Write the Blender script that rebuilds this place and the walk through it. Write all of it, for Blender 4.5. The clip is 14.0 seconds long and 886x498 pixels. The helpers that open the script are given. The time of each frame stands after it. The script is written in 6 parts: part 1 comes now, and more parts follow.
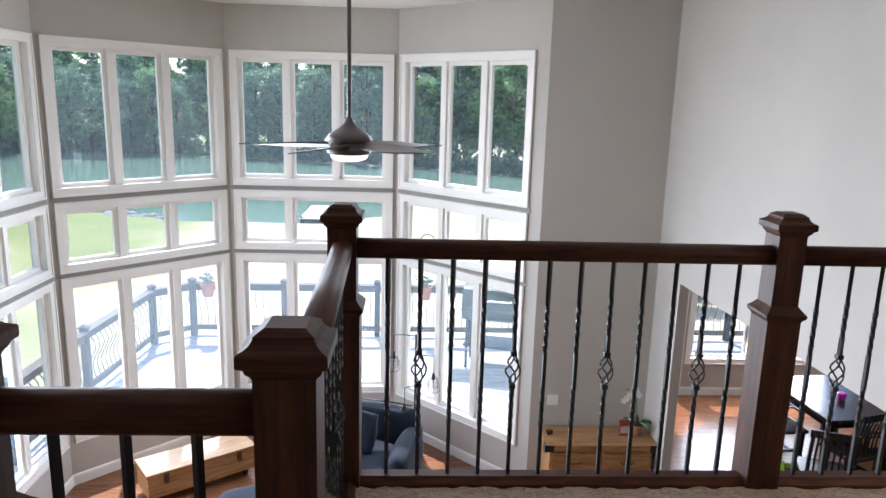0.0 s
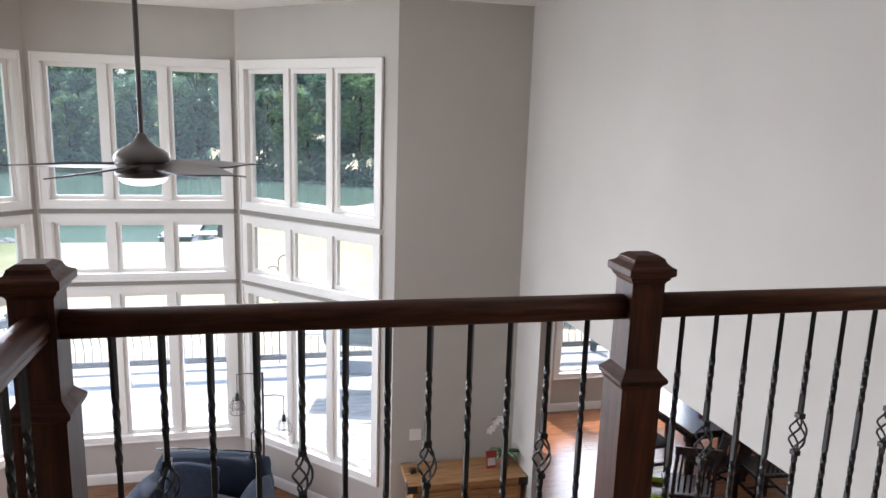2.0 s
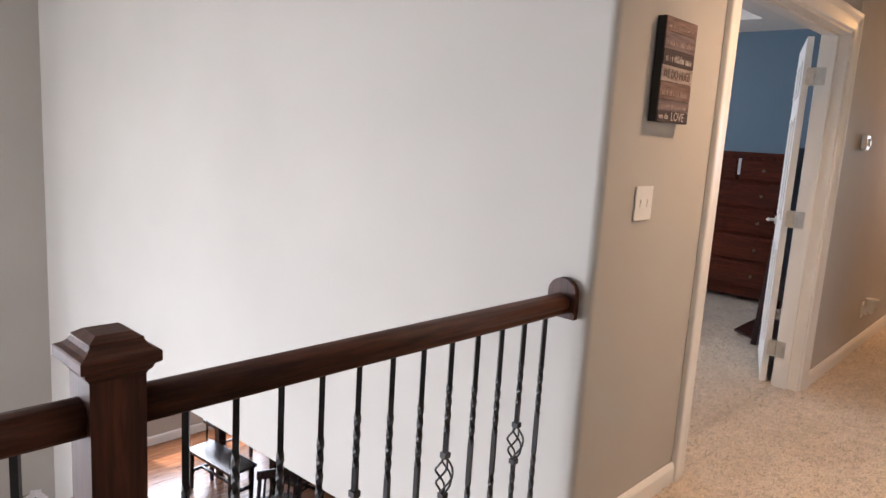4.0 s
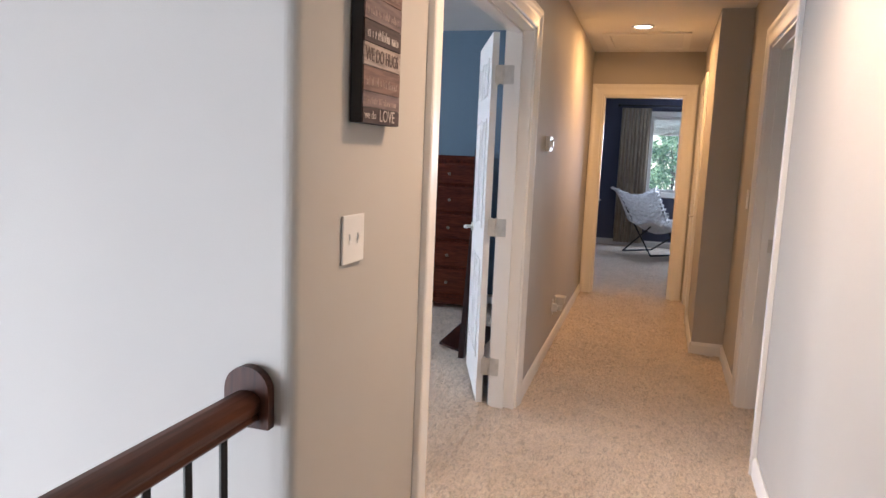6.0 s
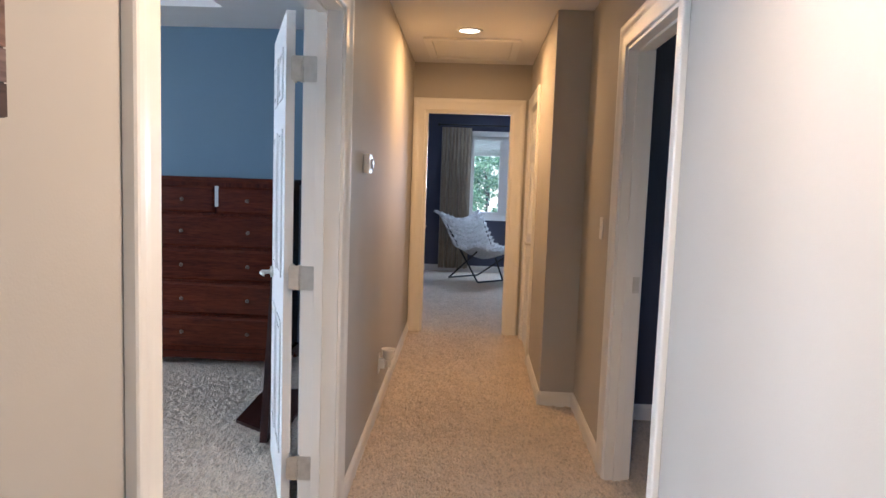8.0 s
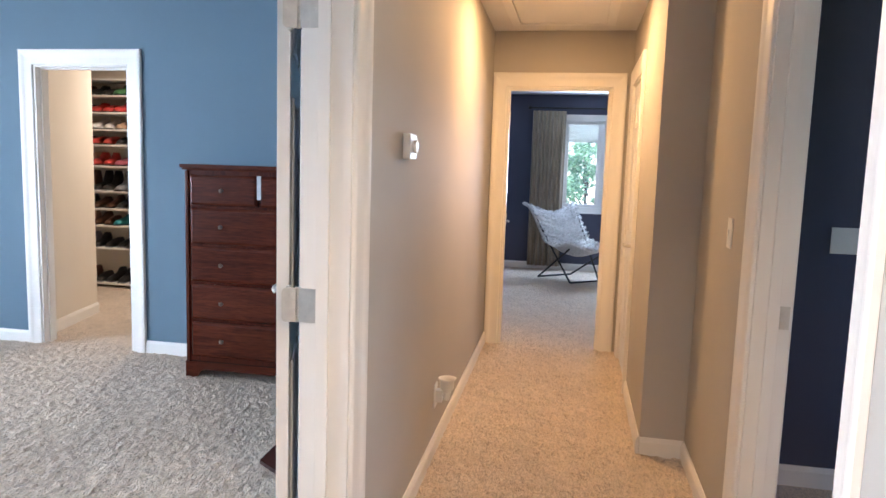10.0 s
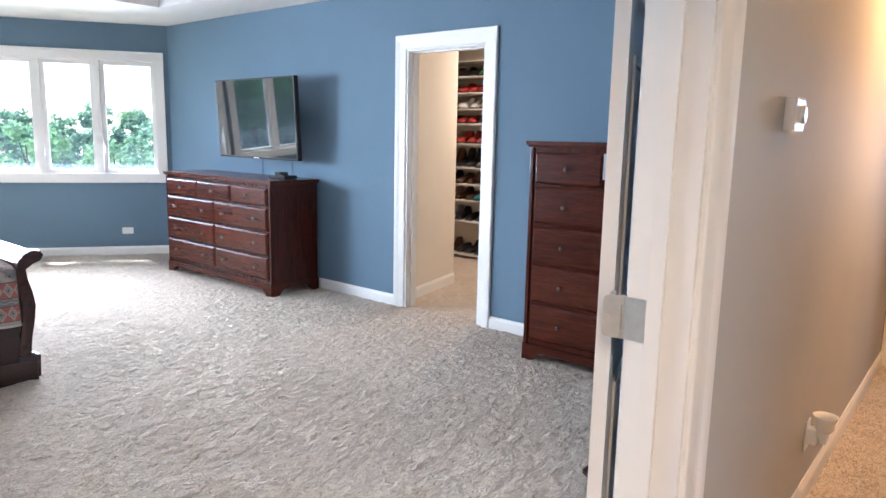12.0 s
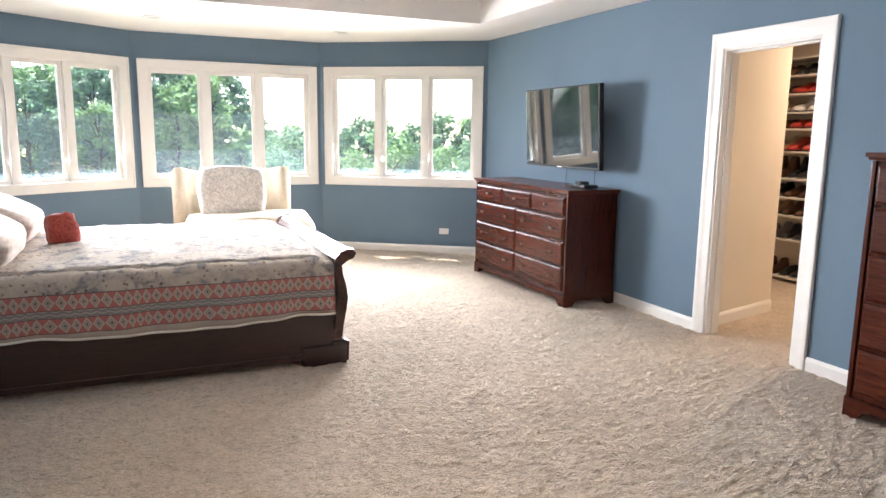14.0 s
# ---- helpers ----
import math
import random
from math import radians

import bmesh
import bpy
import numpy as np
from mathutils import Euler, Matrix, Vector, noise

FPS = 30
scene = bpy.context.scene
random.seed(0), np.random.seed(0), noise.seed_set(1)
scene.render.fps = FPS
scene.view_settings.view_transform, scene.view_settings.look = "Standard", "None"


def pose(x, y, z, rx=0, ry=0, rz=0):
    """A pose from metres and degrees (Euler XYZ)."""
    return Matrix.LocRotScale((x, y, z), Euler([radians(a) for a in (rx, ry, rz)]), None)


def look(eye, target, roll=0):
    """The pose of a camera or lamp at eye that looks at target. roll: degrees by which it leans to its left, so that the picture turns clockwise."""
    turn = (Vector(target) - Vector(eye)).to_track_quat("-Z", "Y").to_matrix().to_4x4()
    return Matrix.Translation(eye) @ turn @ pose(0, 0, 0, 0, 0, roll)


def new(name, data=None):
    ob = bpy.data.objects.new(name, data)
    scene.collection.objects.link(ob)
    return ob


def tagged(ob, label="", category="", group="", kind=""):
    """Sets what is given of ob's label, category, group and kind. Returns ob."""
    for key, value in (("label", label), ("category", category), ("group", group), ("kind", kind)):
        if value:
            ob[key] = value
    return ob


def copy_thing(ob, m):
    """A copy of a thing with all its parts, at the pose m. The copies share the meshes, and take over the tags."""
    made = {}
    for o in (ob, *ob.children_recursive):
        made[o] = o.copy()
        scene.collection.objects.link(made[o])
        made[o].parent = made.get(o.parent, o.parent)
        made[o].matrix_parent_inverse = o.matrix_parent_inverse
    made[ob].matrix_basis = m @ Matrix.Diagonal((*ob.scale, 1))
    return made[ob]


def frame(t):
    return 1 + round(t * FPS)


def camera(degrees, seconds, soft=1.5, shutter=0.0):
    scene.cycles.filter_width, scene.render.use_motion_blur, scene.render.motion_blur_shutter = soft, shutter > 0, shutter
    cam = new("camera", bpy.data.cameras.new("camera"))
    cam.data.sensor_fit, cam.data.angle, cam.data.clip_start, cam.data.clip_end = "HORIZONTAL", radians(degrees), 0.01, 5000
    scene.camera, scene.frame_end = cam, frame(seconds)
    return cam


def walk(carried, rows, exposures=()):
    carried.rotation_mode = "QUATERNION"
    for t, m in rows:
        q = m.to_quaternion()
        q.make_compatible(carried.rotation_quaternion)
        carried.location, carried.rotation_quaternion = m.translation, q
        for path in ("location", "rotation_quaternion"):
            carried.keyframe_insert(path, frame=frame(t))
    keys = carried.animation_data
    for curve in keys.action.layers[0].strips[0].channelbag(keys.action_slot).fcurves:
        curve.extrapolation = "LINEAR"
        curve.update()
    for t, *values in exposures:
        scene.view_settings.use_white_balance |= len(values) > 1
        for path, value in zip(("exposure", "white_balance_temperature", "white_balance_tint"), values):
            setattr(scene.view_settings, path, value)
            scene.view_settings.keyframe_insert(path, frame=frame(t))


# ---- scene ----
cam = camera(65.3, 14.0)
PATH = [
    (0, (0.64, 0.658, 1.335), (0.732, 2.612, 0.916), 1.6),
    (0.5, (0.735, 0.838, 1.334), (0.848, 2.792, 0.923), 1.8),
    (1, (0.817, 0.974, 1.336), (0.949, 2.927, 0.928), 1.6),
    (1.5, (0.881, 1.123, 1.347), (1.097, 3.07, 0.947), 1.8),
    (2, (0.97, 1.229, 1.349), (1.406, 3.143, 0.97), 1.8),
    (2.5, (1.108, 1.339, 1.341), (1.828, 3.171, 0.985), 2.1),
    (3, (1.241, 1.439, 1.339), (2.228, 3.148, 1.014), 2.9),
    (3.5, (1.355, 1.584, 1.349), (2.578, 3.132, 1.023), 3.2),
    (4, (1.461, 1.703, 1.367), (2.898, 3.054, 1.037), 3.5),
    (4.2, (1.512, 1.782, 1.336), (3.051, 3.023, 1.031), 3.8),
    (6.3, (2.252, 2.138, 1.394), (4.167, 2.647, 1.126), 2.1),
    (6.5, (2.349, 2.155, 1.397), (4.281, 2.601, 1.141), 2.0),
    (7, (2.583, 2.219, 1.399), (4.546, 2.526, 1.166), 2.0),
    (7.5, (2.811, 2.268, 1.405), (4.795, 2.427, 1.2), 2.0),
    (7.7, (2.914, 2.277, 1.396), (4.902, 2.371, 1.2), 2.0),
    (9.8, (3.862, 2.231, 1.4), (5.834, 2.474, 1.174), 1.9),
    (10, (3.922, 2.208, 1.395), (5.873, 2.579, 1.16), 1.8),
    (10.5, (4.047, 2.197, 1.382), (5.916, 2.855, 1.113), 1.5),
    (11, (4.16, 2.23, 1.381), (5.929, 3.116, 1.085), 1.4),
    (11.5, (4.249, 2.273, 1.382), (5.883, 3.383, 1.069), 1.3),
    (12, (4.31, 2.308, 1.393), (5.823, 3.574, 1.066), 1.2),
    (12.5, (4.41, 2.321, 1.395), (5.754, 3.765, 1.065), 1.0),
    (13, (4.495, 2.315, 1.408), (5.64, 3.921, 1.077), 0.8),
    (13.5, (4.548, 2.31, 1.415), (5.512, 4.032, 1.087), 0.7),
    (14, (4.56, 2.318, 1.432), (5.354, 4.124, 1.102), 0.7),
]
SKY, SUN = 0.17, 5.0
walk(cam, [(t, look(eye, target, roll)) for t, eye, target, roll in PATH], [(0.0, 0.95, 6000, 16), (1.0, 0.9, 6050, 16), (2.0, 0.82, 6250, 18), (3.0, 1.06, 6350, 18), (4.2, 1.28, 6300, 20), (6.5, 1.5, 5700, 16), (7.7, 1.48, 5400, 13), (10.0, 2.14, 5500, 13), (11.5, 2.1, 5450, 14), (12.5, 2.1, 5800, 15), (14.0, 2.1, 6650, 18)])

# ---- world, sun, large lights ----
world = bpy.data.worlds.new("world")
scene.world = world
world.use_nodes = True
wn = world.node_tree.nodes
sky = wn.new("ShaderNodeTexSky")
sky.sky_type, sky.sun_disc = "NISHITA", False
SUN_AZ, SUN_EL = -14.0, 55.0      # degrees from +y towards +x, and above the horizon
sky.sun_elevation, sky.sun_rotation = radians(SUN_EL), radians(SUN_AZ)
wn["Background"].inputs["Strength"].default_value = SKY
world.node_tree.links.new(sky.outputs[0], wn["Background"].inputs["Color"])
sun_data = bpy.data.lights.new("sun", "SUN")
sun_data.energy, sun_data.angle, sun_data.color = SUN, radians(0.5), (1.0, 0.95, 0.86)
sun = new("sun", sun_data)
toward = Vector((math.sin(radians(SUN_AZ)) * math.cos(radians(SUN_EL)), math.cos(radians(SUN_AZ)) * math.cos(radians(SUN_EL)), math.sin(radians(SUN_EL))))
sun.matrix_world = look(toward * 60, (0, 0, 0))


def area_lamp(name, eye, target, sx, sy, watts, colour, spread=180):
    d = bpy.data.lights.new(name, "AREA")
    d.shape, d.size, d.size_y, d.energy, d.color, d.spread = "RECTANGLE", sx, sy, watts, colour, radians(spread)
    ob = new(name, d)
    ob.matrix_world = look(eye, target)
    return ob


# sky light entering by the windows, the hall lamps and a closet fill
DAY = (0.90, 0.96, 1.0)
for ax, ay, bx, by, watts, spread in ((-2.886, 5.2, -2.886, 6.7, 88, 150), (-2.886, 7.444, -1.50, 8.83, 56, 85), (-1.50, 8.83, 0.46, 8.83, 44, 120), (0.46, 8.83, 1.92, 7.37, 36, 120)):
    cx, cy, nx, ny = (ax + bx) / 2, (ay + by) / 2, -(by - ay), bx - ax
    k = math.hypot(nx, ny)
    nx, ny = nx / k, ny / k
    area_lamp("bay_sky_light", (cx - nx * 0.04, cy - ny * 0.04, -0.2), (cx - nx, cy - ny, -0.4), 1.6, 3.9, watts, DAY, spread)
for ax, ay, bx, by in ((2.9, 9.58, 4.55, 10.72), (6.62, 10.72, 8.29, 9.58)):
    cx, cy, nx, ny = (ax + bx) / 2, (ay + by) / 2, -(by - ay), bx - ax
    k = math.hypot(nx, ny)
    nx, ny = nx / k, ny / k
    area_lamp("bedroom_sky_light", (cx - nx * 0.04, cy - ny * 0.04, 1.5), (cx - nx, cy - ny, 1.3), 1.7, 1.2, 36, DAY, 104)
area_lamp("bedroom_sky_light", (5.58, 10.68, 1.5), (5.58, 6.5, 0.0), 1.8, 1.2, 9, DAY, 70)
area_lamp("dining_sky_light", (5.7, 9.86, -1.45), (5.7, 8.0, -1.7), 1.9, 1.4, 60, DAY)
area_lamp("far_window_sky_light", (13.74, 1.89, 1.45), (12.0, 1.89, 1.3), 0.8, 1.0, 22, (0.74, 0.87, 1.0))
area_lamp("hall_lamp", (7.98, 2.377, 2.425), (7.98, 2.378, 0), 0.16, 0.16, 9, (1.0, 0.53, 0.18))
# unseen lamp without fitting, assumed from the warm light on the sign wall
area_lamp("unseen_hall_lamp", (4.25, 2.08, 2.43), (4.25, 2.081, 0), 0.16, 0.16, 8, (1.0, 0.68, 0.40), 135)
# no lamp seen in the closet; added to brighten stub wall and shelves
area_lamp("closet_fill", (10.0, 6.0, 2.43), (10.0, 6.001, 0), 0.3, 0.3, 9, (1.0, 0.78, 0.55))


# ---- materials ----
def shader(name, rough=0.6, metal=0.0, spec=0.5):
    m = bpy.data.materials.new(name)
    m.use_nodes = True
    n, l = m.node_tree.nodes, m.node_tree.links
    b = n["Principled BSDF"]
    b.inputs["Roughness"].default_value, b.inputs["Metallic"].default_value = rough, metal
    b.inputs["Specular IOR Level"].default_value = spec
    return m, n, l, b


def coords(n, l, scale=(1, 1, 1), turn=(0, 0, 0), world_space=True):
    g = n.new("ShaderNodeNewGeometry" if world_space else "ShaderNodeTexCoord")
    mp = n.new("ShaderNodeMapping")
    mp.inputs["Scale"].default_value = scale
    mp.inputs["Rotation"].default_value = [radians(a) for a in turn]
    l.new(g.outputs["Position" if world_space else "Object"], mp.inputs["Vector"])
    return mp.outputs[0]


def ramp(n, l, fac, stops):
    r = n.new("ShaderNodeValToRGB")
    while len(r.color_ramp.elements) < len(stops):
        r.color_ramp.elements.new(0.5)
    for e, (p, c) in zip(r.color_ramp.elements, stops):
        e.position, e.color = p, (*c, 1)
    l.new(fac, r.inputs[0])
    return r.outputs[0]


def noise_tex(n, l, vec, scale, detail=4, rough=0.55, distort=0.0):
    t = n.new("ShaderNodeTexNoise")
    t.inputs["Scale"].default_value, t.inputs["Detail"].default_value = scale, detail
    t.inputs["Roughness"].default_value, t.inputs["Distortion"].default_value = rough, distort
    l.new(vec, t.inputs["Vector"])
    return t.outputs["Fac"]


def blend(n, l, a, b, fac=0.5, mode="MIX"):
    x = n.new("ShaderNodeMix")
    x.data_type, x.blend_type = "RGBA", mode
    for sock, v in ((x.inputs[0], fac), (x.inputs[6], a), (x.inputs[7], b)):
        if isinstance(v, bpy.types.NodeSocket):
            l.new(v, sock)
        else:
            sock.default_value = v if isinstance(v, float) else (*v, 1)
    return x.outputs[2]


def bump(n, l, b, height, strength, distance):
    k = n.new("ShaderNodeBump")
    k.inputs["Strength"].default_value, k.inputs["Distance"].default_value = strength, distance
    l.new(height, k.inputs["Height"])
    l.new(k.outputs[0], b.inputs["Normal"])
    return k


def shade(c, f):
    return tuple(min(1.0, v * f) for v in c)


def paint(name, c, rough=0.7, relief=0.25, spread=0.05, spec=0.2):
    """Rolled wall paint or lacquer: faint blotches and an orange-peel relief."""
    m, n, l, b = shader(name, rough, 0, spec)
    v = coords(n, l)
    blot = noise_tex(n, l, v, 0.9, 3)
    l.new(ramp(n, l, blot, [(0.3, shade(c, 1 - spread)), (0.7, shade(c, 1 + spread))]), b.inputs["Base Color"])
    bump(n, l, b, noise_tex(n, l, v, 260, 2), relief, 0.001)
    return m


def wood(name, dark, light, along="x", rough=0.38, fine=1.0, object_space=True, spec=0.5):
    """Stained wood: stretched grain, darker pores and slow colour drift from piece to piece."""
    m, n, l, b = shader(name, rough, 0, spec)
    s = {"x": (2.2, 26, 26), "y": (26, 2.2, 26), "z": (26, 26, 2.2)}[along]
    v = coords(n, l, [k * fine for k in s], world_space=not object_space)
    grain = noise_tex(n, l, v, 1.4, 6, 0.65, 0.8)
    pores = noise_tex(n, l, v, 6.0, 3, 0.5)
    info = n.new("ShaderNodeObjectInfo")
    base = ramp(n, l, grain, [(0.3, dark), (0.55, tuple((p + q) / 2 for p, q in zip(dark, light))), (0.75, light)])
    base = blend(n, l, base, ramp(n, l, pores, [(0.35, (0.35, 0.35, 0.35)), (0.55, (1, 1, 1))]), 0.55, "MULTIPLY")
    drift = ramp(n, l, info.outputs["Random"], [(0.0, (0.82, 0.82, 0.82)), (1.0, (1.0, 1.0, 1.0))])
    l.new(blend(n, l, base, drift, 1.0, "MULTIPLY"), b.inputs["Base Color"])
    bump(n, l, b, pores, 0.12, 0.002)
    return m


def metal(name, c, rough=0.35):
    m, n, l, b = shader(name, rough, 1.0)
    v = coords(n, l)
    l.new(ramp(n, l, noise_tex(n, l, v, 30, 3), [(0.3, shade(c, 0.85)), (0.7, c)]), b.inputs["Base Color"])
    return m


def plain(name, c, rough=0.5, spec=0.5, spread=0.08, scale=12.0, relief=0.0):
    m, n, l, b = shader(name, rough, 0, spec)
    v = coords(n, l)
    f = noise_tex(n, l, v, scale, 4)
    l.new(ramp(n, l, f, [(0.3, shade(c, 1 - spread)), (0.7, shade(c, 1 + spread))]), b.inputs["Base Color"])
    if relief:
        bump(n, l, b, noise_tex(n, l, v, scale * 8, 3), relief, 0.004)
    return m


def carpet_mat(name, dark, light):
    """Cut pile: curled clumps about two centimetres long, fine yarn between them, slow wear."""
    m, n, l, b = shader(name, 0.95, 0, 0.1)
    v = coords(n, l)
    yarn = noise_tex(n, l, v, 150, 2, 0.6, 0.4)
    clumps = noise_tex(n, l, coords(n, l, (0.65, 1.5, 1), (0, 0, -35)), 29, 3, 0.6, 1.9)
    drift = noise_tex(n, l, v, 7, 3, 0.6, 0.8)
    worn = noise_tex(n, l, v, 1.1, 3)
    a = ramp(n, l, yarn, [(0.3, dark), (0.7, light)])
    # shade in the low gaps between clumps is painted into the colour
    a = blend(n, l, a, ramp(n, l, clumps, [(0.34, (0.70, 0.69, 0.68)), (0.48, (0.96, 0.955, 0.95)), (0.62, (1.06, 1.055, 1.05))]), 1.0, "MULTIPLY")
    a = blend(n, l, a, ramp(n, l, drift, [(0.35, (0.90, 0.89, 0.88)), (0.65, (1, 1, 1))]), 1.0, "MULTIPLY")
    l.new(blend(n, l, a, ramp(n, l, worn, [(0.3, (0.88, 0.87, 0.86)), (0.7, (1, 1, 1))]), 1.0, "MULTIPLY"), b.inputs["Base Color"])
    add = n.new("ShaderNodeMath")
    add.operation, add.inputs[1].default_value = "MULTIPLY_ADD", 0.22
    l.new(yarn, add.inputs[0]), l.new(clumps, add.inputs[2])
    bump(n, l, b, add.outputs[0], 1.0, 0.03)
    b.inputs["Sheen Weight"].default_value = 0.25
    return m


def fabric(name, dark, light, scale=120, relief=0.4):
    m, n, l, b = shader(name, 0.9, 0, 0.15)
    v = coords(n, l)
    l.new(blend(n, l, ramp(n, l, noise_tex(n, l, v, scale, 3), [(0.35, dark), (0.65, light)]), ramp(n, l, noise_tex(n, l, v, 5, 3), [(0.3, (0.8, 0.8, 0.8)), (0.7, (1, 1, 1))]), 0.8, "MULTIPLY"), b.inputs["Base Color"])
    bump(n, l, b, noise_tex(n, l, v, scale, 2), relief, 0.003)
    b.inputs["Sheen Weight"].default_value = 0.3
    return m


def glass_mat(name, tint=(1, 1, 1), haze=0.026):
    m = bpy.data.materials.new(name)
    m.use_nodes = True
    n, l = m.node_tree.nodes, m.node_tree.links
    n.remove(n["Principled BSDF"])
    tr, gl, mx = n.new("ShaderNodeBsdfTransparent"), n.new("ShaderNodeBsdfGlossy"), n.new("ShaderNodeMixShader")
    lw, pw, ma = n.new("ShaderNodeLayerWeight"), n.new("ShaderNodeMath"), n.new("ShaderNodeMath")
    lw.inputs[0].default_value = 0.5
    pw.operation, pw.inputs[1].default_value = "POWER", 5.0
    ma.operation, ma.inputs[1].default_value, ma.inputs[2].default_value = "MULTIPLY_ADD", 0.6, 0.02
    l.new(lw.outputs["Facing"], pw.inputs[0]), l.new(pw.outputs[0], ma.inputs[0])
    tr.inputs[0].default_value = (*tint, 1)
    gl.inputs["Roughness"].default_value = 0.01
    l.new(ma.outputs[0], mx.inputs[0]), l.new(tr.outputs[0], mx.inputs[1]), l.new(gl.outputs[0], mx.inputs[2])
    # glare and reflected sky painted in as a pale blue translucent veil
    veil, mx2 = n.new("ShaderNodeBsdfTranslucent"), n.new("ShaderNodeMixShader")
    veil.inputs[0].default_value = (0.66, 0.84, 1.0, 1)
    mx2.inputs[0].default_value = haze
    l.new(mx.outputs[0], mx2.inputs[1]), l.new(veil.outputs[0], mx2.inputs[2])
    l.new(mx2.outputs[0], n["Material Output"].inputs[0])
    return m


def glow(name, c, strength):
    m, n, l, b = shader(name, 0.5)
    b.inputs["Base Color"].default_value = (*c, 1)
    b.inputs["Emission Color"].default_value = (*c, 1)
    b.inputs["Emission Strength"].default_value = strength
    return m


def leaf_mat(name, dark, light):
    m, n, l, b = shader(name, 0.55, 0, 0.3)
    g = n.new("ShaderNodeNewGeometry")
    a = ramp(n, l, g.outputs["Random Per Island"], [(0.0, dark), (0.6, light), (1.0, shade(light, 1.5))])
    l.new(a, b.inputs["Base Color"])
    thin, mx = n.new("ShaderNodeBsdfTranslucent"), n.new("ShaderNodeMixShader")
    l.new(blend(n, l, a, (0.6, 1.0, 0.62), 0.25), thin.inputs["Color"])
    mx.inputs[0].default_value = 0.42
    l.new(b.outputs[0], mx.inputs[1]), l.new(thin.outputs[0], mx.inputs[2])
    l.new(mx.outputs[0], n["Material Output"].inputs[0])
    return m


GREIGE = paint("greige_wall_paint", (0.47, 0.445, 0.405))
BLUE = paint("slate_blue_wall_paint", (0.142, 0.212, 0.278))
NAVY = paint("dark_navy_wall_paint", (0.085, 0.09, 0.13))
CREAM = paint("cream_closet_paint", (0.72, 0.66, 0.57))
CEIL = paint("white_ceiling_paint", (0.78, 0.76, 0.73), 0.8, 0.5)
TRIM = paint("white_trim_enamel", (0.8, 0.78, 0.74), 0.36, 0.0, 0.02, 0.4)
DOORW = paint("white_door_enamel", (0.78, 0.78, 0.77), 0.34, 0.0, 0.02, 0.4)
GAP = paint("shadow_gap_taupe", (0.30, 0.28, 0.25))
SIDING = plain("exterior_siding", (0.45, 0.42, 0.36))
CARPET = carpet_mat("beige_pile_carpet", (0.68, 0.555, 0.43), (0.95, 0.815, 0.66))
RAIL_X = wood("walnut_stain_along_x", (0.034, 0.009, 0.004), (0.15, 0.05, 0.021), "x", 0.52, 0.7, spec=0.28)
RAIL_Y = wood("walnut_stain_along_y", (0.034, 0.009, 0.004), (0.15, 0.05, 0.021), "y", 0.52, 0.7, spec=0.28)
RAIL_Z = wood("walnut_stain_upright", (0.032, 0.008, 0.004), (0.13, 0.042, 0.018), "z", 0.5, 0.7, spec=0.3)
IRON = plain("black_wrought_iron", (0.012, 0.012, 0.013), 0.42, 0.5, 0.2, 60, 0.15)
CHERRY_Y = wood("cherry_stain_along_y", (0.040, 0.007, 0.003), (0.135, 0.026, 0.011), "y", 0.26, spec=0.32)
CHERRY_Z = wood("cherry_stain_upright", (0.036, 0.006, 0.003), (0.11, 0.021, 0.009), "z", 0.26, spec=0.32)
MAHOG_X = wood("dark_mahogany_along_x", (0.020, 0.007, 0.006), (0.055, 0.018, 0.014), "x", 0.3)
MAHOG_Z = wood("dark_mahogany_upright", (0.024, 0.008, 0.006), (0.07, 0.020, 0.014), "z", 0.3)
MAHOG_Y = wood("dark_mahogany_along_y", (0.030, 0.008, 0.005), (0.085, 0.022, 0.014), "y", 0.25)
PINE = wood("honey_pine", (0.32, 0.15, 0.055), (0.60, 0.34, 0.15), "x", 0.45, 0.5)
OAKFLOOR = wood("red_oak_floor", (0.16, 0.06, 0.026), (0.36, 0.155, 0.07), "x", 0.25, 0.7, False)
DECKWOOD = wood("weathered_deck_boards", (0.46, 0.43, 0.41), (0.68, 0.65, 0.62), "x", 0.8, 0.6, False)
DECKRAIL = wood("brown_deck_rail", (0.05, 0.032, 0.026), (0.12, 0.08, 0.065), "x", 0.6)
ESPRESSO = wood("espresso_table_wood", (0.012, 0.009, 0.009), (0.04, 0.03, 0.028), "y", 0.24)
NICKEL = metal("satin_nickel", (0.70, 0.68, 0.63), 0.5)
BRONZE = metal("dark_bronze", (0.13, 0.10, 0.08), 0.4)
FANBODY = plain("taupe_fan_metal", (0.09, 0.077, 0.069), 0.35, 0.5, 0.06, 20)
PLASTIC = plain("white_plastic", (0.78, 0.77, 0.74), 0.35, 0.5, 0.02)
BLACKPL = plain("black_gloss_plastic", (0.012, 0.012, 0.013), 0.2, 0.5, 0.1)
DENIM = fabric("dark_slate_blue_upholstery", (0.007, 0.010, 0.018), (0.020, 0.027, 0.042))
CREAMFAB = fabric("cream_upholstery", (0.55, 0.46, 0.34), (0.72, 0.63, 0.49))
CURTAIN = fabric("tan_curtain_cloth", (0.30, 0.24, 0.17), (0.44, 0.36, 0.26), 160, 0.2)
FUR = fabric("white_faux_fur", (0.55, 0.54, 0.53), (0.86, 0.85, 0.84), 60, 1.0)
# haze in both panes is painted glare; the second is for the bedroom
GLASS = glass_mat("window_glass", (0.93, 0.97, 0.98), 0.028)
VEILED = glass_mat("screened_glass_glare_veil", (0.90, 0.95, 0.94), 0.02)
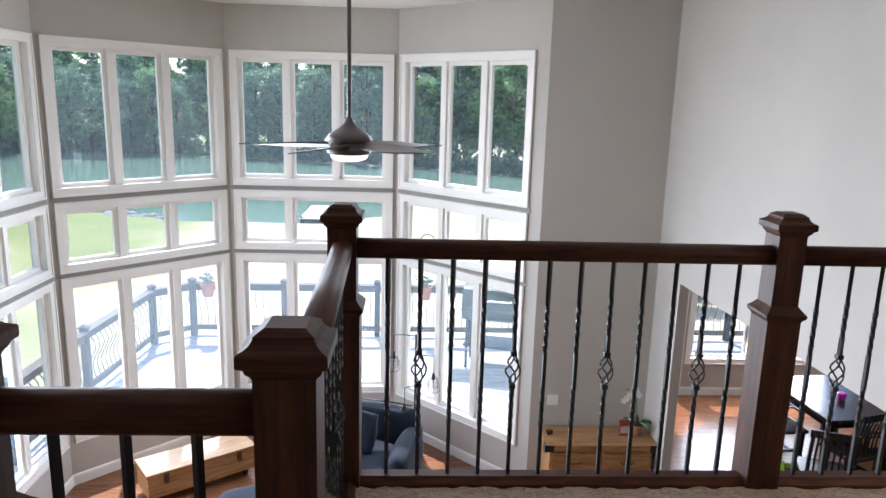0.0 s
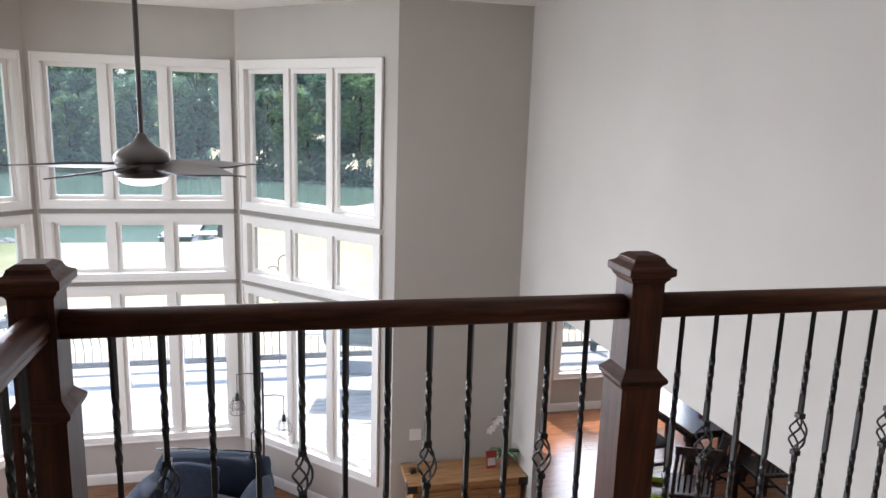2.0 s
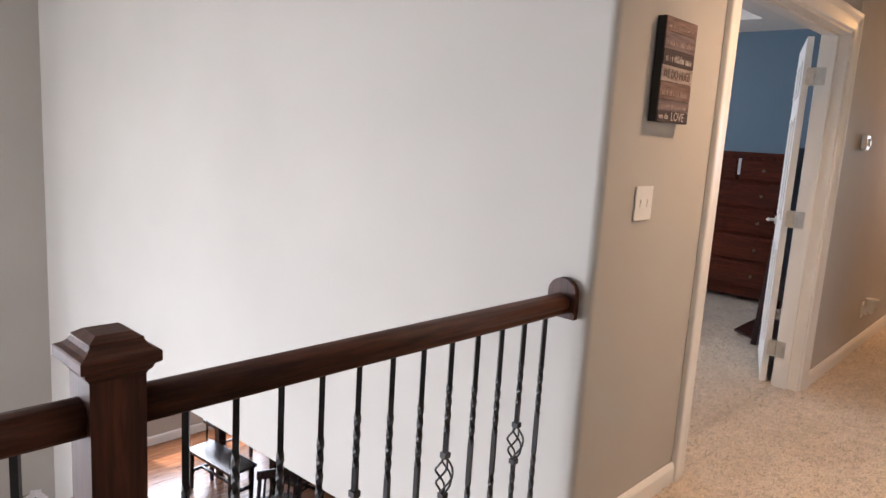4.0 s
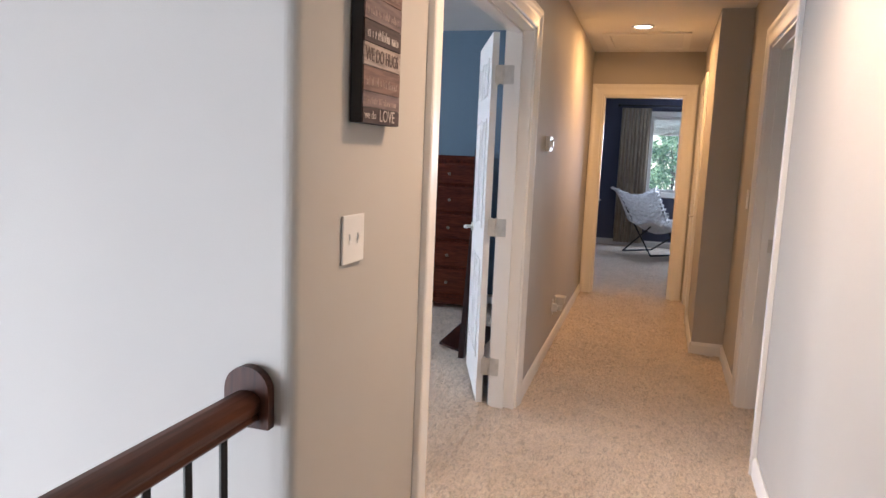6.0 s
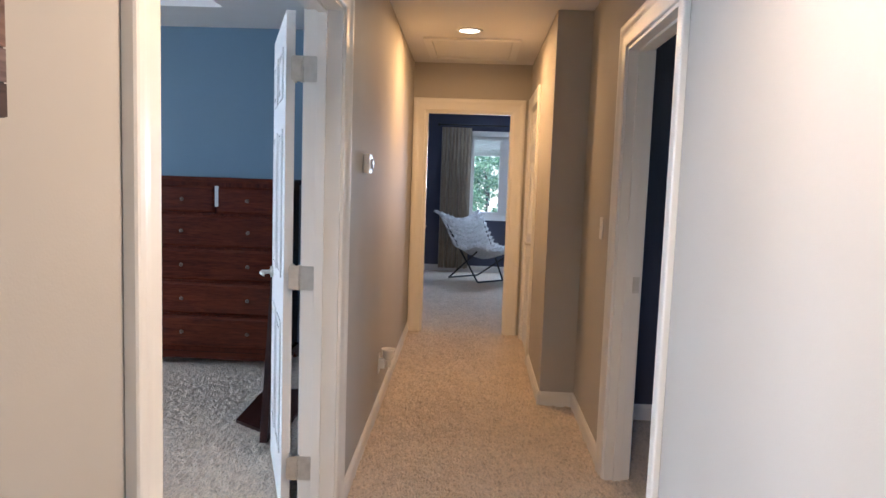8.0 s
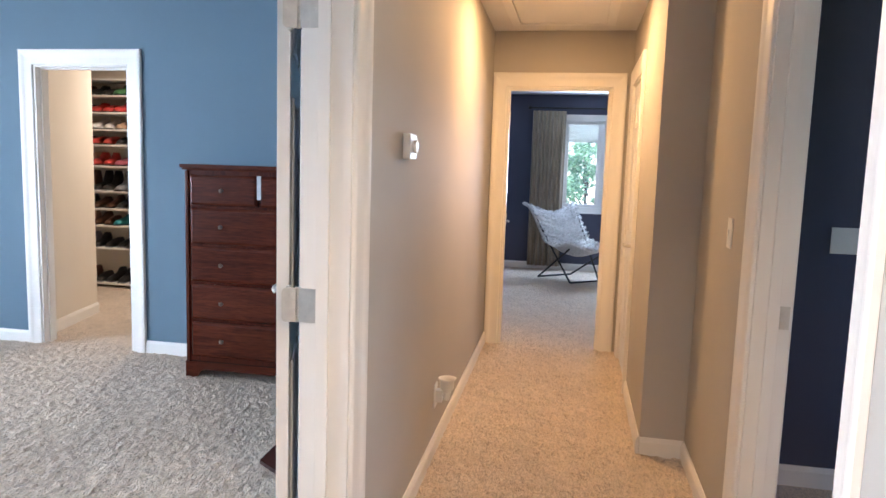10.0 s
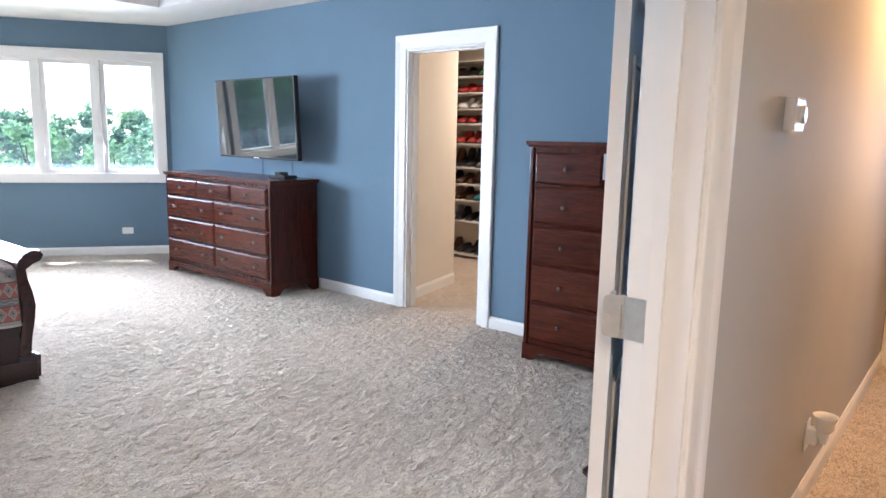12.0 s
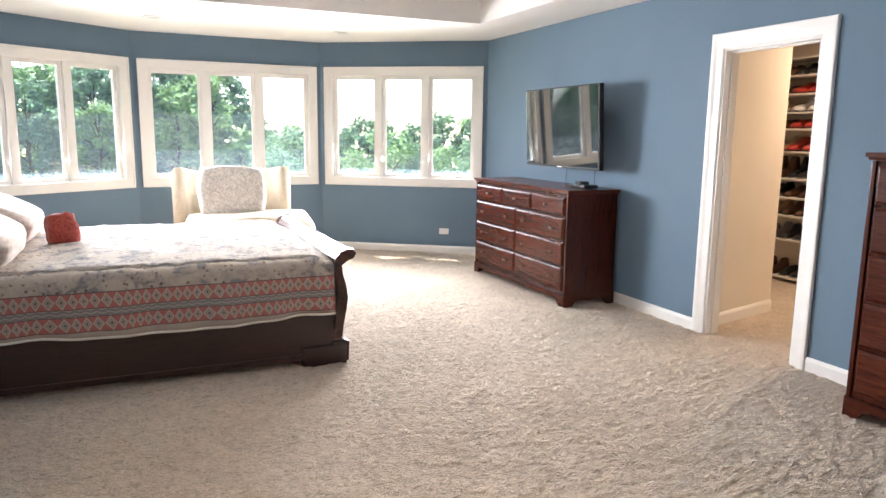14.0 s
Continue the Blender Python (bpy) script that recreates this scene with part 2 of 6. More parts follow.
TVGLASS = plain("tv_screen_glass", (0.004, 0.0045, 0.005), 0.03, 1.0, 0.05)
TVGLASS.node_tree.nodes["Principled BSDF"].inputs["IOR"].default_value = 2.1
BEZEL = plain("satin_black_bezel", (0.012, 0.012, 0.013), 0.5, 0.3, 0.1)
DENIM.node_tree.nodes["Principled BSDF"].inputs["Sheen Weight"].default_value = 0.05


# ---- mesh helpers ----
def box(bm, x0, x1, y0, y1, z0, z1, bev=0.0, m=None):
    out = bmesh.ops.create_cube(bm, size=1.0, matrix=Matrix.Translation(((x0 + x1) / 2, (y0 + y1) / 2, (z0 + z1) / 2)) @ Matrix.Diagonal((abs(x1 - x0), abs(y1 - y0), abs(z1 - z0), 1)))
    vs = out["verts"]
    if bev:
        es = list({e for v in vs for e in v.link_edges})
        r = bmesh.ops.bevel(bm, geom=es, offset=bev, segments=2, affect="EDGES", profile=0.7)
        vs = list({v for f in r["faces"] for v in f.verts} | {v for v in vs if v.is_valid})
    if m is not None:
        bmesh.ops.transform(bm, matrix=m, verts=[v for v in vs if v.is_valid])
    return vs


def cyl(bm, p, q, r0, r1=None, seg=12):
    p, q = Vector(p), Vector(q)
    d = q - p
    m = Matrix.Translation((p + q) / 2) @ d.to_track_quat("Z", "Y").to_matrix().to_4x4()
    return bmesh.ops.create_cone(bm, cap_ends=True, segments=seg, radius1=r0, radius2=r0 if r1 is None else r1, depth=d.length, matrix=m)["verts"]


def tube(bm, pts, r, seg=6):
    """A round bar along points."""
    pts = [Vector(p) for p in pts]
    rings = []
    for i, p in enumerate(pts):
        d = (pts[min(i + 1, len(pts) - 1)] - pts[max(i - 1, 0)]).normalized()
        q = d.to_track_quat("Z", "Y")
        rr = r[i] if isinstance(r, (list, tuple)) else r
        rings.append([bm.verts.new(p + q @ Vector((rr * math.cos(2 * math.pi * k / seg), rr * math.sin(2 * math.pi * k / seg), 0))) for k in range(seg)])
    for a, b in zip(rings, rings[1:]):
        for k in range(seg):
            bm.faces.new((a[k], a[(k + 1) % seg], b[(k + 1) % seg], b[k]))
    bm.faces.new(rings[0][::-1]), bm.faces.new(rings[-1])


def lathe(bm, profile, seg=24, at=(0, 0, 0)):
    rings = [[bm.verts.new((at[0] + r * math.cos(2 * math.pi * k / seg), at[1] + r * math.sin(2 * math.pi * k / seg), at[2] + z)) for k in range(seg)] for r, z in profile]
    for a, b in zip(rings, rings[1:]):
        for k in range(seg):
            bm.faces.new((a[k], a[(k + 1) % seg], b[(k + 1) % seg], b[k]))
    bm.faces.new(rings[0][::-1]), bm.faces.new(rings[-1])


def prism(bm, outline, axis, a, b):
    """A 2D outline pushed along an axis from a to b."""
    def at(u, v, w):
        return {"x": (w, u, v), "y": (u, w, v), "z": (u, v, w)}[axis]
    lo, hi = [bm.verts.new(at(u, v, a)) for u, v in outline], [bm.verts.new(at(u, v, b)) for u, v in outline]
    k = len(outline)
    for i in range(k):
        bm.faces.new((lo[i], lo[(i + 1) % k], hi[(i + 1) % k], hi[i]))
    bm.faces.new(lo[::-1]), bm.faces.new(hi)


def square_loft(bm, steps, at=(0, 0)):
    """Square rings of half width h at height z, joined: caps, posts and their mouldings."""
    rings = [[bm.verts.new((at[0] + sx * h, at[1] + sy * h, z)) for sx, sy in ((-1, -1), (1, -1), (1, 1), (-1, 1))] for h, z in steps]
    for a, b in zip(rings, rings[1:]):
        for k in range(4):
            bm.faces.new((a[k], a[(k + 1) % 4], b[(k + 1) % 4], b[k]))
    bm.faces.new(rings[0][::-1]), bm.faces.new(rings[-1])


def cushion(bm, x0, x1, y0, y1, z0, z1, puff=0.05, n=8, m=None):
    """A stuffed cushion: a rounded box that swells in the middle."""
    vs = bmesh.ops.create_cube(bm, size=2.0)["verts"]
    es = list({e for v in vs for e in v.link_edges})
    bmesh.ops.subdivide_edges(bm, edges=es, cuts=n, use_grid_fill=True)
    allv = [v for v in bm.verts if v.is_valid and not v.tag]
    c, h = Vector(((x0 + x1) / 2, (y0 + y1) / 2, (z0 + z1) / 2)), Vector((abs(x1 - x0) / 2, abs(y1 - y0) / 2, abs(z1 - z0) / 2))
    for v in allv:
        p = v.co.copy()
        q = Vector((p.x * math.sqrt(max(0, 1 - p.y * p.y / 5 - p.z * p.z / 5)), p.y * math.sqrt(max(0, 1 - p.x * p.x / 5 - p.z * p.z / 5)), p.z * math.sqrt(max(0, 1 - p.x * p.x / 5 - p.y * p.y / 5))))
        q += Vector((noise.noise(p * 2.1 + c), noise.noise(p * 2.3 - c), noise.noise(p * 1.9 + c * 2))) * puff
        v.co = c + Vector((q.x * h.x, q.y * h.y, q.z * h.z))
        if m is not None:
            v.co = m @ v.co
        v.tag = True


def mesh_ob(name, bm, mats, smooth=False):
    me = bpy.data.meshes.new(name)
    bmesh.ops.recalc_face_normals(bm, faces=bm.faces)
    bm.to_mesh(me)
    bm.free()
    for m in mats if isinstance(mats, (list, tuple)) else [mats]:
        me.materials.append(m)
    if smooth:
        for p in me.polygons:
            p.use_smooth = True
    return new(name, me)


def part(name, bm, mat, parent, label="", smooth=False, m=None):
    ob = mesh_ob(name, bm, mat, smooth)
    ob.parent = parent
    if m is not None:
        ob.matrix_basis = m
    if label:
        tagged(ob, label)
    return ob


def thing(name, label, category, m=None, group="", kind=""):
    ob = tagged(new(name), label, category, group, kind)
    if m is not None:
        ob.matrix_basis = m
    return ob


def solo(name, bm, mat, label, category, m=None, group="", kind="", smooth=False):
    ob = tagged(mesh_ob(name, bm, mat, smooth), label, category, group, kind)
    if m is not None:
        ob.matrix_basis = m
    return ob


def B():
    return bmesh.new()


def along(p0, p1, z=0.0):
    """A frame with x from p0 to p1 and y outwards, to the left of that way."""
    d = Vector((p1[0] - p0[0], p1[1] - p0[1], 0)).normalized()
    n = Vector((-d.y, d.x, 0))
    return Matrix(((d.x, n.x, 0, p0[0]), (d.y, n.y, 0, p0[1]), (0, 0, 1, z), (0, 0, 0, 1)))


def span(p0, p1):
    return math.hypot(p1[0] - p0[0], p1[1] - p0[1])


# ---- walls, floors, ceilings ----
def wall(name, label, p0, p1, thick, z0, z1, mats, holes=()):
    """A wall whose room face runs from p0 to p1 with the room on its right; holes: (from, to, bottom, top) along it."""
    us = sorted({0.0, span(p0, p1)} | {h[0] for h in holes} | {h[1] for h in holes})
    zs = sorted({z0, z1} | {h[2] for h in holes if h[2] > z0} | {h[3] for h in holes if h[3] < z1})
    def solid(i, j):
        if not (0 <= i < len(us) - 1 and 0 <= j < len(zs) - 1):
            return False
        u, z = (us[i] + us[i + 1]) / 2, (zs[j] + zs[j + 1]) / 2
        return not any(a < u < b and c < z < d for a, b, c, d in holes)
    bm = B()
    cache = {}
    def v(i, j, y):
        if (i, j, y) not in cache:
            cache[i, j, y] = bm.verts.new((us[i], y, zs[j]))
        return cache[i, j, y]
    for i in range(len(us) - 1):
        for j in range(len(zs) - 1):
            if not solid(i, j):
                continue
            bm.faces.new((v(i, j, 0), v(i + 1, j, 0), v(i + 1, j + 1, 0), v(i, j + 1, 0)))
            f = bm.faces.new((v(i, j, thick), v(i, j + 1, thick), v(i + 1, j + 1, thick), v(i + 1, j, thick)))
            f.material_index = 1
            for di, dj, a, b in ((-1, 0, (i, j), (i, j + 1)), (1, 0, (i + 1, j), (i + 1, j + 1)), (0, -1, (i, j), (i + 1, j)), (0, 1, (i, j + 1), (i + 1, j + 1))):
                if not solid(i + di, j + dj):
                    bm.faces.new((v(*a, 0), v(*b, 0), v(*b, thick), v(*a, thick)))
    ob = mesh_ob(name, bm, mats)
    ob.matrix_basis = along(p0, p1)
    return tagged(ob, label, "wall", kind="structure")


def slab(name, label, category, mat, outline, z0, z1):
    bm = B()
    prism(bm, outline, "z", z0, z1)
    return solo(name, bm, mat, label, category, kind="structure")


def carpet_floor(name, label, outline, step=0.0):
    """A carpeted floor; with a step, its pile stands up in curled clumps of two to three centimetres."""
    floor = slab(name, label, "carpet", CARPET, outline, -0.3, 0.0)
    if not step:
        return floor
    xs, ys = [p[0] for p in outline], [p[1] for p in outline]
    nx, ny = int((max(xs) - min(xs)) / step), int((max(ys) - min(ys)) / step)
    gx, gy = np.meshgrid(min(xs) + (np.arange(nx + 1)) * step, min(ys) + (np.arange(ny + 1)) * step, indexing="ij")
    dice = np.random.default_rng(17)

    def lumps(long, wide):
        h = dice.standard_normal(gx.shape)
        for axis, reach in ((0, long), (1, wide)):
            taps = np.arange(-int(3 * reach / step), int(3 * reach / step) + 1)
            h = sum(np.roll(h, int(k), axis) * math.exp(-0.5 * (k * step / reach) ** 2) for k in taps)
        return h / h.std()

    height = lumps(0.0125, 0.0085) + 0.35 * lumps(0.007, 0.007)
    height = 0.007 + 0.0034 * np.clip(height, -1.6, 1.8)
    gx, gy = gx + step * 0.3 * dice.uniform(-1, 1, gx.shape), gy + step * 0.3 * dice.uniform(-1, 1, gy.shape)
    cx, cy = (gx[:-1, :-1] + gx[1:, 1:]) / 2, (gy[:-1, :-1] + gy[1:, 1:]) / 2
    inside = np.zeros(cx.shape, bool)
    for (ax, ay), (bx, by) in zip(outline, outline[1:] + outline[:1]):
        if ay != by:
            inside ^= ((ay > cy) != (by > cy)) & (cx < (bx - ax) * (cy - ay) / (by - ay) + ax)
    corner = np.arange(gx.size).reshape(gx.shape)
    quads = np.stack([corner[:-1, :-1], corner[1:, :-1], corner[1:, 1:], corner[:-1, 1:]], -1)[inside]
    used, quads = np.unique(quads, return_inverse=True)
    me = bpy.data.meshes.new("carpet_pile")
    me.vertices.add(len(used))
    me.vertices.foreach_set("co", np.stack([gx, gy, height], -1).reshape(-1, 3)[used].ravel())
    me.loops.add(quads.size)
    me.loops.foreach_set("vertex_index", quads.ravel())
    me.polygons.add(quads.size // 4)
    me.polygons.foreach_set("loop_start", np.arange(0, quads.size, 4))
    me.update(calc_edges=True)
    me.shade_smooth()
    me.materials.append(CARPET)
    pile = new("carpet_pile", me)
    pile.parent = floor
    tagged(pile, "shaggy beige carpet pile", kind="stuff")
    return floor


LOW = -2.75            # lower floor
TOP = 2.33             # great room ceiling
HALLTOP = 2.44
BEDTOP = 2.48
# bay rows: bottom and top of each casing
ROWS_Z = ((-2.28, -0.505), (-0.457, 0.255), (0.31, 1.835))


def bay_holes(length, gap=0.05):
    return [(gap + 0.06, length - gap - 0.06, a + 0.06, b - 0.06) for a, b in ROWS_Z]


BAY = [((-2.886, 5.484), (-2.886, 7.444)), ((-2.886, 7.444), (-1.50, 8.83)), ((-1.50, 8.83), (0.46, 8.83)), ((0.46, 8.83), (1.92, 7.37))]
WIN_LEN = 1.96
for i, (a, b) in enumerate(BAY):
    wall("wall_bay_%d" % (i + 1), "greige painted bay wall pierced by three rows of windows", a, b, 0.14, LOW, TOP, [GREIGE, SIDING], bay_holes(WIN_LEN))
wall("wall_west", "greige painted great room side wall", (-2.886, -1.5), (-2.886, 5.484), 0.14, LOW, TOP, [GREIGE, SIDING])
wall("wall_grey", "greige painted wall beside the bay windows", (1.92, 7.37), (3.14, 7.37), 0.14, LOW, TOP, [GREIGE, SIDING])
HN = ((5.83, 2.808), (9.34, 2.885))      # the hall runs very slightly wider towards its end
RW = ((3.14, 7.37), (3.325, 2.886))
wall("wall_great_room_east", "tall greige wall with an opening to the dining room", RW[0], RW[1], 0.09, LOW, TOP, [GREIGE, GREIGE], [(0.55, 3.55, LOW, -0.28)])
wall("wall_lower_east", "greige painted wall under the landing", (3.262, 2.886), (3.262, -1.5), 0.1, LOW, -0.3, [GREIGE, GREIGE])
wall("wall_hall_north", "beige hall wall with a wide double doorway", (3.43, 2.81), (5.83, 2.81), 0.075, -0.3, HALLTOP, [GREIGE, GREIGE], [(0.755, 2.305, -0.3, 2.04)])
wall("wall_hall_north_far", "beige hall wall beyond the double doorway", HN[0], HN[1], 0.06, 0, HALLTOP, [GREIGE, GREIGE])
bm = B()
prism(bm, [(3.325, 2.886), (3.3268, 2.842)] + [(3.3568 - 0.03 * math.cos(a), 2.84 - 0.03 * math.sin(a)) for a in np.linspace(0.15, math.pi / 2, 8)] + [(3.43, 2.81), (3.43, 2.886)], "z", -0.3, HALLTOP)
solo("wall_corner", bm, GREIGE, "rounded greige wall corner at the hall", "wall", kind="structure")
wall("wall_hall_south", "beige hall wall with a doorway", (7.362, 1.625), (2.9, 1.625), 0.11, 0, HALLTOP, [GREIGE, NAVY], [(1.067, 1.90, 0, 2.03)])
wall("wall_hall_jog", "narrow beige return wall in the hall", (7.362, 1.838), (7.362, 1.625), 0.1, 0, HALLTOP, [GREIGE, NAVY])
wall("wall_hall_closet", "beige hall wall with a closed closet door", (9.34, 1.838), (7.46, 1.838), 0.1, 0, HALLTOP, [GREIGE, NAVY], [(0.17, 0.93, 0, 2.03)])
wall("wall_hall_end", "beige hall end wall with a doorway", (9.34, 2.886), (9.34, 1.838), 0.06, 0, HALLTOP, [GREIGE, NAVY], [(0.106, 0.906, 0, 2.03)])
wall("wall_landing_east", "greige landing wall", (2.9, 1.515), (2.9, -1.5), 0.1, -0.3, HALLTOP, [GREIGE, GREIGE])
wall("wall_south", "greige painted back wall of the landing and great room", (2.9, -1.5), (-2.886, -1.5), 0.14, LOW, HALLTOP, [GREIGE, SIDING])
# bedroom
BW = [((2.9, 9.58), (4.55, 10.72)), ((4.55, 10.72), (6.62, 10.72)), ((6.62, 10.72), (8.29, 9.58))]
BWZ = (0.80, 2.195)
for i, (a, b) in enumerate(BW):
    L = span(a, b)
    wall("wall_bedroom_bay_%d" % (i + 1), "slate blue painted bedroom bay wall with a window", a, b, 0.14, -0.3, BEDTOP, [BLUE, SIDING], [(0.11, L - 0.11, BWZ[0] + 0.06, BWZ[1] - 0.06)])
wall("wall_bedroom_west", "slate blue painted bedroom wall behind the bed", (3.39, 2.955), (3.39, 7.62), 0.03, 0, BEDTOP, [BLUE, BLUE])
wall("wall_bedroom_jog", "slate blue painted bedroom return wall", (3.39, 7.62), (2.9, 7.62), 0.1, 0, BEDTOP, [BLUE, SIDING])
wall("wall_bedroom_west_bay", "slate blue painted bedroom wall near the bay", (2.9, 7.62), (2.9, 9.58), 0.14, -0.3, BEDTOP, [BLUE, SIDING])
wall("wall_bedroom_east", "slate blue painted bedroom wall with a closet doorway", (8.29, 9.58), (8.29, 2.955), 0.12, 0, BEDTOP, [BLUE, CREAM], [(3.54, 4.30, 0, 2.03)])
wall("wall_bedroom_south", "slate blue painted bedroom wall with the double doorway", (8.29, 2.948), (3.39, 2.948), 0.061, 0, BEDTOP, [BLUE, GREIGE], [(2.555, 4.105, 0, 2.04)])
# closet
wall("wall_closet_stub", "cream painted closet wall beside the doorway", (8.412, 6.16), (9.35, 6.39), 0.1, 0, HALLTOP, [CREAM, CREAM])
wall("wall_closet_north", "cream painted closet wall", (8.412, 7.75), (10.78, 7.75), 0.1, 0, HALLTOP, [CREAM, SIDING])
wall("wall_closet_east", "cream painted closet back wall", (10.78, 7.75), (10.78, 4.6), 0.1, 0, HALLTOP, [CREAM, SIDING])
wall("wall_closet_south", "cream painted closet wall", (10.78, 4.6), (8.412, 4.6), 0.1, 0, HALLTOP, [CREAM, SIDING])
# room at the end of the hall
wall("wall_end_room_north", "dark navy bedroom wall", (9.402, 3.6), (13.8, 3.6), 0.1, 0, HALLTOP, [NAVY, SIDING])
wall("wall_end_room_east", "dark navy bedroom wall with a window", (13.8, 3.6), (13.8, 0.0), 0.14, 0, HALLTOP, [NAVY, SIDING], [(1.19, 2.23, 0.88, 2.10)])
wall("wall_end_room_south", "dark navy bedroom wall", (13.8, 0.0), (9.402, 0.0), 0.1, 0, HALLTOP, [NAVY, SIDING])
wall("wall_end_room_west", "dark navy bedroom wall with the doorway", (9.402, 0.0), (9.402, 3.6), 0.0015, 0, HALLTOP, [NAVY, NAVY], [(1.98, 2.78, 0, 2.03)])
# dark room off the hall
wall("wall_side_room_east", "dark navy side room wall", (7.2, 1.51), (7.2, -0.9), 0.1, 0, HALLTOP, [NAVY, NAVY])
# hole added out of view so that daylight reaches the navy walls
wall("wall_side_room_south", "dark navy side room wall", (7.2, -0.9), (4.4, -0.9), 0.1, 0, HALLTOP, [NAVY, SIDING], [(0.5, 2.1, 0.8, 2.1)])
wall("wall_side_room_west", "dark navy side room wall", (4.4, -0.9), (4.4, 1.51), 0.1, 0, HALLTOP, [NAVY, NAVY])
# dining room below the bedroom
wall("wall_dining_north", "beige dining room wall with a window and a glazed door", (3.36, 9.9), (8.3, 9.9), 0.14, LOW, -0.3, [GREIGE, SIDING], [(0.28, 1.12, LOW, -0.68), (1.30, 3.9, -2.2, -0.72)])
wall("wall_dining_east", "beige dining room wall", (8.3, 9.9), (8.3, 2.9), 0.1, LOW, -0.3, [GREIGE, SIDING])
wall("wall_dining_south", "beige dining room wall", (8.3, 2.9), (3.37, 2.9), 0.1, LOW, -0.3, [GREIGE, SIDING])
wall("wall_dining_west", "beige dining room wall by the bay", (3.24, 7.52), (3.36, 9.9), 0.1, LOW, -0.3, [GREIGE, SIDING])

carpet_floor("floor_landing", "beige pile carpet on the landing", [(0.405, -1.5), (2.9, -1.5), (2.9, 1.62), (3.4, 1.62), (3.4, 2.80), (3.318, 2.80), (3.318, 2.945), (0.36, 2.945), (0.36, 1.715), (0.405, 1.715)], 0.012)
carpet_floor("floor_stair_head", "beige pile carpet at the head of the stairs", [(-2.88, -1.5), (0.405, -1.5), (0.405, 1.715), (-2.88, 1.715)])
carpet_floor("floor_hall", "beige pile carpet along the hall", [(3.4, 1.5), (9.402, 1.5), (9.402, 2.88), (5.72, 2.88), (5.72, 2.955), (4.16, 2.955), (4.16, 2.88), (3.4, 2.88)], 0.011)
carpet_floor("floor_bedroom", "beige pile carpet in the bedroom", [(3.385, 2.955), (8.41, 2.955), (8.41, 9.65), (6.7, 10.86), (4.5, 10.86), (2.8, 9.65), (2.8, 7.62), (3.21, 7.62)], 0.0115)
carpet_floor("floor_closet", "beige pile carpet in the closet", [(8.41, 4.6), (10.78, 4.6), (10.78, 7.75), (8.41, 7.75)])
carpet_floor("floor_end_room", "grey-beige pile carpet in the far bedroom", [(9.402, 0), (13.8, 0), (13.8, 3.6), (9.402, 3.6)])
carpet_floor("floor_side_room", "beige pile carpet in the side room", [(4.4, -0.9), (7.2, -0.9), (7.2, 1.5), (4.4, 1.5)])
slab("ceiling_great_room", "white painted great room ceiling", "ceiling", CEIL, [(-3.03, -1.6), (3.35, -1.6), (3.35, 2.8), (3.25, 7.5), (1.98, 7.5), (0.52, 8.97), (-1.56, 8.97), (-3.03, 7.5)], TOP, TOP + 0.1)
slab("ceiling_dining", "white painted dining room ceiling", "ceiling", CEIL, [(3.43, 2.8), (8.4, 2.8), (8.4, 9.95), (3.48, 9.95), (3.3, 7.55)], -0.318, -0.302)
slab("ceiling_hall", "white painted hall ceiling", "ceiling", CEIL, [(3.35, 1.5), (9.402, 1.5), (9.402, 2.886), (3.35, 2.886)], HALLTOP, HALLTOP + 0.1)
slab("ceiling_end_room", "white painted far bedroom ceiling", "ceiling", CEIL, [(9.402, 0), (13.9, 0), (13.9, 3.7), (9.402, 3.7)], HALLTOP, HALLTOP + 0.1)
slab("ceiling_side_room", "white painted side room ceiling", "ceiling", CEIL, [(4.3, -1), (7.3, -1), (7.3, 1.5), (4.3, 1.5)], HALLTOP, HALLTOP + 0.1)
slab("ceiling_closet", "cream painted closet ceiling", "ceiling", CREAM, [(8.412, 4.5), (10.9, 4.5), (10.9, 7.85), (8.412, 7.85)], HALLTOP, HALLTOP + 0.1)
# bedroom tray ceiling: a rim with a raised middle
bm = B()
TR = (4.35, 7.66, 4.0, 8.55)
OUT = [(2.76, 2.89), (8.41, 2.89), (8.41, 9.65), (6.7, 10.86), (4.5, 10.86), (2.76, 9.65)]
vo = [bm.verts.new((x, y, BEDTOP)) for x, y in OUT]
vi = [bm.verts.new((x, y, BEDTOP)) for x, y in ((TR[0], TR[2]), (TR[1], TR[2]), (TR[1], TR[3]), (TR[0], TR[3]))]
vt = [bm.verts.new((v.co.x, v.co.y, BEDTOP + 0.26)) for v in vi]
for q in ((vo[0], vo[1], vi[1], vi[0]), (vo[1], vo[2], vi[2], vi[1]), (vo[2], vo[3], vi[2]), (vo[3], vo[4], vi[3], vi[2]), (vo[4], vo[5], vi[3]), (vo[5], vo[0], vi[0], vi[3])):
    bm.faces.new(q)
for k in range(4):
    bm.faces.new((vi[k], vi[(k + 1) % 4], vt[(k + 1) % 4], vt[k]))
bm.faces.new(vt)
back = [bm.verts.new((x, y, BEDTOP + 0.45)) for x, y in OUT]
for k in range(6):
    bm.faces.new((vo[k], vo[(k + 1) % 6], back[(k + 1) % 6], back[k]))
bm.faces.new(back)
solo("ceiling_bedroom", bm, CEIL, "white bedroom tray ceiling with a raised middle", "ceiling", kind="structure")

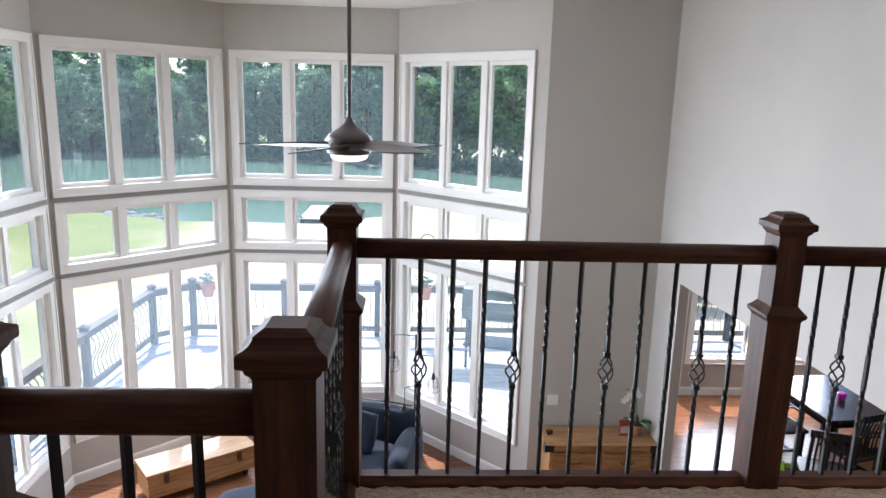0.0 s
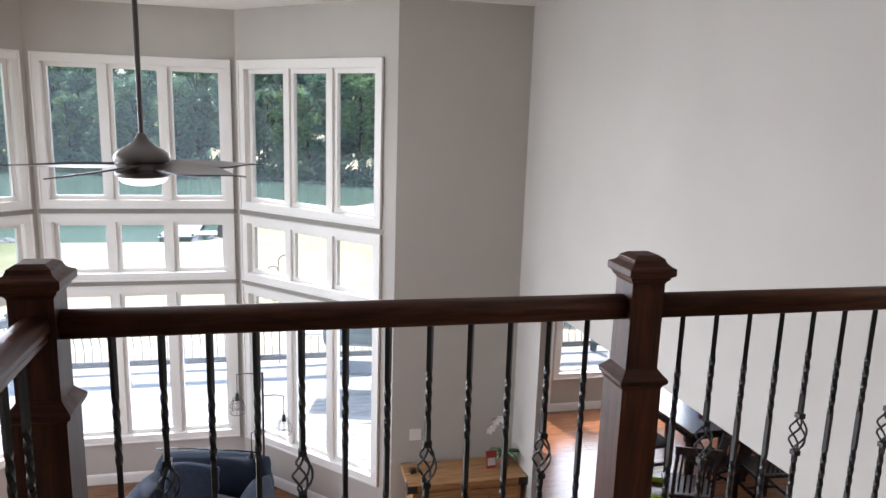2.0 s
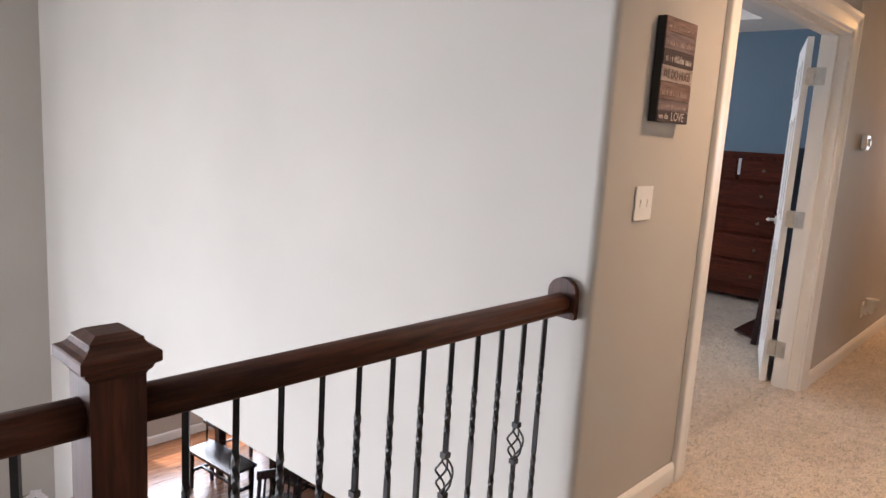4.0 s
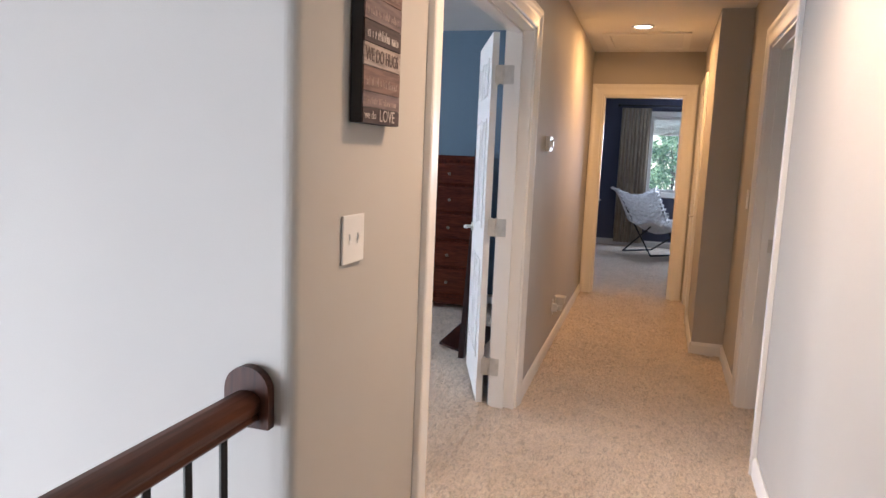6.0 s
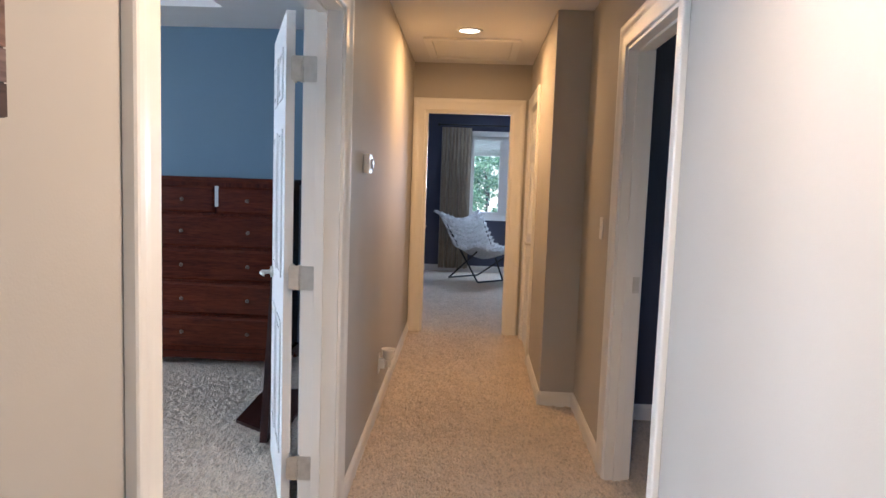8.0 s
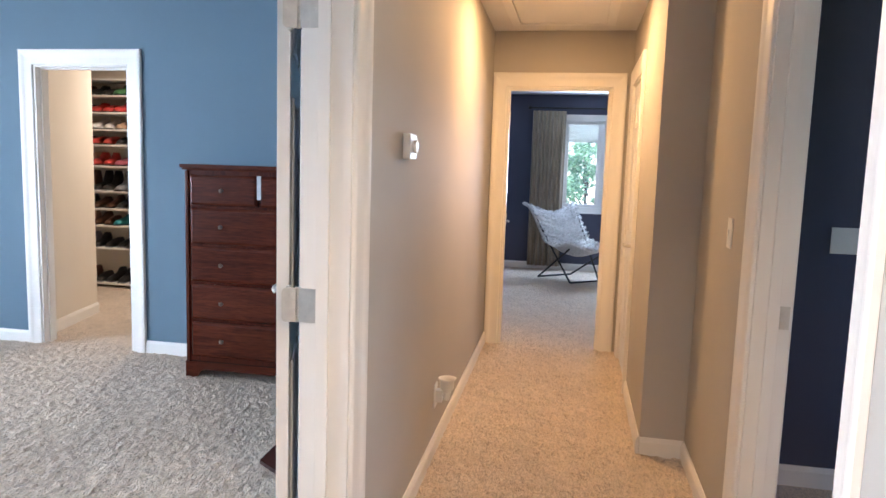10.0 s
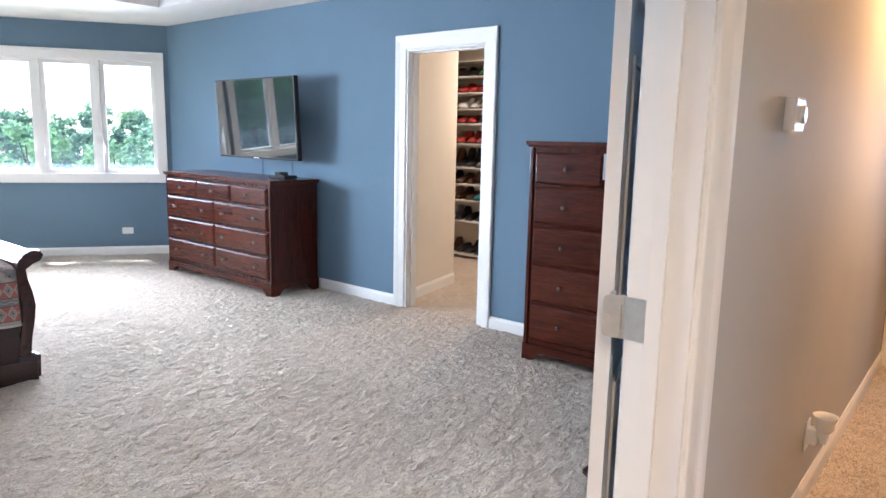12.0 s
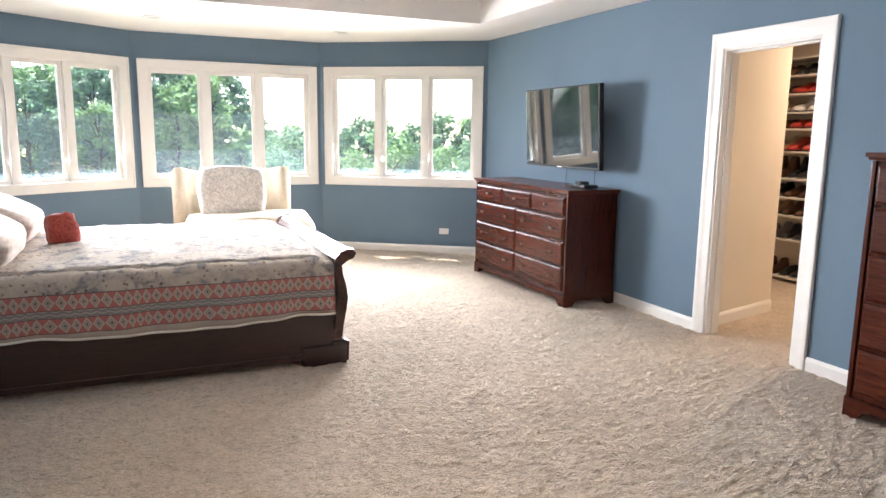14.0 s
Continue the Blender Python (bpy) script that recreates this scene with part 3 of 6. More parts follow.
# ---- window units ----
def window(name, p0, p1, u0, u1, z0, z1, lights=3, label="white framed window with three tall lights", casing=0.085, deep=0.1, cranks=False):
    """Casing proud of the wall, frame, sashes and panes, between u0 and u1 along the wall."""
    w = thing(name, label, "window", along(p0, p1), kind="structure")
    ci = casing - 0.015
    bm = B()
    for a, b, c, d in ((u0, u1, z1 - casing, z1), (u0, u1, z0, z0 + casing), (u0, u0 + casing, z0 + casing, z1 - casing), (u1 - casing, u1, z0 + casing, z1 - casing)):
        box(bm, a, b, -0.02, -0.001, c, d, 0.005)
    e = 0.018
    for a, b, c, d in ((u0, u1, z1 - e, z1), (u0, u1, z0, z0 + e), (u0, u0 + e, z0 + e, z1 - e), (u1 - e, u1, z0 + e, z1 - e)):
        box(bm, a, b, -0.032, -0.0195, c, d, 0.004)
    part("window_casing", bm, TRIM, w)
    a0, a1, b0, b1 = u0 + casing - 0.02, u1 - casing + 0.02, z0 + casing - 0.02, z1 - casing + 0.02
    bm = B()
    f = 0.022
    for a, b, c, d in ((a0, a1, b1 - f, b1), (a0, a1, b0, b0 + f), (a0, a0 + f, b0 + f, b1 - f), (a1 - f, a1, b0 + f, b1 - f)):
        box(bm, a, b, 0.0, deep, c, d, 0.002)
    part("window_frame", bm, TRIM, w)
    step = (a1 - a0 - 2 * f) / lights
    for k in range(1, lights):
        bm = B()
        x = a0 + f + k * step
        box(bm, x - 0.03, x + 0.03, 0.018, deep, b0 + f, b1 - f, 0.003)
        part("mullion", bm, TRIM, w)
    for k in range(lights):
        s0 = a0 + f + k * step + (0.03 if k else 0)
        s1 = a0 + f + (k + 1) * step - (0.03 if k < lights - 1 else 0)
        c0, c1, r = b0 + f, b1 - f, 0.042
        bm = B()
        for a, b, c, d in ((s0, s1, c1 - r, c1), (s0, s1, c0, c0 + r), (s0, s0 + r, c0 + r, c1 - r), (s1 - r, s1, c0 + r, c1 - r)):
            box(bm, a, b, 0.045, 0.09, c, d, 0.004)
        sash = part("sash", bm, TRIM, w)
        bm = B()
        box(bm, s0 + r - 0.004, s1 - r + 0.004, 0.064, 0.068, c0 + r - 0.004, c1 - r + 0.004)
        pane = part("pane", bm, GLASS, w)
        pane.visible_shadow = False
        if cranks and k != 1:
            bm = B()
            cx = (s0 + s1) / 2
            box(bm, cx - 0.05, cx + 0.05, 0.005, 0.03, c0 + 0.001, c0 + 0.02, 0.004)
            cyl(bm, (cx - 0.02, 0.01, c0 + 0.018), (cx + 0.05, 0.004, c0 + 0.022), 0.005, 0.004, 8)
            part("crank_handle", bm, PLASTIC, w)
    return w


n_win = 0
for i, (a, b) in enumerate(BAY):
    for r, (z0, z1) in enumerate(ROWS_Z):
        n_win += 1
        window("window_%d" % n_win, a, b, 0.05, WIN_LEN - 0.05, z0, z1, 3, ("tall lower", "low middle", "tall upper")[r] + " bay window with three white framed lights")
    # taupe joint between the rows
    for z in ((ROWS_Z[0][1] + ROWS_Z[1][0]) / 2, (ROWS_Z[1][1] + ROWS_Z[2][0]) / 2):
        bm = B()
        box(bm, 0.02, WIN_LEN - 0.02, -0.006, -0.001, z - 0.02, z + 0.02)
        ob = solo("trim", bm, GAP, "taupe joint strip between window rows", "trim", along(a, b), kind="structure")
for i, (a, b) in enumerate(BW):
    n_win += 1
    window("window_%d" % n_win, a, b, 0.05, span(a, b) - 0.05, BWZ[0], BWZ[1], 3, "white framed bedroom bay window with three lights", 0.1, cranks=True)
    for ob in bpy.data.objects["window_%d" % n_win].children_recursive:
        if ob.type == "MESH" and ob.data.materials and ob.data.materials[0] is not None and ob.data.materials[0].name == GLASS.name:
            ob.data.materials[0] = VEILED
n_win += 1
window("window_%d" % n_win, (13.8, 3.6), (13.8, 0.0), 1.12, 2.30, 0.81, 2.17, 2, "white framed far bedroom window with two lights")
n_win += 1
# unseen side room window, added only to let daylight in
window("window_%d" % (n_win + 1), (7.2, -0.9), (4.4, -0.9), 0.43, 2.17, 0.73, 2.17, 2, "unseen white framed window added to light the side room")
window("window_%d" % n_win, (3.36, 9.9), (8.3, 9.9), 1.23, 3.97, -2.27, -0.65, 3, "white framed dining room window")


# ---- baseboards ----
def baseboard(p0, p1, gaps=(), z=0.0, h=0.095):
    """Baseboard along a wall face, interrupted at doorways."""
    L, at, runs = span(p0, p1), 0.0, []
    for a, b in sorted(gaps):
        runs.append((at, a))
        at = b
    runs.append((at, L))
    for a, b in runs:
        if b - a < 0.03:
            continue
        bm = B()
        prism(bm, [(-0.001, 0), (-0.016, 0), (-0.016, h - 0.022), (-0.012, h - 0.012), (-0.007, h), (-0.001, h)], "x", a, b)
        solo("baseboard", bm, TRIM, "white painted baseboard", "baseboard", along(p0, p1, z), kind="structure")


for a, b in BAY:
    baseboard(a, b, z=LOW, h=0.12)
baseboard((1.92, 7.37), (3.14, 7.37), z=LOW, h=0.12)
baseboard(RW[0], RW[1], [(0.55, 4.1)], LOW, 0.12)
baseboard((3.36, 2.81), (4.09, 2.81))
baseboard(HN[0], HN[1])
baseboard((7.362, 1.625), (2.9, 1.625), [(0.965, 2.005)])
baseboard((7.362, 1.838), (7.362, 1.625))
baseboard((9.34, 1.838), (7.362, 1.838), [(0.08, 1.02)])
baseboard((8.29, 9.58), (8.29, 2.955), [(3.44, 4.40)])
baseboard((8.29, 2.948), (3.39, 2.948), [(2.45, 4.205)])
baseboard((3.39, 2.955), (3.39, 7.62))
for a, b in BW:
    baseboard(a, b)
baseboard((8.412, 6.16), (9.35, 6.39))
baseboard((10.78, 7.75), (10.78, 4.6))
baseboard((13.8, 3.6), (13.8, 0.0))
baseboard((9.402, 3.6), (13.8, 3.6))
baseboard((7.2, 1.51), (7.2, -0.9))
baseboard((7.2, -0.9), (4.4, -0.9))
baseboard((3.36, 9.9), (8.3, 9.9), [(0.2, 1.2)], LOW, 0.12)
baseboard((8.3, 9.9), (8.3, 2.9), z=LOW, h=0.12)


# ---- doorways ----
def doorway(name, p0, p1, u0, u1, top, thick, label, both=True, stop=True):
    """Jamb lining and casings round an opening between u0 and u1 along the wall p0-p1."""
    d = thing(name, label, "doorway", along(p0, p1), kind="structure")
    j, y = 0.02, thick * 0.55
    for a, b, c, e in ((u0, u0 + j, 0, top - j), (u1 - j, u1, 0, top - j), (u0, u1, top - j, top)):
        bm = B()
        box(bm, a, b, -0.002, thick + 0.002, c, e, 0.0015)
        part("jamb", bm, TRIM, d)
    if stop:
        for a, b, c, e in ((u0 + j, u0 + j + 0.012, 0, top - j - 0.012), (u1 - j - 0.012, u1 - j, 0, top - j - 0.012), (u0 + j, u1 - j, top - j - 0.012, top - j)):
            bm = B()
            box(bm, a, b, y - 0.02, y + 0.015, c, e, 0.002)
            part("door_stop", bm, TRIM, d)
    prof = [(0.0, 0.009), (0.003, 0.012), (0.008, 0.0135), (0.045, 0.0145), (0.06, 0.0165), (0.072, 0.0205), (0.08, 0.0225), (0.096, 0.0235), (0.102, 0.022), (0.105, 0.018), (0.105, 0.0), (0.0, 0.0)]
    for side in ((0, -1), (thick, 1)) if both else ((0, -1),):
        g = 0.005
        a0, a1, t = u0 + g, u1 - g, top - g
        path = [(a0, 0, -1, 0), (a0, t, -1, 1), (a1, t, 1, 1), (a1, 0, 1, 0)]
        for p, q in zip(path, path[1:]):
            bm = B()
            a, b = [[bm.verts.new((u + w * du, side[0] + side[1] * (0.001 + h), z + w * dz)) for w, h in prof] for u, z, du, dz in (p, q)]
            for k in range(len(prof)):
                bm.faces.new((a[k], a[(k + 1) % len(prof)], b[(k + 1) % len(prof)], b[k]))
            bm.faces.new(a), bm.faces.new(b[::-1])
            part("door_casing", bm, TRIM, d)
    return d


doorway("doorway_bedroom", (3.43, 2.81), (5.83, 2.81), 0.755, 2.305, 2.04, 0.138, "white cased double doorway to the blue bedroom")
doorway("doorway_side_room", (7.362, 1.625), (2.9, 1.625), 1.067, 1.90, 2.03, 0.11, "white cased doorway to a dark side room")
doorway("doorway_far_bedroom", (9.34, 2.886), (9.34, 1.838), 0.106, 0.906, 2.03, 0.064, "white cased doorway at the end of the hall")
doorway("doorway_closet", (8.29, 9.58), (8.29, 2.955), 3.54, 4.30, 2.03, 0.12, "white cased closet doorway")
doorway("doorway_hall_closet", (9.34, 1.838), (7.46, 1.838), 0.17, 0.93, 2.03, 0.1, "white cased hall closet doorway", False)


def lever(bm, x, y, z, s):
    """A lever handle on a rose; s: the way out of the door, along y."""
    cyl(bm, (x, y, z), (x, y + s * 0.012, z), 0.028, 0.026, 20)
    cyl(bm, (x, y + s * 0.01, z), (x, y + s * 0.055, z), 0.01, 0.01, 12)
    tube(bm, [(x, y + s * 0.05, z), (x - 0.03, y + s * 0.056, z), (x - 0.075, y + s * 0.055, z + 0.002), (x - 0.11, y + s * 0.05, z)], [0.01, 0.009, 0.008, 0.006], 8)


def hinge_part(parent, z):
    bm = B()
    cyl(bm, (0, 0, z - 0.05), (0, 0, z + 0.05), 0.0075, None, 12)
    part("hinge", bm, NICKEL, parent, "satin nickel hinge")


def door(name, label, width, height, m, thick=0.035, knob=True, hinges=True):
    """A six panel door that swings about its own z axis, leaf along +x."""
    d = thing(name, label, "door", m)
    bm = B()
    box(bm, 0.004, width, 0, thick, 0.012, height, 0.002)
    body = part("leaf", bm, DOORW, d)
    st, mid = 0.11, width / 2
    for x0, x1 in ((st, mid - 0.05), (mid + 0.05, width - st)):
        for z0, z1 in ((0.24, 0.80), (0.98, 1.58), (1.70, 1.90)):
            for y, s in ((thick, 1), (0, -1)):
                bm = B()
                for a, b, c, e in ((x0, x1, z1 - 0.02, z1), (x0, x1, z0, z0 + 0.02), (x0, x0 + 0.02, z0 + 0.02, z1 - 0.02), (x1 - 0.02, x1, z0 + 0.02, z1 - 0.02)):
                    box(bm, a, b, min(y, y + s * 0.007), max(y, y + s * 0.007), c, e, 0.003)
                box(bm, x0 + 0.045, x1 - 0.045, min(y, y + s * 0.005), max(y, y + s * 0.005), z0 + 0.045, z1 - 0.045, 0.003)
                part("raised_panel", bm, DOORW, d)
    if knob:
        for y, s in ((thick, 1), (0, -1)):
            bm = B()
            lever(bm, width - 0.065, y, 0.93, s)
            part("lever_handle", bm, NICKEL, d, "satin nickel lever handle", True)
    if hinges:
        for z in (0.23, 1.0, 1.80):
            hinge_part(d, z)
    return d


# bedroom leaf, folded well back behind its hinge
door("door_1", "open white six panel bedroom door with nickel hinges", 0.73, 2.02, pose(5.734, 2.992, 0, 0, 0, 20))
door("door_2", "open white six panel bedroom door folded against the wall", 0.73, 2.02, pose(4.165, 3.03, 0, 0, 0, 168))
door("door_3", "open white six panel door of the far bedroom", 0.78, 2.01, pose(9.43, 2.755, 0, 0, 0, 8))
door("door_4", "closed white six panel hall closet door", 0.75, 2.0, pose(9.16, 1.835, 0, 0, 0, 180), knob=True)
door("door_5", "open white six panel side room door", 0.79, 2.0, pose(5.49, 1.49, 0, 0, 0, -95))


# ---- stair rail on the landing ----
def newel(name, x, y, label):
    t = thing(name, label, "newel post", pose(x, y, 0), "newel posts")
    bm = B()
    square_loft(bm, [(0.058, 0.0), (0.058, 0.633)])
    part("lower_box", bm, RAIL_Z, t)
    bm = B()
    square_loft(bm, [(0.058, 0.633), (0.062, 0.641), (0.067, 0.645), (0.07, 0.651), (0.07, 0.66), (0.063, 0.667), (0.057, 0.674), (0.0475, 0.686)])
    part("collar", bm, RAIL_X, t)
    bm = B()
    square_loft(bm, [(0.047, 0.685), (0.047, 0.936)])
    part("shaft", bm, RAIL_Z, t)
    bm = B()
    square_loft(bm, [(0.047, 0.925), (0.05, 0.931), (0.055, 0.936), (0.058, 0.944), (0.065, 0.948), (0.067, 0.951), (0.067, 0.967), (0.065, 0.970), (0.056, 0.974), (0.049, 0.980), (0.045, 0.987), (0.045, 0.991), (0.031, 1.000), (0.030, 1.0008)])
    part("cap", bm, RAIL_X, t)
    return t


NA, NB, NC, ND = (0.456, 1.67), (0.416, 2.90), (1.905, 2.90), (-0.05, 1.67)
for p, lab in ((NA, "dark walnut newel post at the landing corner"), (NB, "dark walnut newel post with a stepped cap"), (NC, "dark walnut newel post between two rail runs"), (ND, "dark walnut newel post at the stair head")):
    newel("newel_post", *p, lab)

RAIL_PROFILE = [(-0.024, 0.0), (-0.03, 0.008), (-0.026, 0.016), (-0.033, 0.026), (-0.035, 0.04), (-0.03, 0.053), (-0.016, 0.061), (0.0, 0.064), (0.016, 0.061), (0.03, 0.053), (0.035, 0.04), (0.033, 0.026), (0.026, 0.016), (0.03, 0.008), (0.024, 0.0)]


def bar(x, y, basket, seed):
    """One wrought bar: square, twisted over two stretches, some with a basket."""
    bm = B()
    zb, zt, h = 0.035, 0.828, 0.0065
    zs, turn = [], []
    t = 0.0
    z = zb
    stretches = [(0.14, 0.34), (0.53, 0.70)] if basket else [(0.19, 0.36), (0.47, 0.66)]
    while z <= zt + 1e-6:
        zs.append(z), turn.append(t)
        inside = any(a <= z <= b for a, b in stretches)
        t += 0.35 * math.pi if inside else 0.0
        z += 0.012 if inside else 0.03
    if zs[-1] < zt:
        zs.append(zt), turn.append(t)
    runs = [[(z, a) for z, a in zip(zs, turn) if z < 0.382], [(z, a) for z, a in zip(zs, turn) if z > 0.487]] if basket else [list(zip(zs, turn))]
    for run in runs:
        rings = [[bm.verts.new((x + h * math.sqrt(2) * math.cos(a + math.pi / 4 + k * math.pi / 2), y + h * math.sqrt(2) * math.sin(a + math.pi / 4 + k * math.pi / 2), z)) for k in range(4)] for z, a in run]
        for a, b in zip(rings, rings[1:]):
            for k in range(4):
                bm.faces.new((a[k], a[(k + 1) % 4], b[(k + 1) % 4], b[k]))
        bm.faces.new(rings[0][::-1]), bm.faces.new(rings[-1])
    if basket:
        for z in (0.372, 0.492):
            box(bm, x - 0.011, x + 0.011, y - 0.011, y + 0.011, z - 0.008, z + 0.008, 0.002)
        for k in range(4):
            pts = []
            for j in range(11):
                f = j / 10
                r = 0.004 + 0.022 * math.sin(math.pi * f)
                a = k * math.pi / 2 + f * math.pi * 1.1
                pts.append((x + r * math.cos(a), y + r * math.sin(a), 0.377 + 0.11 * f))
            tube(bm, pts, 0.0034, 5)
    return bm


def rail_run(label, p, q, first, count, step, baskets, mat, end_wall=False):
    """A stretch of balustrade: handrail, shoe and its bars, from one post to the next."""
    t = thing("balustrade", label, "railing", None, "balustrade runs")
    L = span(p, q)
    m = along(p, q)
    bm = B()
    prism(bm, [(u, v + 0.824) for u, v in RAIL_PROFILE], "x", 0.04, L - (0.0 if end_wall else 0.04))
    part("handrail", bm, RAIL_X, t, smooth=True, m=m)
    bm = B()
    prism(bm, [(-0.045, 0.0), (-0.045, 0.018), (-0.03, 0.03), (-0.022, 0.038), (0.022, 0.038), (0.03, 0.03), (0.045, 0.018), (0.045, 0.0)], "x", 0.05, L - (0.0 if end_wall else 0.05))
    part("shoe_rail", bm, RAIL_X, t, m=m)
    for k in range(count):
        part("baluster", bar(first + k * step, 0, k in baskets, k), IRON, t, "twisted black iron baluster with a basket" if k in baskets else "", m=m)
    if end_wall:
        bm = B()
        out = [(-0.052, 0.808), (-0.052, 0.885)] + [(0.052 * math.cos(a), 0.885 + 0.052 * math.sin(a)) for a in np.linspace(math.pi, 0, 13)[1:-1]] + [(0.052, 0.885), (0.052, 0.808)]
        prism(bm, out, "x", L - 0.024, L - 0.001)
        part("rosette", bm, RAIL_Z, t, "arched dark walnut wall rosette", m=m)
    return t


rail_run("dark walnut handrail on twisted black iron balusters", NB, NC, 0.149, 12, 0.1085, (1, 4, 7, 10), RAIL_X)
rail_run("dark walnut handrail on iron balusters meeting the wall", NC, (3.322, 2.90), 0.141, 12, 0.1068, (1, 4, 7, 10), RAIL_X, True)
rail_run("dark walnut handrail on iron balusters beside the landing", NA, NB, 0.10, 10, 0.11, (1, 4, 7), RAIL_Y)
rail_run("short dark walnut handrail on iron balusters", ND, NA, 0.14, 3, 0.11, (), RAIL_X)

# ---- great room floor and the outdoors ----
slab("floor_lower", "dark underlay beneath the oak floor", "floor", plain("floor_underlay", (0.05, 0.025, 0.015)), [(-3.0, -1.5), (8.4, -1.5), (8.4, 9.95), (3.4, 9.95), (3.4, 7.5), (1.9, 7.5), (0.48, 8.9), (-1.5, 8.9), (-3.0, 7.5)], LOW - 0.2, LOW - 0.006)



def lawn_height(x, y):
    """Lawn that falls gently to the pond."""
    d = max(0.0, y - 13)
    return -3.5 - 1.55 * min(1.0, d / 26.0) - 0.03 * math.sin(x * 0.13) * min(1, d / 10)


def near_shore(x):
    return float(np.interp(x, (-46, -22, -16, -12, -7, -3.3, -2.2, 0.3, 7, 22), (47, 44, 38.5, 35.8, 35.2, 35.8, 37.5, 47.5, 51.5, 56)))


def far_shore(x):
    return float(np.interp(x, (-46, -32, -17, 0, 8, 22), (80, 79.5, 73, 67.5, 62.5, 57.5)))


def bed_depth(x, y):
    """How far the pond's bed lies under the lawn."""
    d = min(y - near_shore(x), far_shore(x) - y)
    return 0.0 if d <= 0 or not -46 < x < 22 else 0.35 + 0.9 * min(1.0, d / 4.0)


bm = B()
xs = [-3000, -400, -150, -80, -62] + [-50 + 1.5 * k for k in range(51)] + [32, 44, 60, 84, 150, 400, 3000]
ys = [-3000, -300, -60, -20, 0, 6, 10, 14, 18, 22, 26, 30, 32] + [33 + 1.5 * k for k in range(33)] + [84, 92, 110, 200, 500, 3000]
grid = [[bm.verts.new((x, y, lawn_height(x, y) - bed_depth(x, y))) for y in ys] for x in xs]
for i in range(len(xs) - 1):
    for j in range(len(ys) - 1):
        bm.faces.new((grid[i][j], grid[i + 1][j], grid[i + 1][j + 1], grid[i][j + 1]))
LAWN, ln, ll, lb = shader("mown_lawn", 0.9, 0, 0.1)
lv = coords(ln, ll)
gcol = ramp(ln, ll, noise_tex(ln, ll, lv, 9, 5), [(0.3, (0.16, 0.18, 0.07)), (0.7, (0.28, 0.30, 0.14))])
straw = ln.new("ShaderNodeSeparateXYZ")
ll.new(coords(ln, ll), straw.inputs[0])
warp = ln.new("ShaderNodeMath")
warp.operation, warp.inputs[1].default_value = "MULTIPLY_ADD", 14.0
ll.new(noise_tex(ln, ll, lv, 0.12, 3), warp.inputs[0]), ll.new(straw.outputs[0], warp.inputs[2])
dry = ln.new("ShaderNodeMapRange")
dry.inputs["From Min"].default_value, dry.inputs["From Max"].default_value = -5.0, 1.0
ll.new(warp.outputs[0], dry.inputs["Value"])
gcol = blend(ln, ll, gcol, ramp(ln, ll, noise_tex(ln, ll, lv, 5, 4), [(0.3, (0.42, 0.37, 0.26)), (0.7, (0.58, 0.52, 0.39))]), dry.outputs[0])
ll.new(blend(ln, ll, gcol, ramp(ln, ll, noise_tex(ln, ll, lv, 0.13, 4), [(0.42, (0.9, 0.95, 0.85)), (0.6, (1.2, 1.12, 1.12))]), 1.0, "MULTIPLY"), lb.inputs["Base Color"])
bump(ln, ll, lb, noise_tex(ln, ll, lv, 40, 3), 0.5, 0.05)
solo("ground", bm, LAWN, "sunlit mown lawn falling to a pond", "lawn", kind="structure", smooth=True)
bm = B()
rim = [-46 + 1.7 * k for k in range(41)]
prism(bm, [(x, near_shore(x) - 1.2) for x in rim] + [(x, far_shore(x) + 1.2) for x in rim[::-1]], "z", -7.0, -5.12)
WATER, qn, ql, qb = shader("green_pond_water", 0.12, 0, 0.5)
qb.inputs["Base Color"].default_value = (0.14, 0.215, 0.165, 1)
bump(qn, ql, qb, noise_tex(qn, ql, coords(qn, ql, (1, 2.5, 1)), 1.3, 4), 0.12, 0.1)
solo("water", bm, WATER, "still green pond water", "pond", kind="structure")


def dock():
    t = thing("dock", "pale wooden dock at the pond's edge", "dock", pose(-4.4, 36.6, -5.12))
    m = plain("bleached_dock_boards", (0.62, 0.61, 0.58), 0.8, 0.2, 0.12, 3)
    for k in range(18):
        bm = B()
        box(bm, -0.85, 0.85, 0.26 * k, 0.26 * k + 0.245, 0.2, 0.245)
        part("plank", bm, m, t)
    for k in range(8):
        bm = B()
        box(bm, 0.86 + 0.2 * k, 1.05 + 0.2 * k, 0.5, 1.7, 0.2, 0.245)
        part("plank", bm, m, t)
    for x in (-0.75, 0.75):
        for y in (0.2, 4.4):
            bm = B()
            cyl(bm, (x, y, -1.4), (x, y, 0.32), 0.07, None, 10)
            part("pile", bm, DECKRAIL, t)


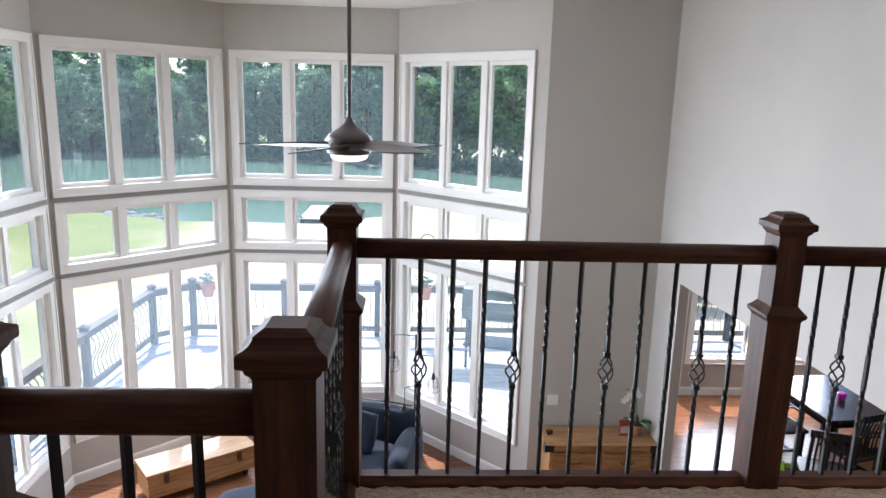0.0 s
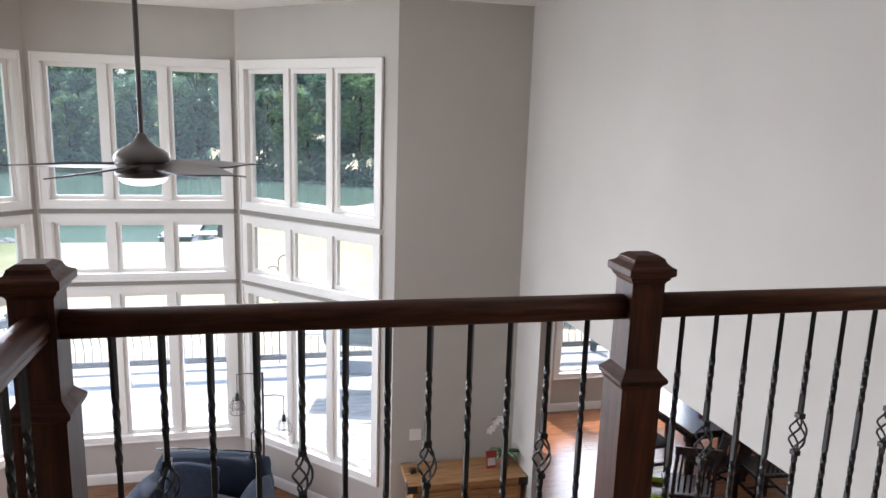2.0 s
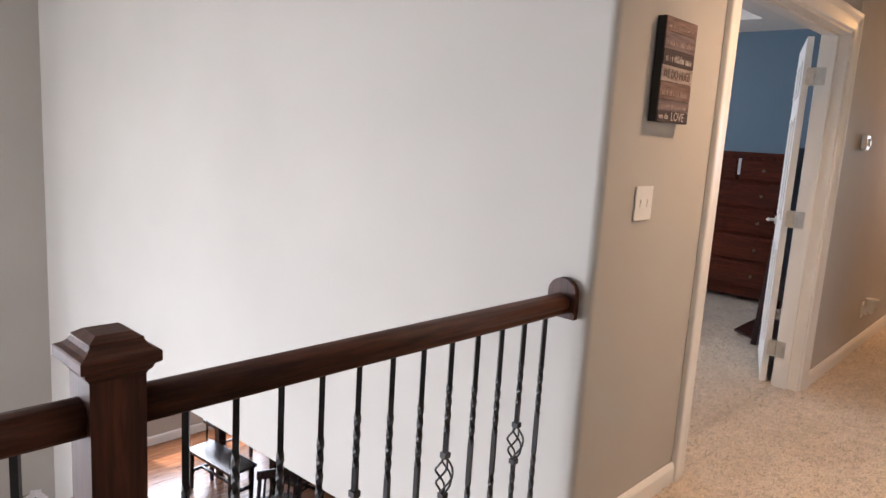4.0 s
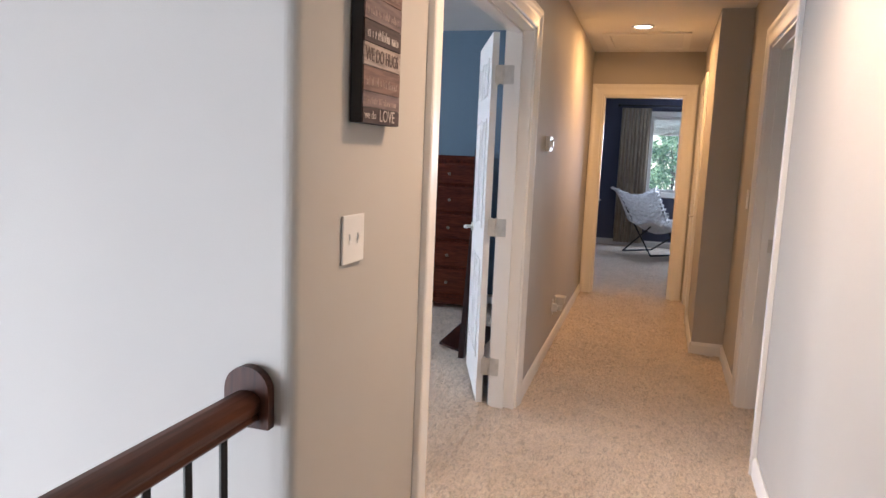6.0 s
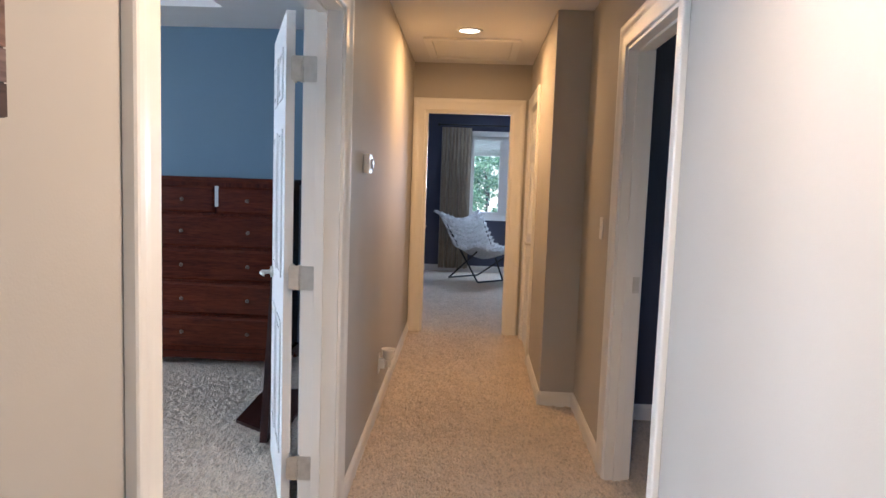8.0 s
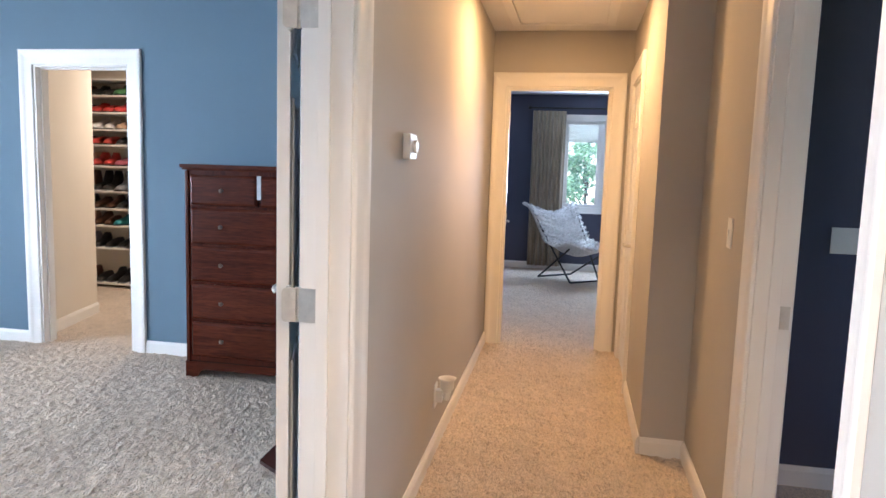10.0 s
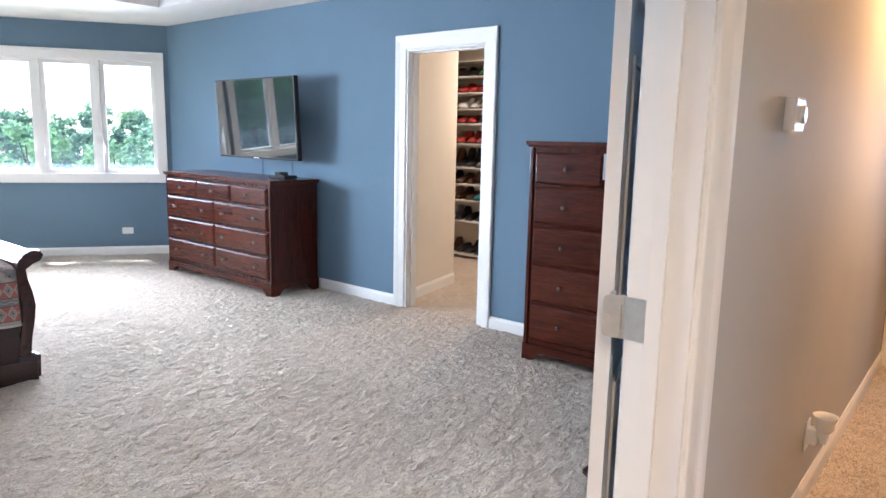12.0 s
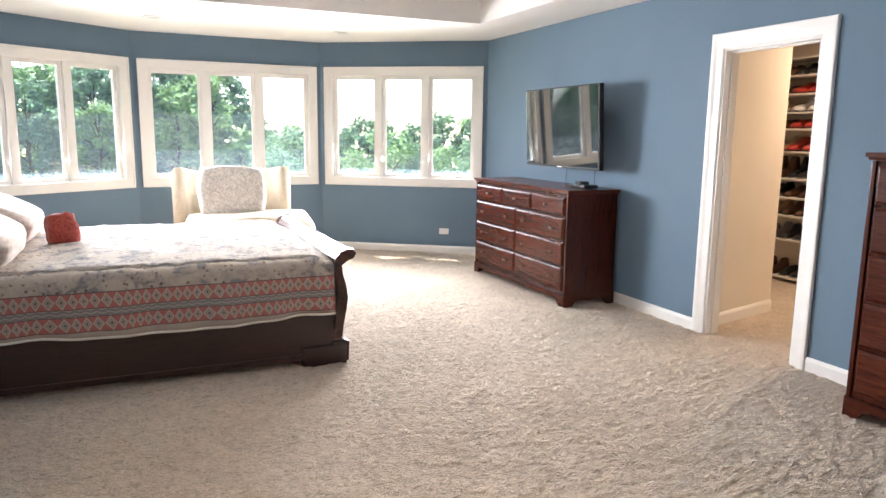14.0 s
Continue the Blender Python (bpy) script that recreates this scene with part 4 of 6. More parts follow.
dock()
t = thing("mooring_post", "weathered dark wooden mooring post on the shore", "post", pose(-2.35, 37.0, -5.05))
bm = B()
lathe(bm, [(0.16, -0.3), (0.15, 0.45), (0.11, 0.62), (0.13, 0.7), (0.05, 0.78)], 12)
part("shaft", bm, DECKRAIL, t)
bm = B()
tube(bm, [(0.1, 0, 0.3), (0.35, -0.05, 0.2), (0.6, 0.0, 0.02)], 0.05, 6)
part("rope", bm, DECKRAIL, t)
STONE = plain("grey_shore_stone", (0.30, 0.29, 0.28), 0.85, 0.2, 0.3, 3, 0.3)
rk = random.Random(21)
stone = None
for k in range(34):
    x = rk.uniform(-15.5, -11.5) if k < 24 else rk.uniform(-3.4, -2.0)
    m = pose(x, near_shore(x) + rk.uniform(-0.9, 0.5), -5.08, 0, 0, rk.uniform(0, 360)) @ Matrix.Diagonal((rk.uniform(0.6, 1.4), rk.uniform(0.6, 1.2), rk.uniform(0.5, 1.0), 1))
    if stone is None:
        bm = B()
        bmesh.ops.create_icosphere(bm, subdivisions=2, radius=0.34)
        for v in bm.verts:
            v.co *= 1.0 + 0.35 * noise.noise(v.co * 4)
        stone = solo("shore_stone", bm, STONE, "rounded grey stone on the pond's bank", "stone", m, "shore stones")
    else:
        copy = stone.copy()
        scene.collection.objects.link(copy)
        copy.matrix_basis = m
t = thing("feeder_hook", "thin black double hook on the deck rail", "garden hook", pose(0.80, 12.72, -2.87))
bm = B()
tube(bm, [(0, 0, 0.0), (0, 0, 1.75)] + [(0.13 - 0.13 * math.cos(a), 0, 1.75 + 0.13 * math.sin(a)) for a in np.linspace(0.2, 2.9, 9)] + [(0.27, 0, 1.70)], 0.009, 6)
part("tall_arm", bm, IRON, t)
bm = B()
tube(bm, [(0, 0, 1.45)] + [(-0.09 + 0.09 * math.cos(a), 0, 1.6 + 0.09 * math.sin(a)) for a in np.linspace(0.2, 2.9, 8)] + [(-0.19, 0, 1.57)], 0.008, 6)
part("short_arm", bm, IRON, t)


# ---- great room furniture ----
def ceiling_fan():
    t = thing("ceiling_fan", "taupe five bladed ceiling fan with a frosted light", "ceiling fan", pose(0.238, 5.08, 0))
    bm = B()
    lathe(bm, [(0.075, TOP - 0.001), (0.075, TOP - 0.03), (0.05, TOP - 0.07), (0.02, TOP - 0.09)], 24)
    part("canopy", bm, FANBODY, t, smooth=True)
    bm = B()
    cyl(bm, (0, 0, 1.20), (0, 0, TOP - 0.05), 0.0135, None, 16)
    part("down_rod", bm, FANBODY, t)
    bm = B()
    lathe(bm, [(0.02, 1.215), (0.027, 1.195), (0.042, 1.172), (0.07, 1.150), (0.105, 1.128), (0.128, 1.110), (0.138, 1.092), (0.138, 1.072), (0.132, 1.066)], 40)
    part("motor_housing", bm, FANBODY, t, smooth=True)
    bm = B()
    lathe(bm, [(0.118, 1.068), (0.122, 1.058), (0.122, 1.030), (0.128, 1.026), (0.137, 1.020), (0.137, 1.004), (0.128, 0.992), (0.118, 0.988)], 40)
    part("blade_hub", bm, FANBODY, t, smooth=True)
    bm = B()
    lathe(bm, [(0.119, 0.990), (0.116, 0.974), (0.1, 0.958), (0.06, 0.946), (0.01, 0.942)], 32)
    part("light_dome", bm, glow("frosted_lamp_glass", (0.95, 0.95, 0.92), 0.9), t, "frosted white light dome", True)
    for k in range(5):
        a0 = radians(180 + 72 * k)
        bm = B()
        rows = []
        for j in range(13):
            f = j / 12
            r = 0.125 + 0.575 * f
            w = (0.055 + 0.035 * math.sin(math.pi * min(1, f * 1.25)) - 0.062 * max(0, f - 0.55) / 0.45)
            sw, tilt = -0.05 * f * f, 0.22 - 0.12 * f
            zc = 1.047 - 0.012 * f
            ring = []
            for s, th in ((-1, 0.006), (1, 0.006), (1, -0.006), (-1, -0.006)):
                lx, ly, lz = r, sw + s * w, zc + s * w * tilt + th * (1 - 0.5 * f)
                ring.append(bm.verts.new((lx * math.cos(a0) - ly * math.sin(a0), lx * math.sin(a0) + ly * math.cos(a0), lz)))
            rows.append(ring)
        for a, b in zip(rows, rows[1:]):
            for q in range(4):
                bm.faces.new((a[q], a[(q + 1) % 4], b[(q + 1) % 4], b[q]))
        bm.faces.new(rows[0][::-1]), bm.faces.new(rows[-1])
        part("blade", bm, FANBODY, t)


ceiling_fan()


def armchair(m):
    t = thing("armchair", "dark slate blue upholstered armchair by the bay windows", "armchair", m)
    bm = B()
    box(bm, -0.58, 0.58, -0.45, 0.42, 0.08, 0.30, 0.03)
    part("base", bm, DENIM, t)
    bm = B()
    cushion(bm, -0.42, 0.42, -0.5, 0.22, 0.27, 0.50, 0.04)
    part("seat_cushion", bm, DENIM, t, smooth=True)
    for s in (-1, 1):
        bm = B()
        cushion(bm, s * 0.40, s * 0.62, -0.48, 0.42, 0.1, 0.64, 0.03)
        part("arm", bm, DENIM, t, smooth=True)
    bm = B()
    cushion(bm, -0.58, 0.58, 0.18, 0.46, 0.25, 0.84, 0.04, m=pose(0, 0.0, 0.0, -9, 0, 0))
    part("backrest", bm, DENIM, t, smooth=True)
    bm = B()
    pts = [(-0.5, 0.29, 0.868), (-0.3, 0.285, 0.885), (0, 0.285, 0.89), (0.3, 0.285, 0.885), (0.5, 0.29, 0.868)]
    tube(bm, pts, 0.008, 6)
    part("piping", bm, BLACKPL, t)
    for x in (-0.5, 0.5):
        for y in (-0.38, 0.36):
            bm = B()
            cyl(bm, (x, y, 0), (x, y, 0.09), 0.02, 0.028, 10)
            part("foot", bm, ESPRESSO, t)


armchair(pose(0.13, 7.42, LOW, 0, 0, -14))
bm = B()
cushion(bm, -0.24, 0.24, -0.07, 0.07, 0.0, 0.44, 0.05, m=pose(0, 0, 0.02, -22, 4, 0))
solo("throw_pillow", bm, DENIM, "slate blue throw pillow leaning in the armchair", "pillow", pose(0.05, 7.27, LOW + 0.47, 0, 0, -14), smooth=True)
t = thing("ottoman", "slate blue upholstered ottoman", "ottoman", pose(-0.72, 6.5, LOW, 0, 0, 14))
bm = B()
cushion(bm, -0.42, 0.42, -0.32, 0.32, 0.1, 0.44, 0.03)
part("cushion", bm, DENIM, t, smooth=True)
for x in (-0.33, 0.33):
    for y in (-0.24, 0.24):
        bm = B()
        cyl(bm, (x, y, 0), (x, y, 0.13), 0.02, 0.026, 10)
        part("foot", bm, ESPRESSO, t)

t = thing("storage_trunk", "honey pine trunk on black casters below the windows", "trunk", pose(-1.60, 7.50, LOW, 0, 0, 36))
bm = B()
box(bm, -0.56, 0.56, -0.2, 0.2, 0.09, 0.315, 0.006)
part("body", bm, PINE, t)
bm = B()
box(bm, -0.572, 0.572, -0.212, 0.212, 0.318, 0.36, 0.01)
part("lid", bm, PINE, t)
for x in (-0.38, 0.38):
    bm = B()
    box(bm, x - 0.026, x + 0.026, -0.218, -0.1995, 0.25, 0.34, 0.003)
    cyl(bm, (x - 0.018, -0.222, 0.24), (x + 0.018, -0.222, 0.24), 0.009, None, 10)
    part("latch", bm, BRONZE, t)
for x in (-0.47, 0.47):
    for y in (-0.13, 0.13):
        bm = B()
        cyl(bm, (x - 0.018, y, 0.045), (x + 0.018, y, 0.045), 0.045, None, 16)
        box(bm, x - 0.03, x + 0.03, y - 0.025, y + 0.025, 0.078, 0.092)
        part("caster", bm, BLACKPL, t)


def sideboard():
    t = thing("sideboard", "honey pine sideboard with black iron corners", "sideboard", pose(2.58, 7.13, LOW))
    bm = B()
    box(bm, -0.52, 0.52, -0.2, 0.2, 0.12, 0.71, 0.005)
    part("body", bm, PINE, t)
    bm = B()
    box(bm, -0.57, 0.57, -0.225, 0.215, 0.71, 0.77, 0.008)
    part("top", bm, PINE, t)
    for k in range(2):
        x = -0.26 + 0.52 * k
        bm = B()
        box(bm, x - 0.235, x + 0.235, -0.212, -0.199, 0.48, 0.68, 0.004)
        d = part("drawer", bm, PINE, t)
        bm = B()
        tube(bm, [(x - 0.06, -0.212, 0.585), (x - 0.05, -0.235, 0.578), (x + 0.05, -0.235, 0.578), (x + 0.06, -0.212, 0.585)], 0.006, 6)
        part("pull", bm, IRON, d)
        bm = B()
        box(bm, x - 0.235, x + 0.235, -0.212, -0.199, 0.14, 0.46, 0.004)
        part("panel_door", bm, PINE, t)
    for s in (-1, 1):
        bm = B()
        box(bm, s * 0.574 - 0.004, s * 0.574 + 0.004, -0.23, -0.13, 0.69, 0.772)
        box(bm, s * 0.575 - (0.09 if s > 0 else 0), s * 0.575 + (0.09 if s < 0 else 0), -0.2305, -0.2265, 0.70, 0.772)
        part("iron_corner", bm, IRON, t)
    bm = B()
    box(bm, -0.53, 0.53, -0.205, 0.2, 0.0, 0.12, 0.004)
    part("plinth", bm, IRON, t)


sideboard()
TOPZ = LOW + 0.77
t = thing("orchid", "white orchid in a clay pot on the sideboard", "plant", pose(3.0, 7.16, TOPZ))
bm = B()
lathe(bm, [(0.045, 0.0), (0.06, 0.1), (0.065, 0.11), (0.058, 0.11), (0.05, 0.02)], 20)
part("pot", bm, plain("terracotta_pot", (0.34, 0.15, 0.09), 0.8), t)
bm = B()
tube(bm, [(0, 0, 0.08), (-0.01, 0.01, 0.25), (-0.04, 0, 0.42), (-0.1, -0.02, 0.5), (-0.16, -0.03, 0.5)], 0.004, 6)
part("stem", bm, plain("green_stem", (0.09, 0.16, 0.05)), t)
PETAL = plain("white_petal", (0.82, 0.8, 0.8), 0.6)
LEAFGREEN = plain("deep_green_leaf", (0.035, 0.09, 0.03), 0.4)
for k in range(6):
    bm = B()
    c = Vector((-0.02 - 0.03 * k, -0.02, 0.44 + 0.06 * math.sin(k * 0.9)))
    for j in range(5):
        a = 2 * math.pi * j / 5 + k
        d = Vector((math.cos(a), -0.35, math.sin(a)))
        o = Vector((-math.sin(a), 0.1, math.cos(a)))
        pts = [c, c + d * 0.022 + o * 0.015, c + d * 0.042, c + d * 0.022 - o * 0.015]
        q = [bm.verts.new(p + Vector((0, -0.003, 0))) for p in pts] + [bm.verts.new(p) for p in pts]
        bm.faces.new(q[:4]), bm.faces.new(q[4:][::-1])
        for e in range(4):
            bm.faces.new((q[e], q[(e + 1) % 4], q[4 + (e + 1) % 4], q[4 + e]))
    part("flower", bm, PETAL, t)
for k in range(5):
    bm = B()
    a = k * 1.3
    pts = [(0, 0, 0.09), (0.06 * math.cos(a), 0.06 * math.sin(a), 0.15), (0.13 * math.cos(a), 0.13 * math.sin(a), 0.14), (0.17 * math.cos(a), 0.17 * math.sin(a), 0.10)]
    tube(bm, pts, [0.006, 0.02, 0.018, 0.003], 6)
    part("leaf", bm, LEAFGREEN, t)
t = thing("photo_frame", "small red and white framed photo on the sideboard", "picture frame", pose(2.86, 7.12, TOPZ, -10, 0, 8))
bm = B()
box(bm, -0.055, 0.055, -0.008, 0.008, 0, 0.17, 0.003)
part("frame", bm, plain("red_frame", (0.35, 0.06, 0.05), 0.5), t)
bm = B()
box(bm, -0.04, 0.04, -0.0105, -0.0085, 0.03, 0.1)
part("picture", bm, plain("pale_print", (0.55, 0.52, 0.5), 0.4), t)
bm = B()
box(bm, -0.03, 0.03, -0.025, 0.025, 0.0, 0.05, 0.012)
solo("trinket_box", bm, BRONZE, "small dark bronze trinket on the sideboard", "ornament", pose(2.09, 7.15, TOPZ, 0, 0, 20))


def plate(name, label, category, m, w, h, toggles=0, mat=None, outlet=False):
    """A wall plate with toggles or sockets, lying in the xz plane and facing -y."""
    t = thing(name, label, category, m)
    bm = B()
    box(bm, -w / 2, w / 2, -0.007, -0.001, -h / 2, h / 2, 0.003)
    part("plate", bm, mat or PLASTIC, t)
    for k in range(toggles):
        x = (k - (toggles - 1) / 2) * 0.046
        bm = B()
        box(bm, x - 0.005, x + 0.005, -0.0085, -0.006, -0.013, 0.013)
        box(bm, x - 0.004, x + 0.004, -0.0108, -0.008, 0.0, 0.011)
        part("toggle", bm, mat or PLASTIC, t)
    if outlet:
        for s in (-1, 1):
            bm = B()
            if h > w:
                box(bm, -0.017, 0.017, -0.0095, -0.006, s * 0.02 - 0.014, s * 0.02 + 0.014, 0.002)
            else:
                box(bm, s * 0.02 - 0.014, s * 0.02 + 0.014, -0.0095, -0.006, -0.017, 0.017, 0.002)
            part("socket", bm, mat or PLASTIC, t)
    return t


plate("light_switch", "white double toggle light switch on the hall wall", "light switch", pose(3.595, 2.81, 1.177), 0.114, 0.114, 2)
plate("wall_outlet", "white wall outlet above the sideboard", "outlet", pose(2.15, 7.37, -1.70), 0.115, 0.115, 0, None, True)
plate("light_switch", "white toggle light switch beside the side room door", "light switch", pose(6.70, 1.625, 1.18, 0, 0, 180), 0.07, 0.115, 1)
plate("light_switch", "white light switch inside the dark side room", "light switch", pose(7.2, 1.05, 1.13, 0, 0, -90), 0.115, 0.115, 2)


def floor_lamp():
    t = thing("floor_lamp", "black industrial floor lamp with three caged bulbs", "floor lamp", pose(0.71, 7.75, LOW))
    bm = B()
    lathe(bm, [(0.14, 0), (0.14, 0.015), (0.05, 0.03), (0.014, 0.04)], 24)
    part("base", bm, IRON, t)
    bm = B()
    cyl(bm, (0, 0, 0.03), (0, 0, 1.62), 0.011, None, 10)
    part("pole", bm, IRON, t)
    WIRE = plain("dark_cage_wire", (0.03, 0.03, 0.03), 0.4)
    BULB = glass_mat("clear_bulb_glass", (0.98, 0.95, 0.9))
    for a, z, r in ((175, 1.6, 0.24), (-10, 1.38, 0.2), (200, 1.02, 0.12)):
        dx, dy = math.cos(radians(a)), math.sin(radians(a))
        bm = B()
        tube(bm, [(0, 0, z), (dx * r * 0.6, dy * r * 0.6, z + 0.01), (dx * r, dy * r, z), (dx * r, dy * r, z - 0.2)], 0.005, 6)
        arm = part("arm", bm, IRON, t)
        bm = B()
        cyl(bm, (dx * r, dy * r, z - 0.26), (dx * r, dy * r, z - 0.19), 0.024, 0.014, 12)
        part("socket", bm, IRON, arm)
        bm = B()
        for zz, rr in ((z - 0.25, 0.045), (z - 0.32, 0.07), (z - 0.39, 0.07)):
            tube(bm, [(dx * r + rr * math.cos(k * math.pi / 8), dy * r + rr * math.sin(k * math.pi / 8), zz) for k in range(17)], 0.0025, 4)
        for k in range(8):
            c, s = math.cos(k * math.pi / 4), math.sin(k * math.pi / 4)
            tube(bm, [(dx * r + 0.04 * c, dy * r + 0.04 * s, z - 0.25), (dx * r + 0.07 * c, dy * r + 0.07 * s, z - 0.32), (dx * r + 0.07 * c, dy * r + 0.07 * s, z - 0.39)], 0.0025, 4)
        part("wire_cage", bm, WIRE, arm)
        bm = B()
        lathe(bm, [(0.012, z - 0.26), (0.03, z - 0.3), (0.034, z - 0.33), (0.02, z - 0.36), (0.004, z - 0.37)], 14, (dx * r, dy * r, 0))
        part("bulb", bm, BULB, arm, smooth=True)


floor_lamp()

# ---- dining room ----
t = thing("dining_table", "dark espresso dining table with a polished top", "table", pose(5.70, 8.19, LOW, 0, 0, 5))
bm = B()
box(bm, -0.48, 0.48, -0.63, 0.63, 0.71, 0.755, 0.008)
part("tabletop", bm, ESPRESSO, t)
bm = B()
for a in ((-0.40, 0.40, -0.55, -0.52), (-0.40, 0.40, 0.52, 0.55), (-0.42, -0.39, -0.55, 0.55), (0.39, 0.42, -0.55, 0.55)):
    box(bm, *a, 0.62, 0.71)
part("apron", bm, ESPRESSO, t)
for x in (-0.38, 0.38):
    for y in (-0.51, 0.51):
        bm = B()
        square_loft(bm, [(0.03, 0.0), (0.042, 0.5), (0.045, 0.70)], (x, y))
        part("leg", bm, ESPRESSO, t)
t = thing("dining_bench", "dark espresso backless bench beside the table", "bench", pose(5.06, 8.24, LOW, 0, 0, 5))
bm = B()
box(bm, -0.17, 0.17, -0.42, 0.42, 0.44, 0.475, 0.008)
part("seat", bm, ESPRESSO, t)
for x in (-0.13, 0.13):
    for y in (-0.37, 0.37):
        bm = B()
        square_loft(bm, [(0.016, 0.0), (0.022, 0.44)], (x, y))
        part("leg", bm, ESPRESSO, t)
bm = B()
box(bm, -0.01, 0.01, -0.36, 0.36, 0.2, 0.225)
for y in (-0.37, 0.37):
    box(bm, -0.13, 0.13, y - 0.01, y + 0.01, 0.195, 0.23)
part("stretcher", bm, ESPRESSO, t)


def dining_chair(m, group="chairs round the dining table"):
    t = thing("dining_chair", "dark espresso slat back dining chair", "chair", m, group)
    bm = B()
    box(bm, -0.23, 0.23, -0.22, 0.22, 0.44, 0.48, 0.012)
    part("seat", bm, ESPRESSO, t)
    for x in (-0.19, 0.19):
        bm = B()
        square_loft(bm, [(0.016, 0), (0.02, 0.44)], (x, -0.18))
        part("leg", bm, ESPRESSO, t)
        bm = B()
        tube(bm, [(x, 0.2, 0.0), (x, 0.19, 0.45), (x, 0.21, 0.7), (x, 0.27, 1.0)], 0.019, 6)
        part("leg", bm, ESPRESSO, t)
    bm = B()
    box(bm, -0.22, 0.22, 0.25, 0.275, 0.93, 1.01, 0.006)
    part("top_rail", bm, ESPRESSO, t)
    for k in range(6):
        x = -0.14 + k * 0.056
        bm = B()
        tube(bm, [(x, 0.2, 0.5), (x, 0.215, 0.72), (x, 0.262, 0.94)], 0.011, 6)
        part("slat", bm, ESPRESSO, t)
    bm = B()
    for x in (-0.19, 0.19):
        box(bm, x - 0.01, x + 0.01, -0.18, 0.19, 0.2, 0.23)
    box(bm, -0.19, 0.19, -0.01, 0.01, 0.205, 0.225)
    part("stretcher", bm, ESPRESSO, t)
    return t


chair = dining_chair(pose(5.50, 7.42, LOW, 0, 0, 196))
for x, y, a in ((5.60, 9.02, 3), (6.42, 8.02, -86), (6.36, 8.50, -84), (5.98, 7.22, 176), (4.92, 6.98, 160)):
    copy_thing(chair, pose(x, y, LOW, 0, 0, a))
LIME = plain("lime_green_plastic", (0.34, 0.62, 0.03), 0.4)
t = thing("toy_frame", "lime green plastic toy frame on the floor", "toy", pose(4.92, 7.72, LOW, 0, 0, -24))
for x in (-0.2, 0.0, 0.2):
    bm = B()
    tube(bm, [(x, -0.2, 0.03), (x, -0.1, 0.12), (x, 0.1, 0.12), (x, 0.2, 0.03)], 0.026, 8)
    part("arch", bm, LIME, t, smooth=True)
for y in (-0.2, 0.2):
    bm = B()
    tube(bm, [(-0.26, y, 0.03), (0.26, y, 0.03)], 0.028, 8)
    part("crossbar", bm, LIME, t, smooth=True)
bm = B()
lathe(bm, [(0.035, 0), (0.05, 0.03), (0.05, 0.09), (0.035, 0.1)], 14)
solo("candle_jar", bm, plain("magenta_glass", (0.55, 0.03, 0.42), 0.15), "magenta candle jar on the dining table", "candle", pose(5.74, 8.06, LOW + 0.755))
# glazed patio door
t = thing("patio_door", "white glazed patio door in the dining room", "door", along((3.36, 9.9), (8.3, 9.9), LOW))
bm = B()
for a in ((0.28, 1.12, 1.95, 2.07), (0.28, 1.12, 0.01, 0.2), (0.28, 0.40, 0.2, 1.95), (1.0, 1.12, 0.2, 1.95)):
    box(bm, a[0], a[1], 0.03, 0.075, a[2], a[3], 0.004)
part("leaf", bm, DOORW, t)
bm = B()
box(bm, 0.39, 1.01, 0.05, 0.055, 0.19, 1.96)
pd = part("pane", bm, GLASS, t)
pd.visible_shadow = False
bm = B()
lever(bm, 1.06, 0.03, 0.95, -1)
part("lever_handle", bm, BRONZE, t)
bm = B()
for a in ((0.19, 0.28, 0, 2.07), (1.12, 1.21, 0, 2.07), (0.19, 1.21, 2.07, 2.16)):
    box(bm, a[0], a[1], -0.02, -0.001, a[2], a[3], 0.004)
part("door_casing", bm, TRIM, t)

# ---- hall ----
t = thing("wall_sign", "dark wooden plank sign with pale lettering", "wall art", pose(3.562, 2.81, 1.446))
bm = B()
box(bm, 0.0, 0.224, -0.032, -0.004, 0, 0.33, 0.002)
part("backing", bm, plain("black_sign_edge", (0.012, 0.011, 0.011), 0.6), t)
PLANKS = {k: wood("sign_plank_%s" % k, d, e, "x", 0.7) for k, d, e in (("taupe", (0.16, 0.105, 0.095), (0.27, 0.19, 0.17)), ("dark", (0.045, 0.026, 0.024), (0.10, 0.062, 0.055)), ("pale", (0.34, 0.27, 0.23), (0.48, 0.39, 0.34)), ("tan", (0.17, 0.098, 0.075), (0.28, 0.17, 0.135)), ("mauve", (0.17, 0.115, 0.11), (0.28, 0.20, 0.19)))}
INK = plain("pale_sign_ink", (0.50, 0.44, 0.40), 0.7)
DARKINK = plain("dark_sign_ink", (0.12, 0.085, 0.075), 0.7)
FAINT = plain("faint_sign_ink", (0.33, 0.25, 0.22), 0.7)
zs = [0.0]
for k, (tone, h) in enumerate((("dark", 0.036), ("mauve", 0.036), ("tan", 0.057), ("pale", 0.051), ("dark", 0.049), ("mauve", 0.055), ("tan", 0.046))):
    zs.append(zs[-1] + h)
    bm = B()
    box(bm, 0.002, 0.222, -0.036, -0.0325, zs[k] + 0.0008, zs[k + 1] - 0.0008, 0.001)
    part("plank", bm, PLANKS[tone], t)
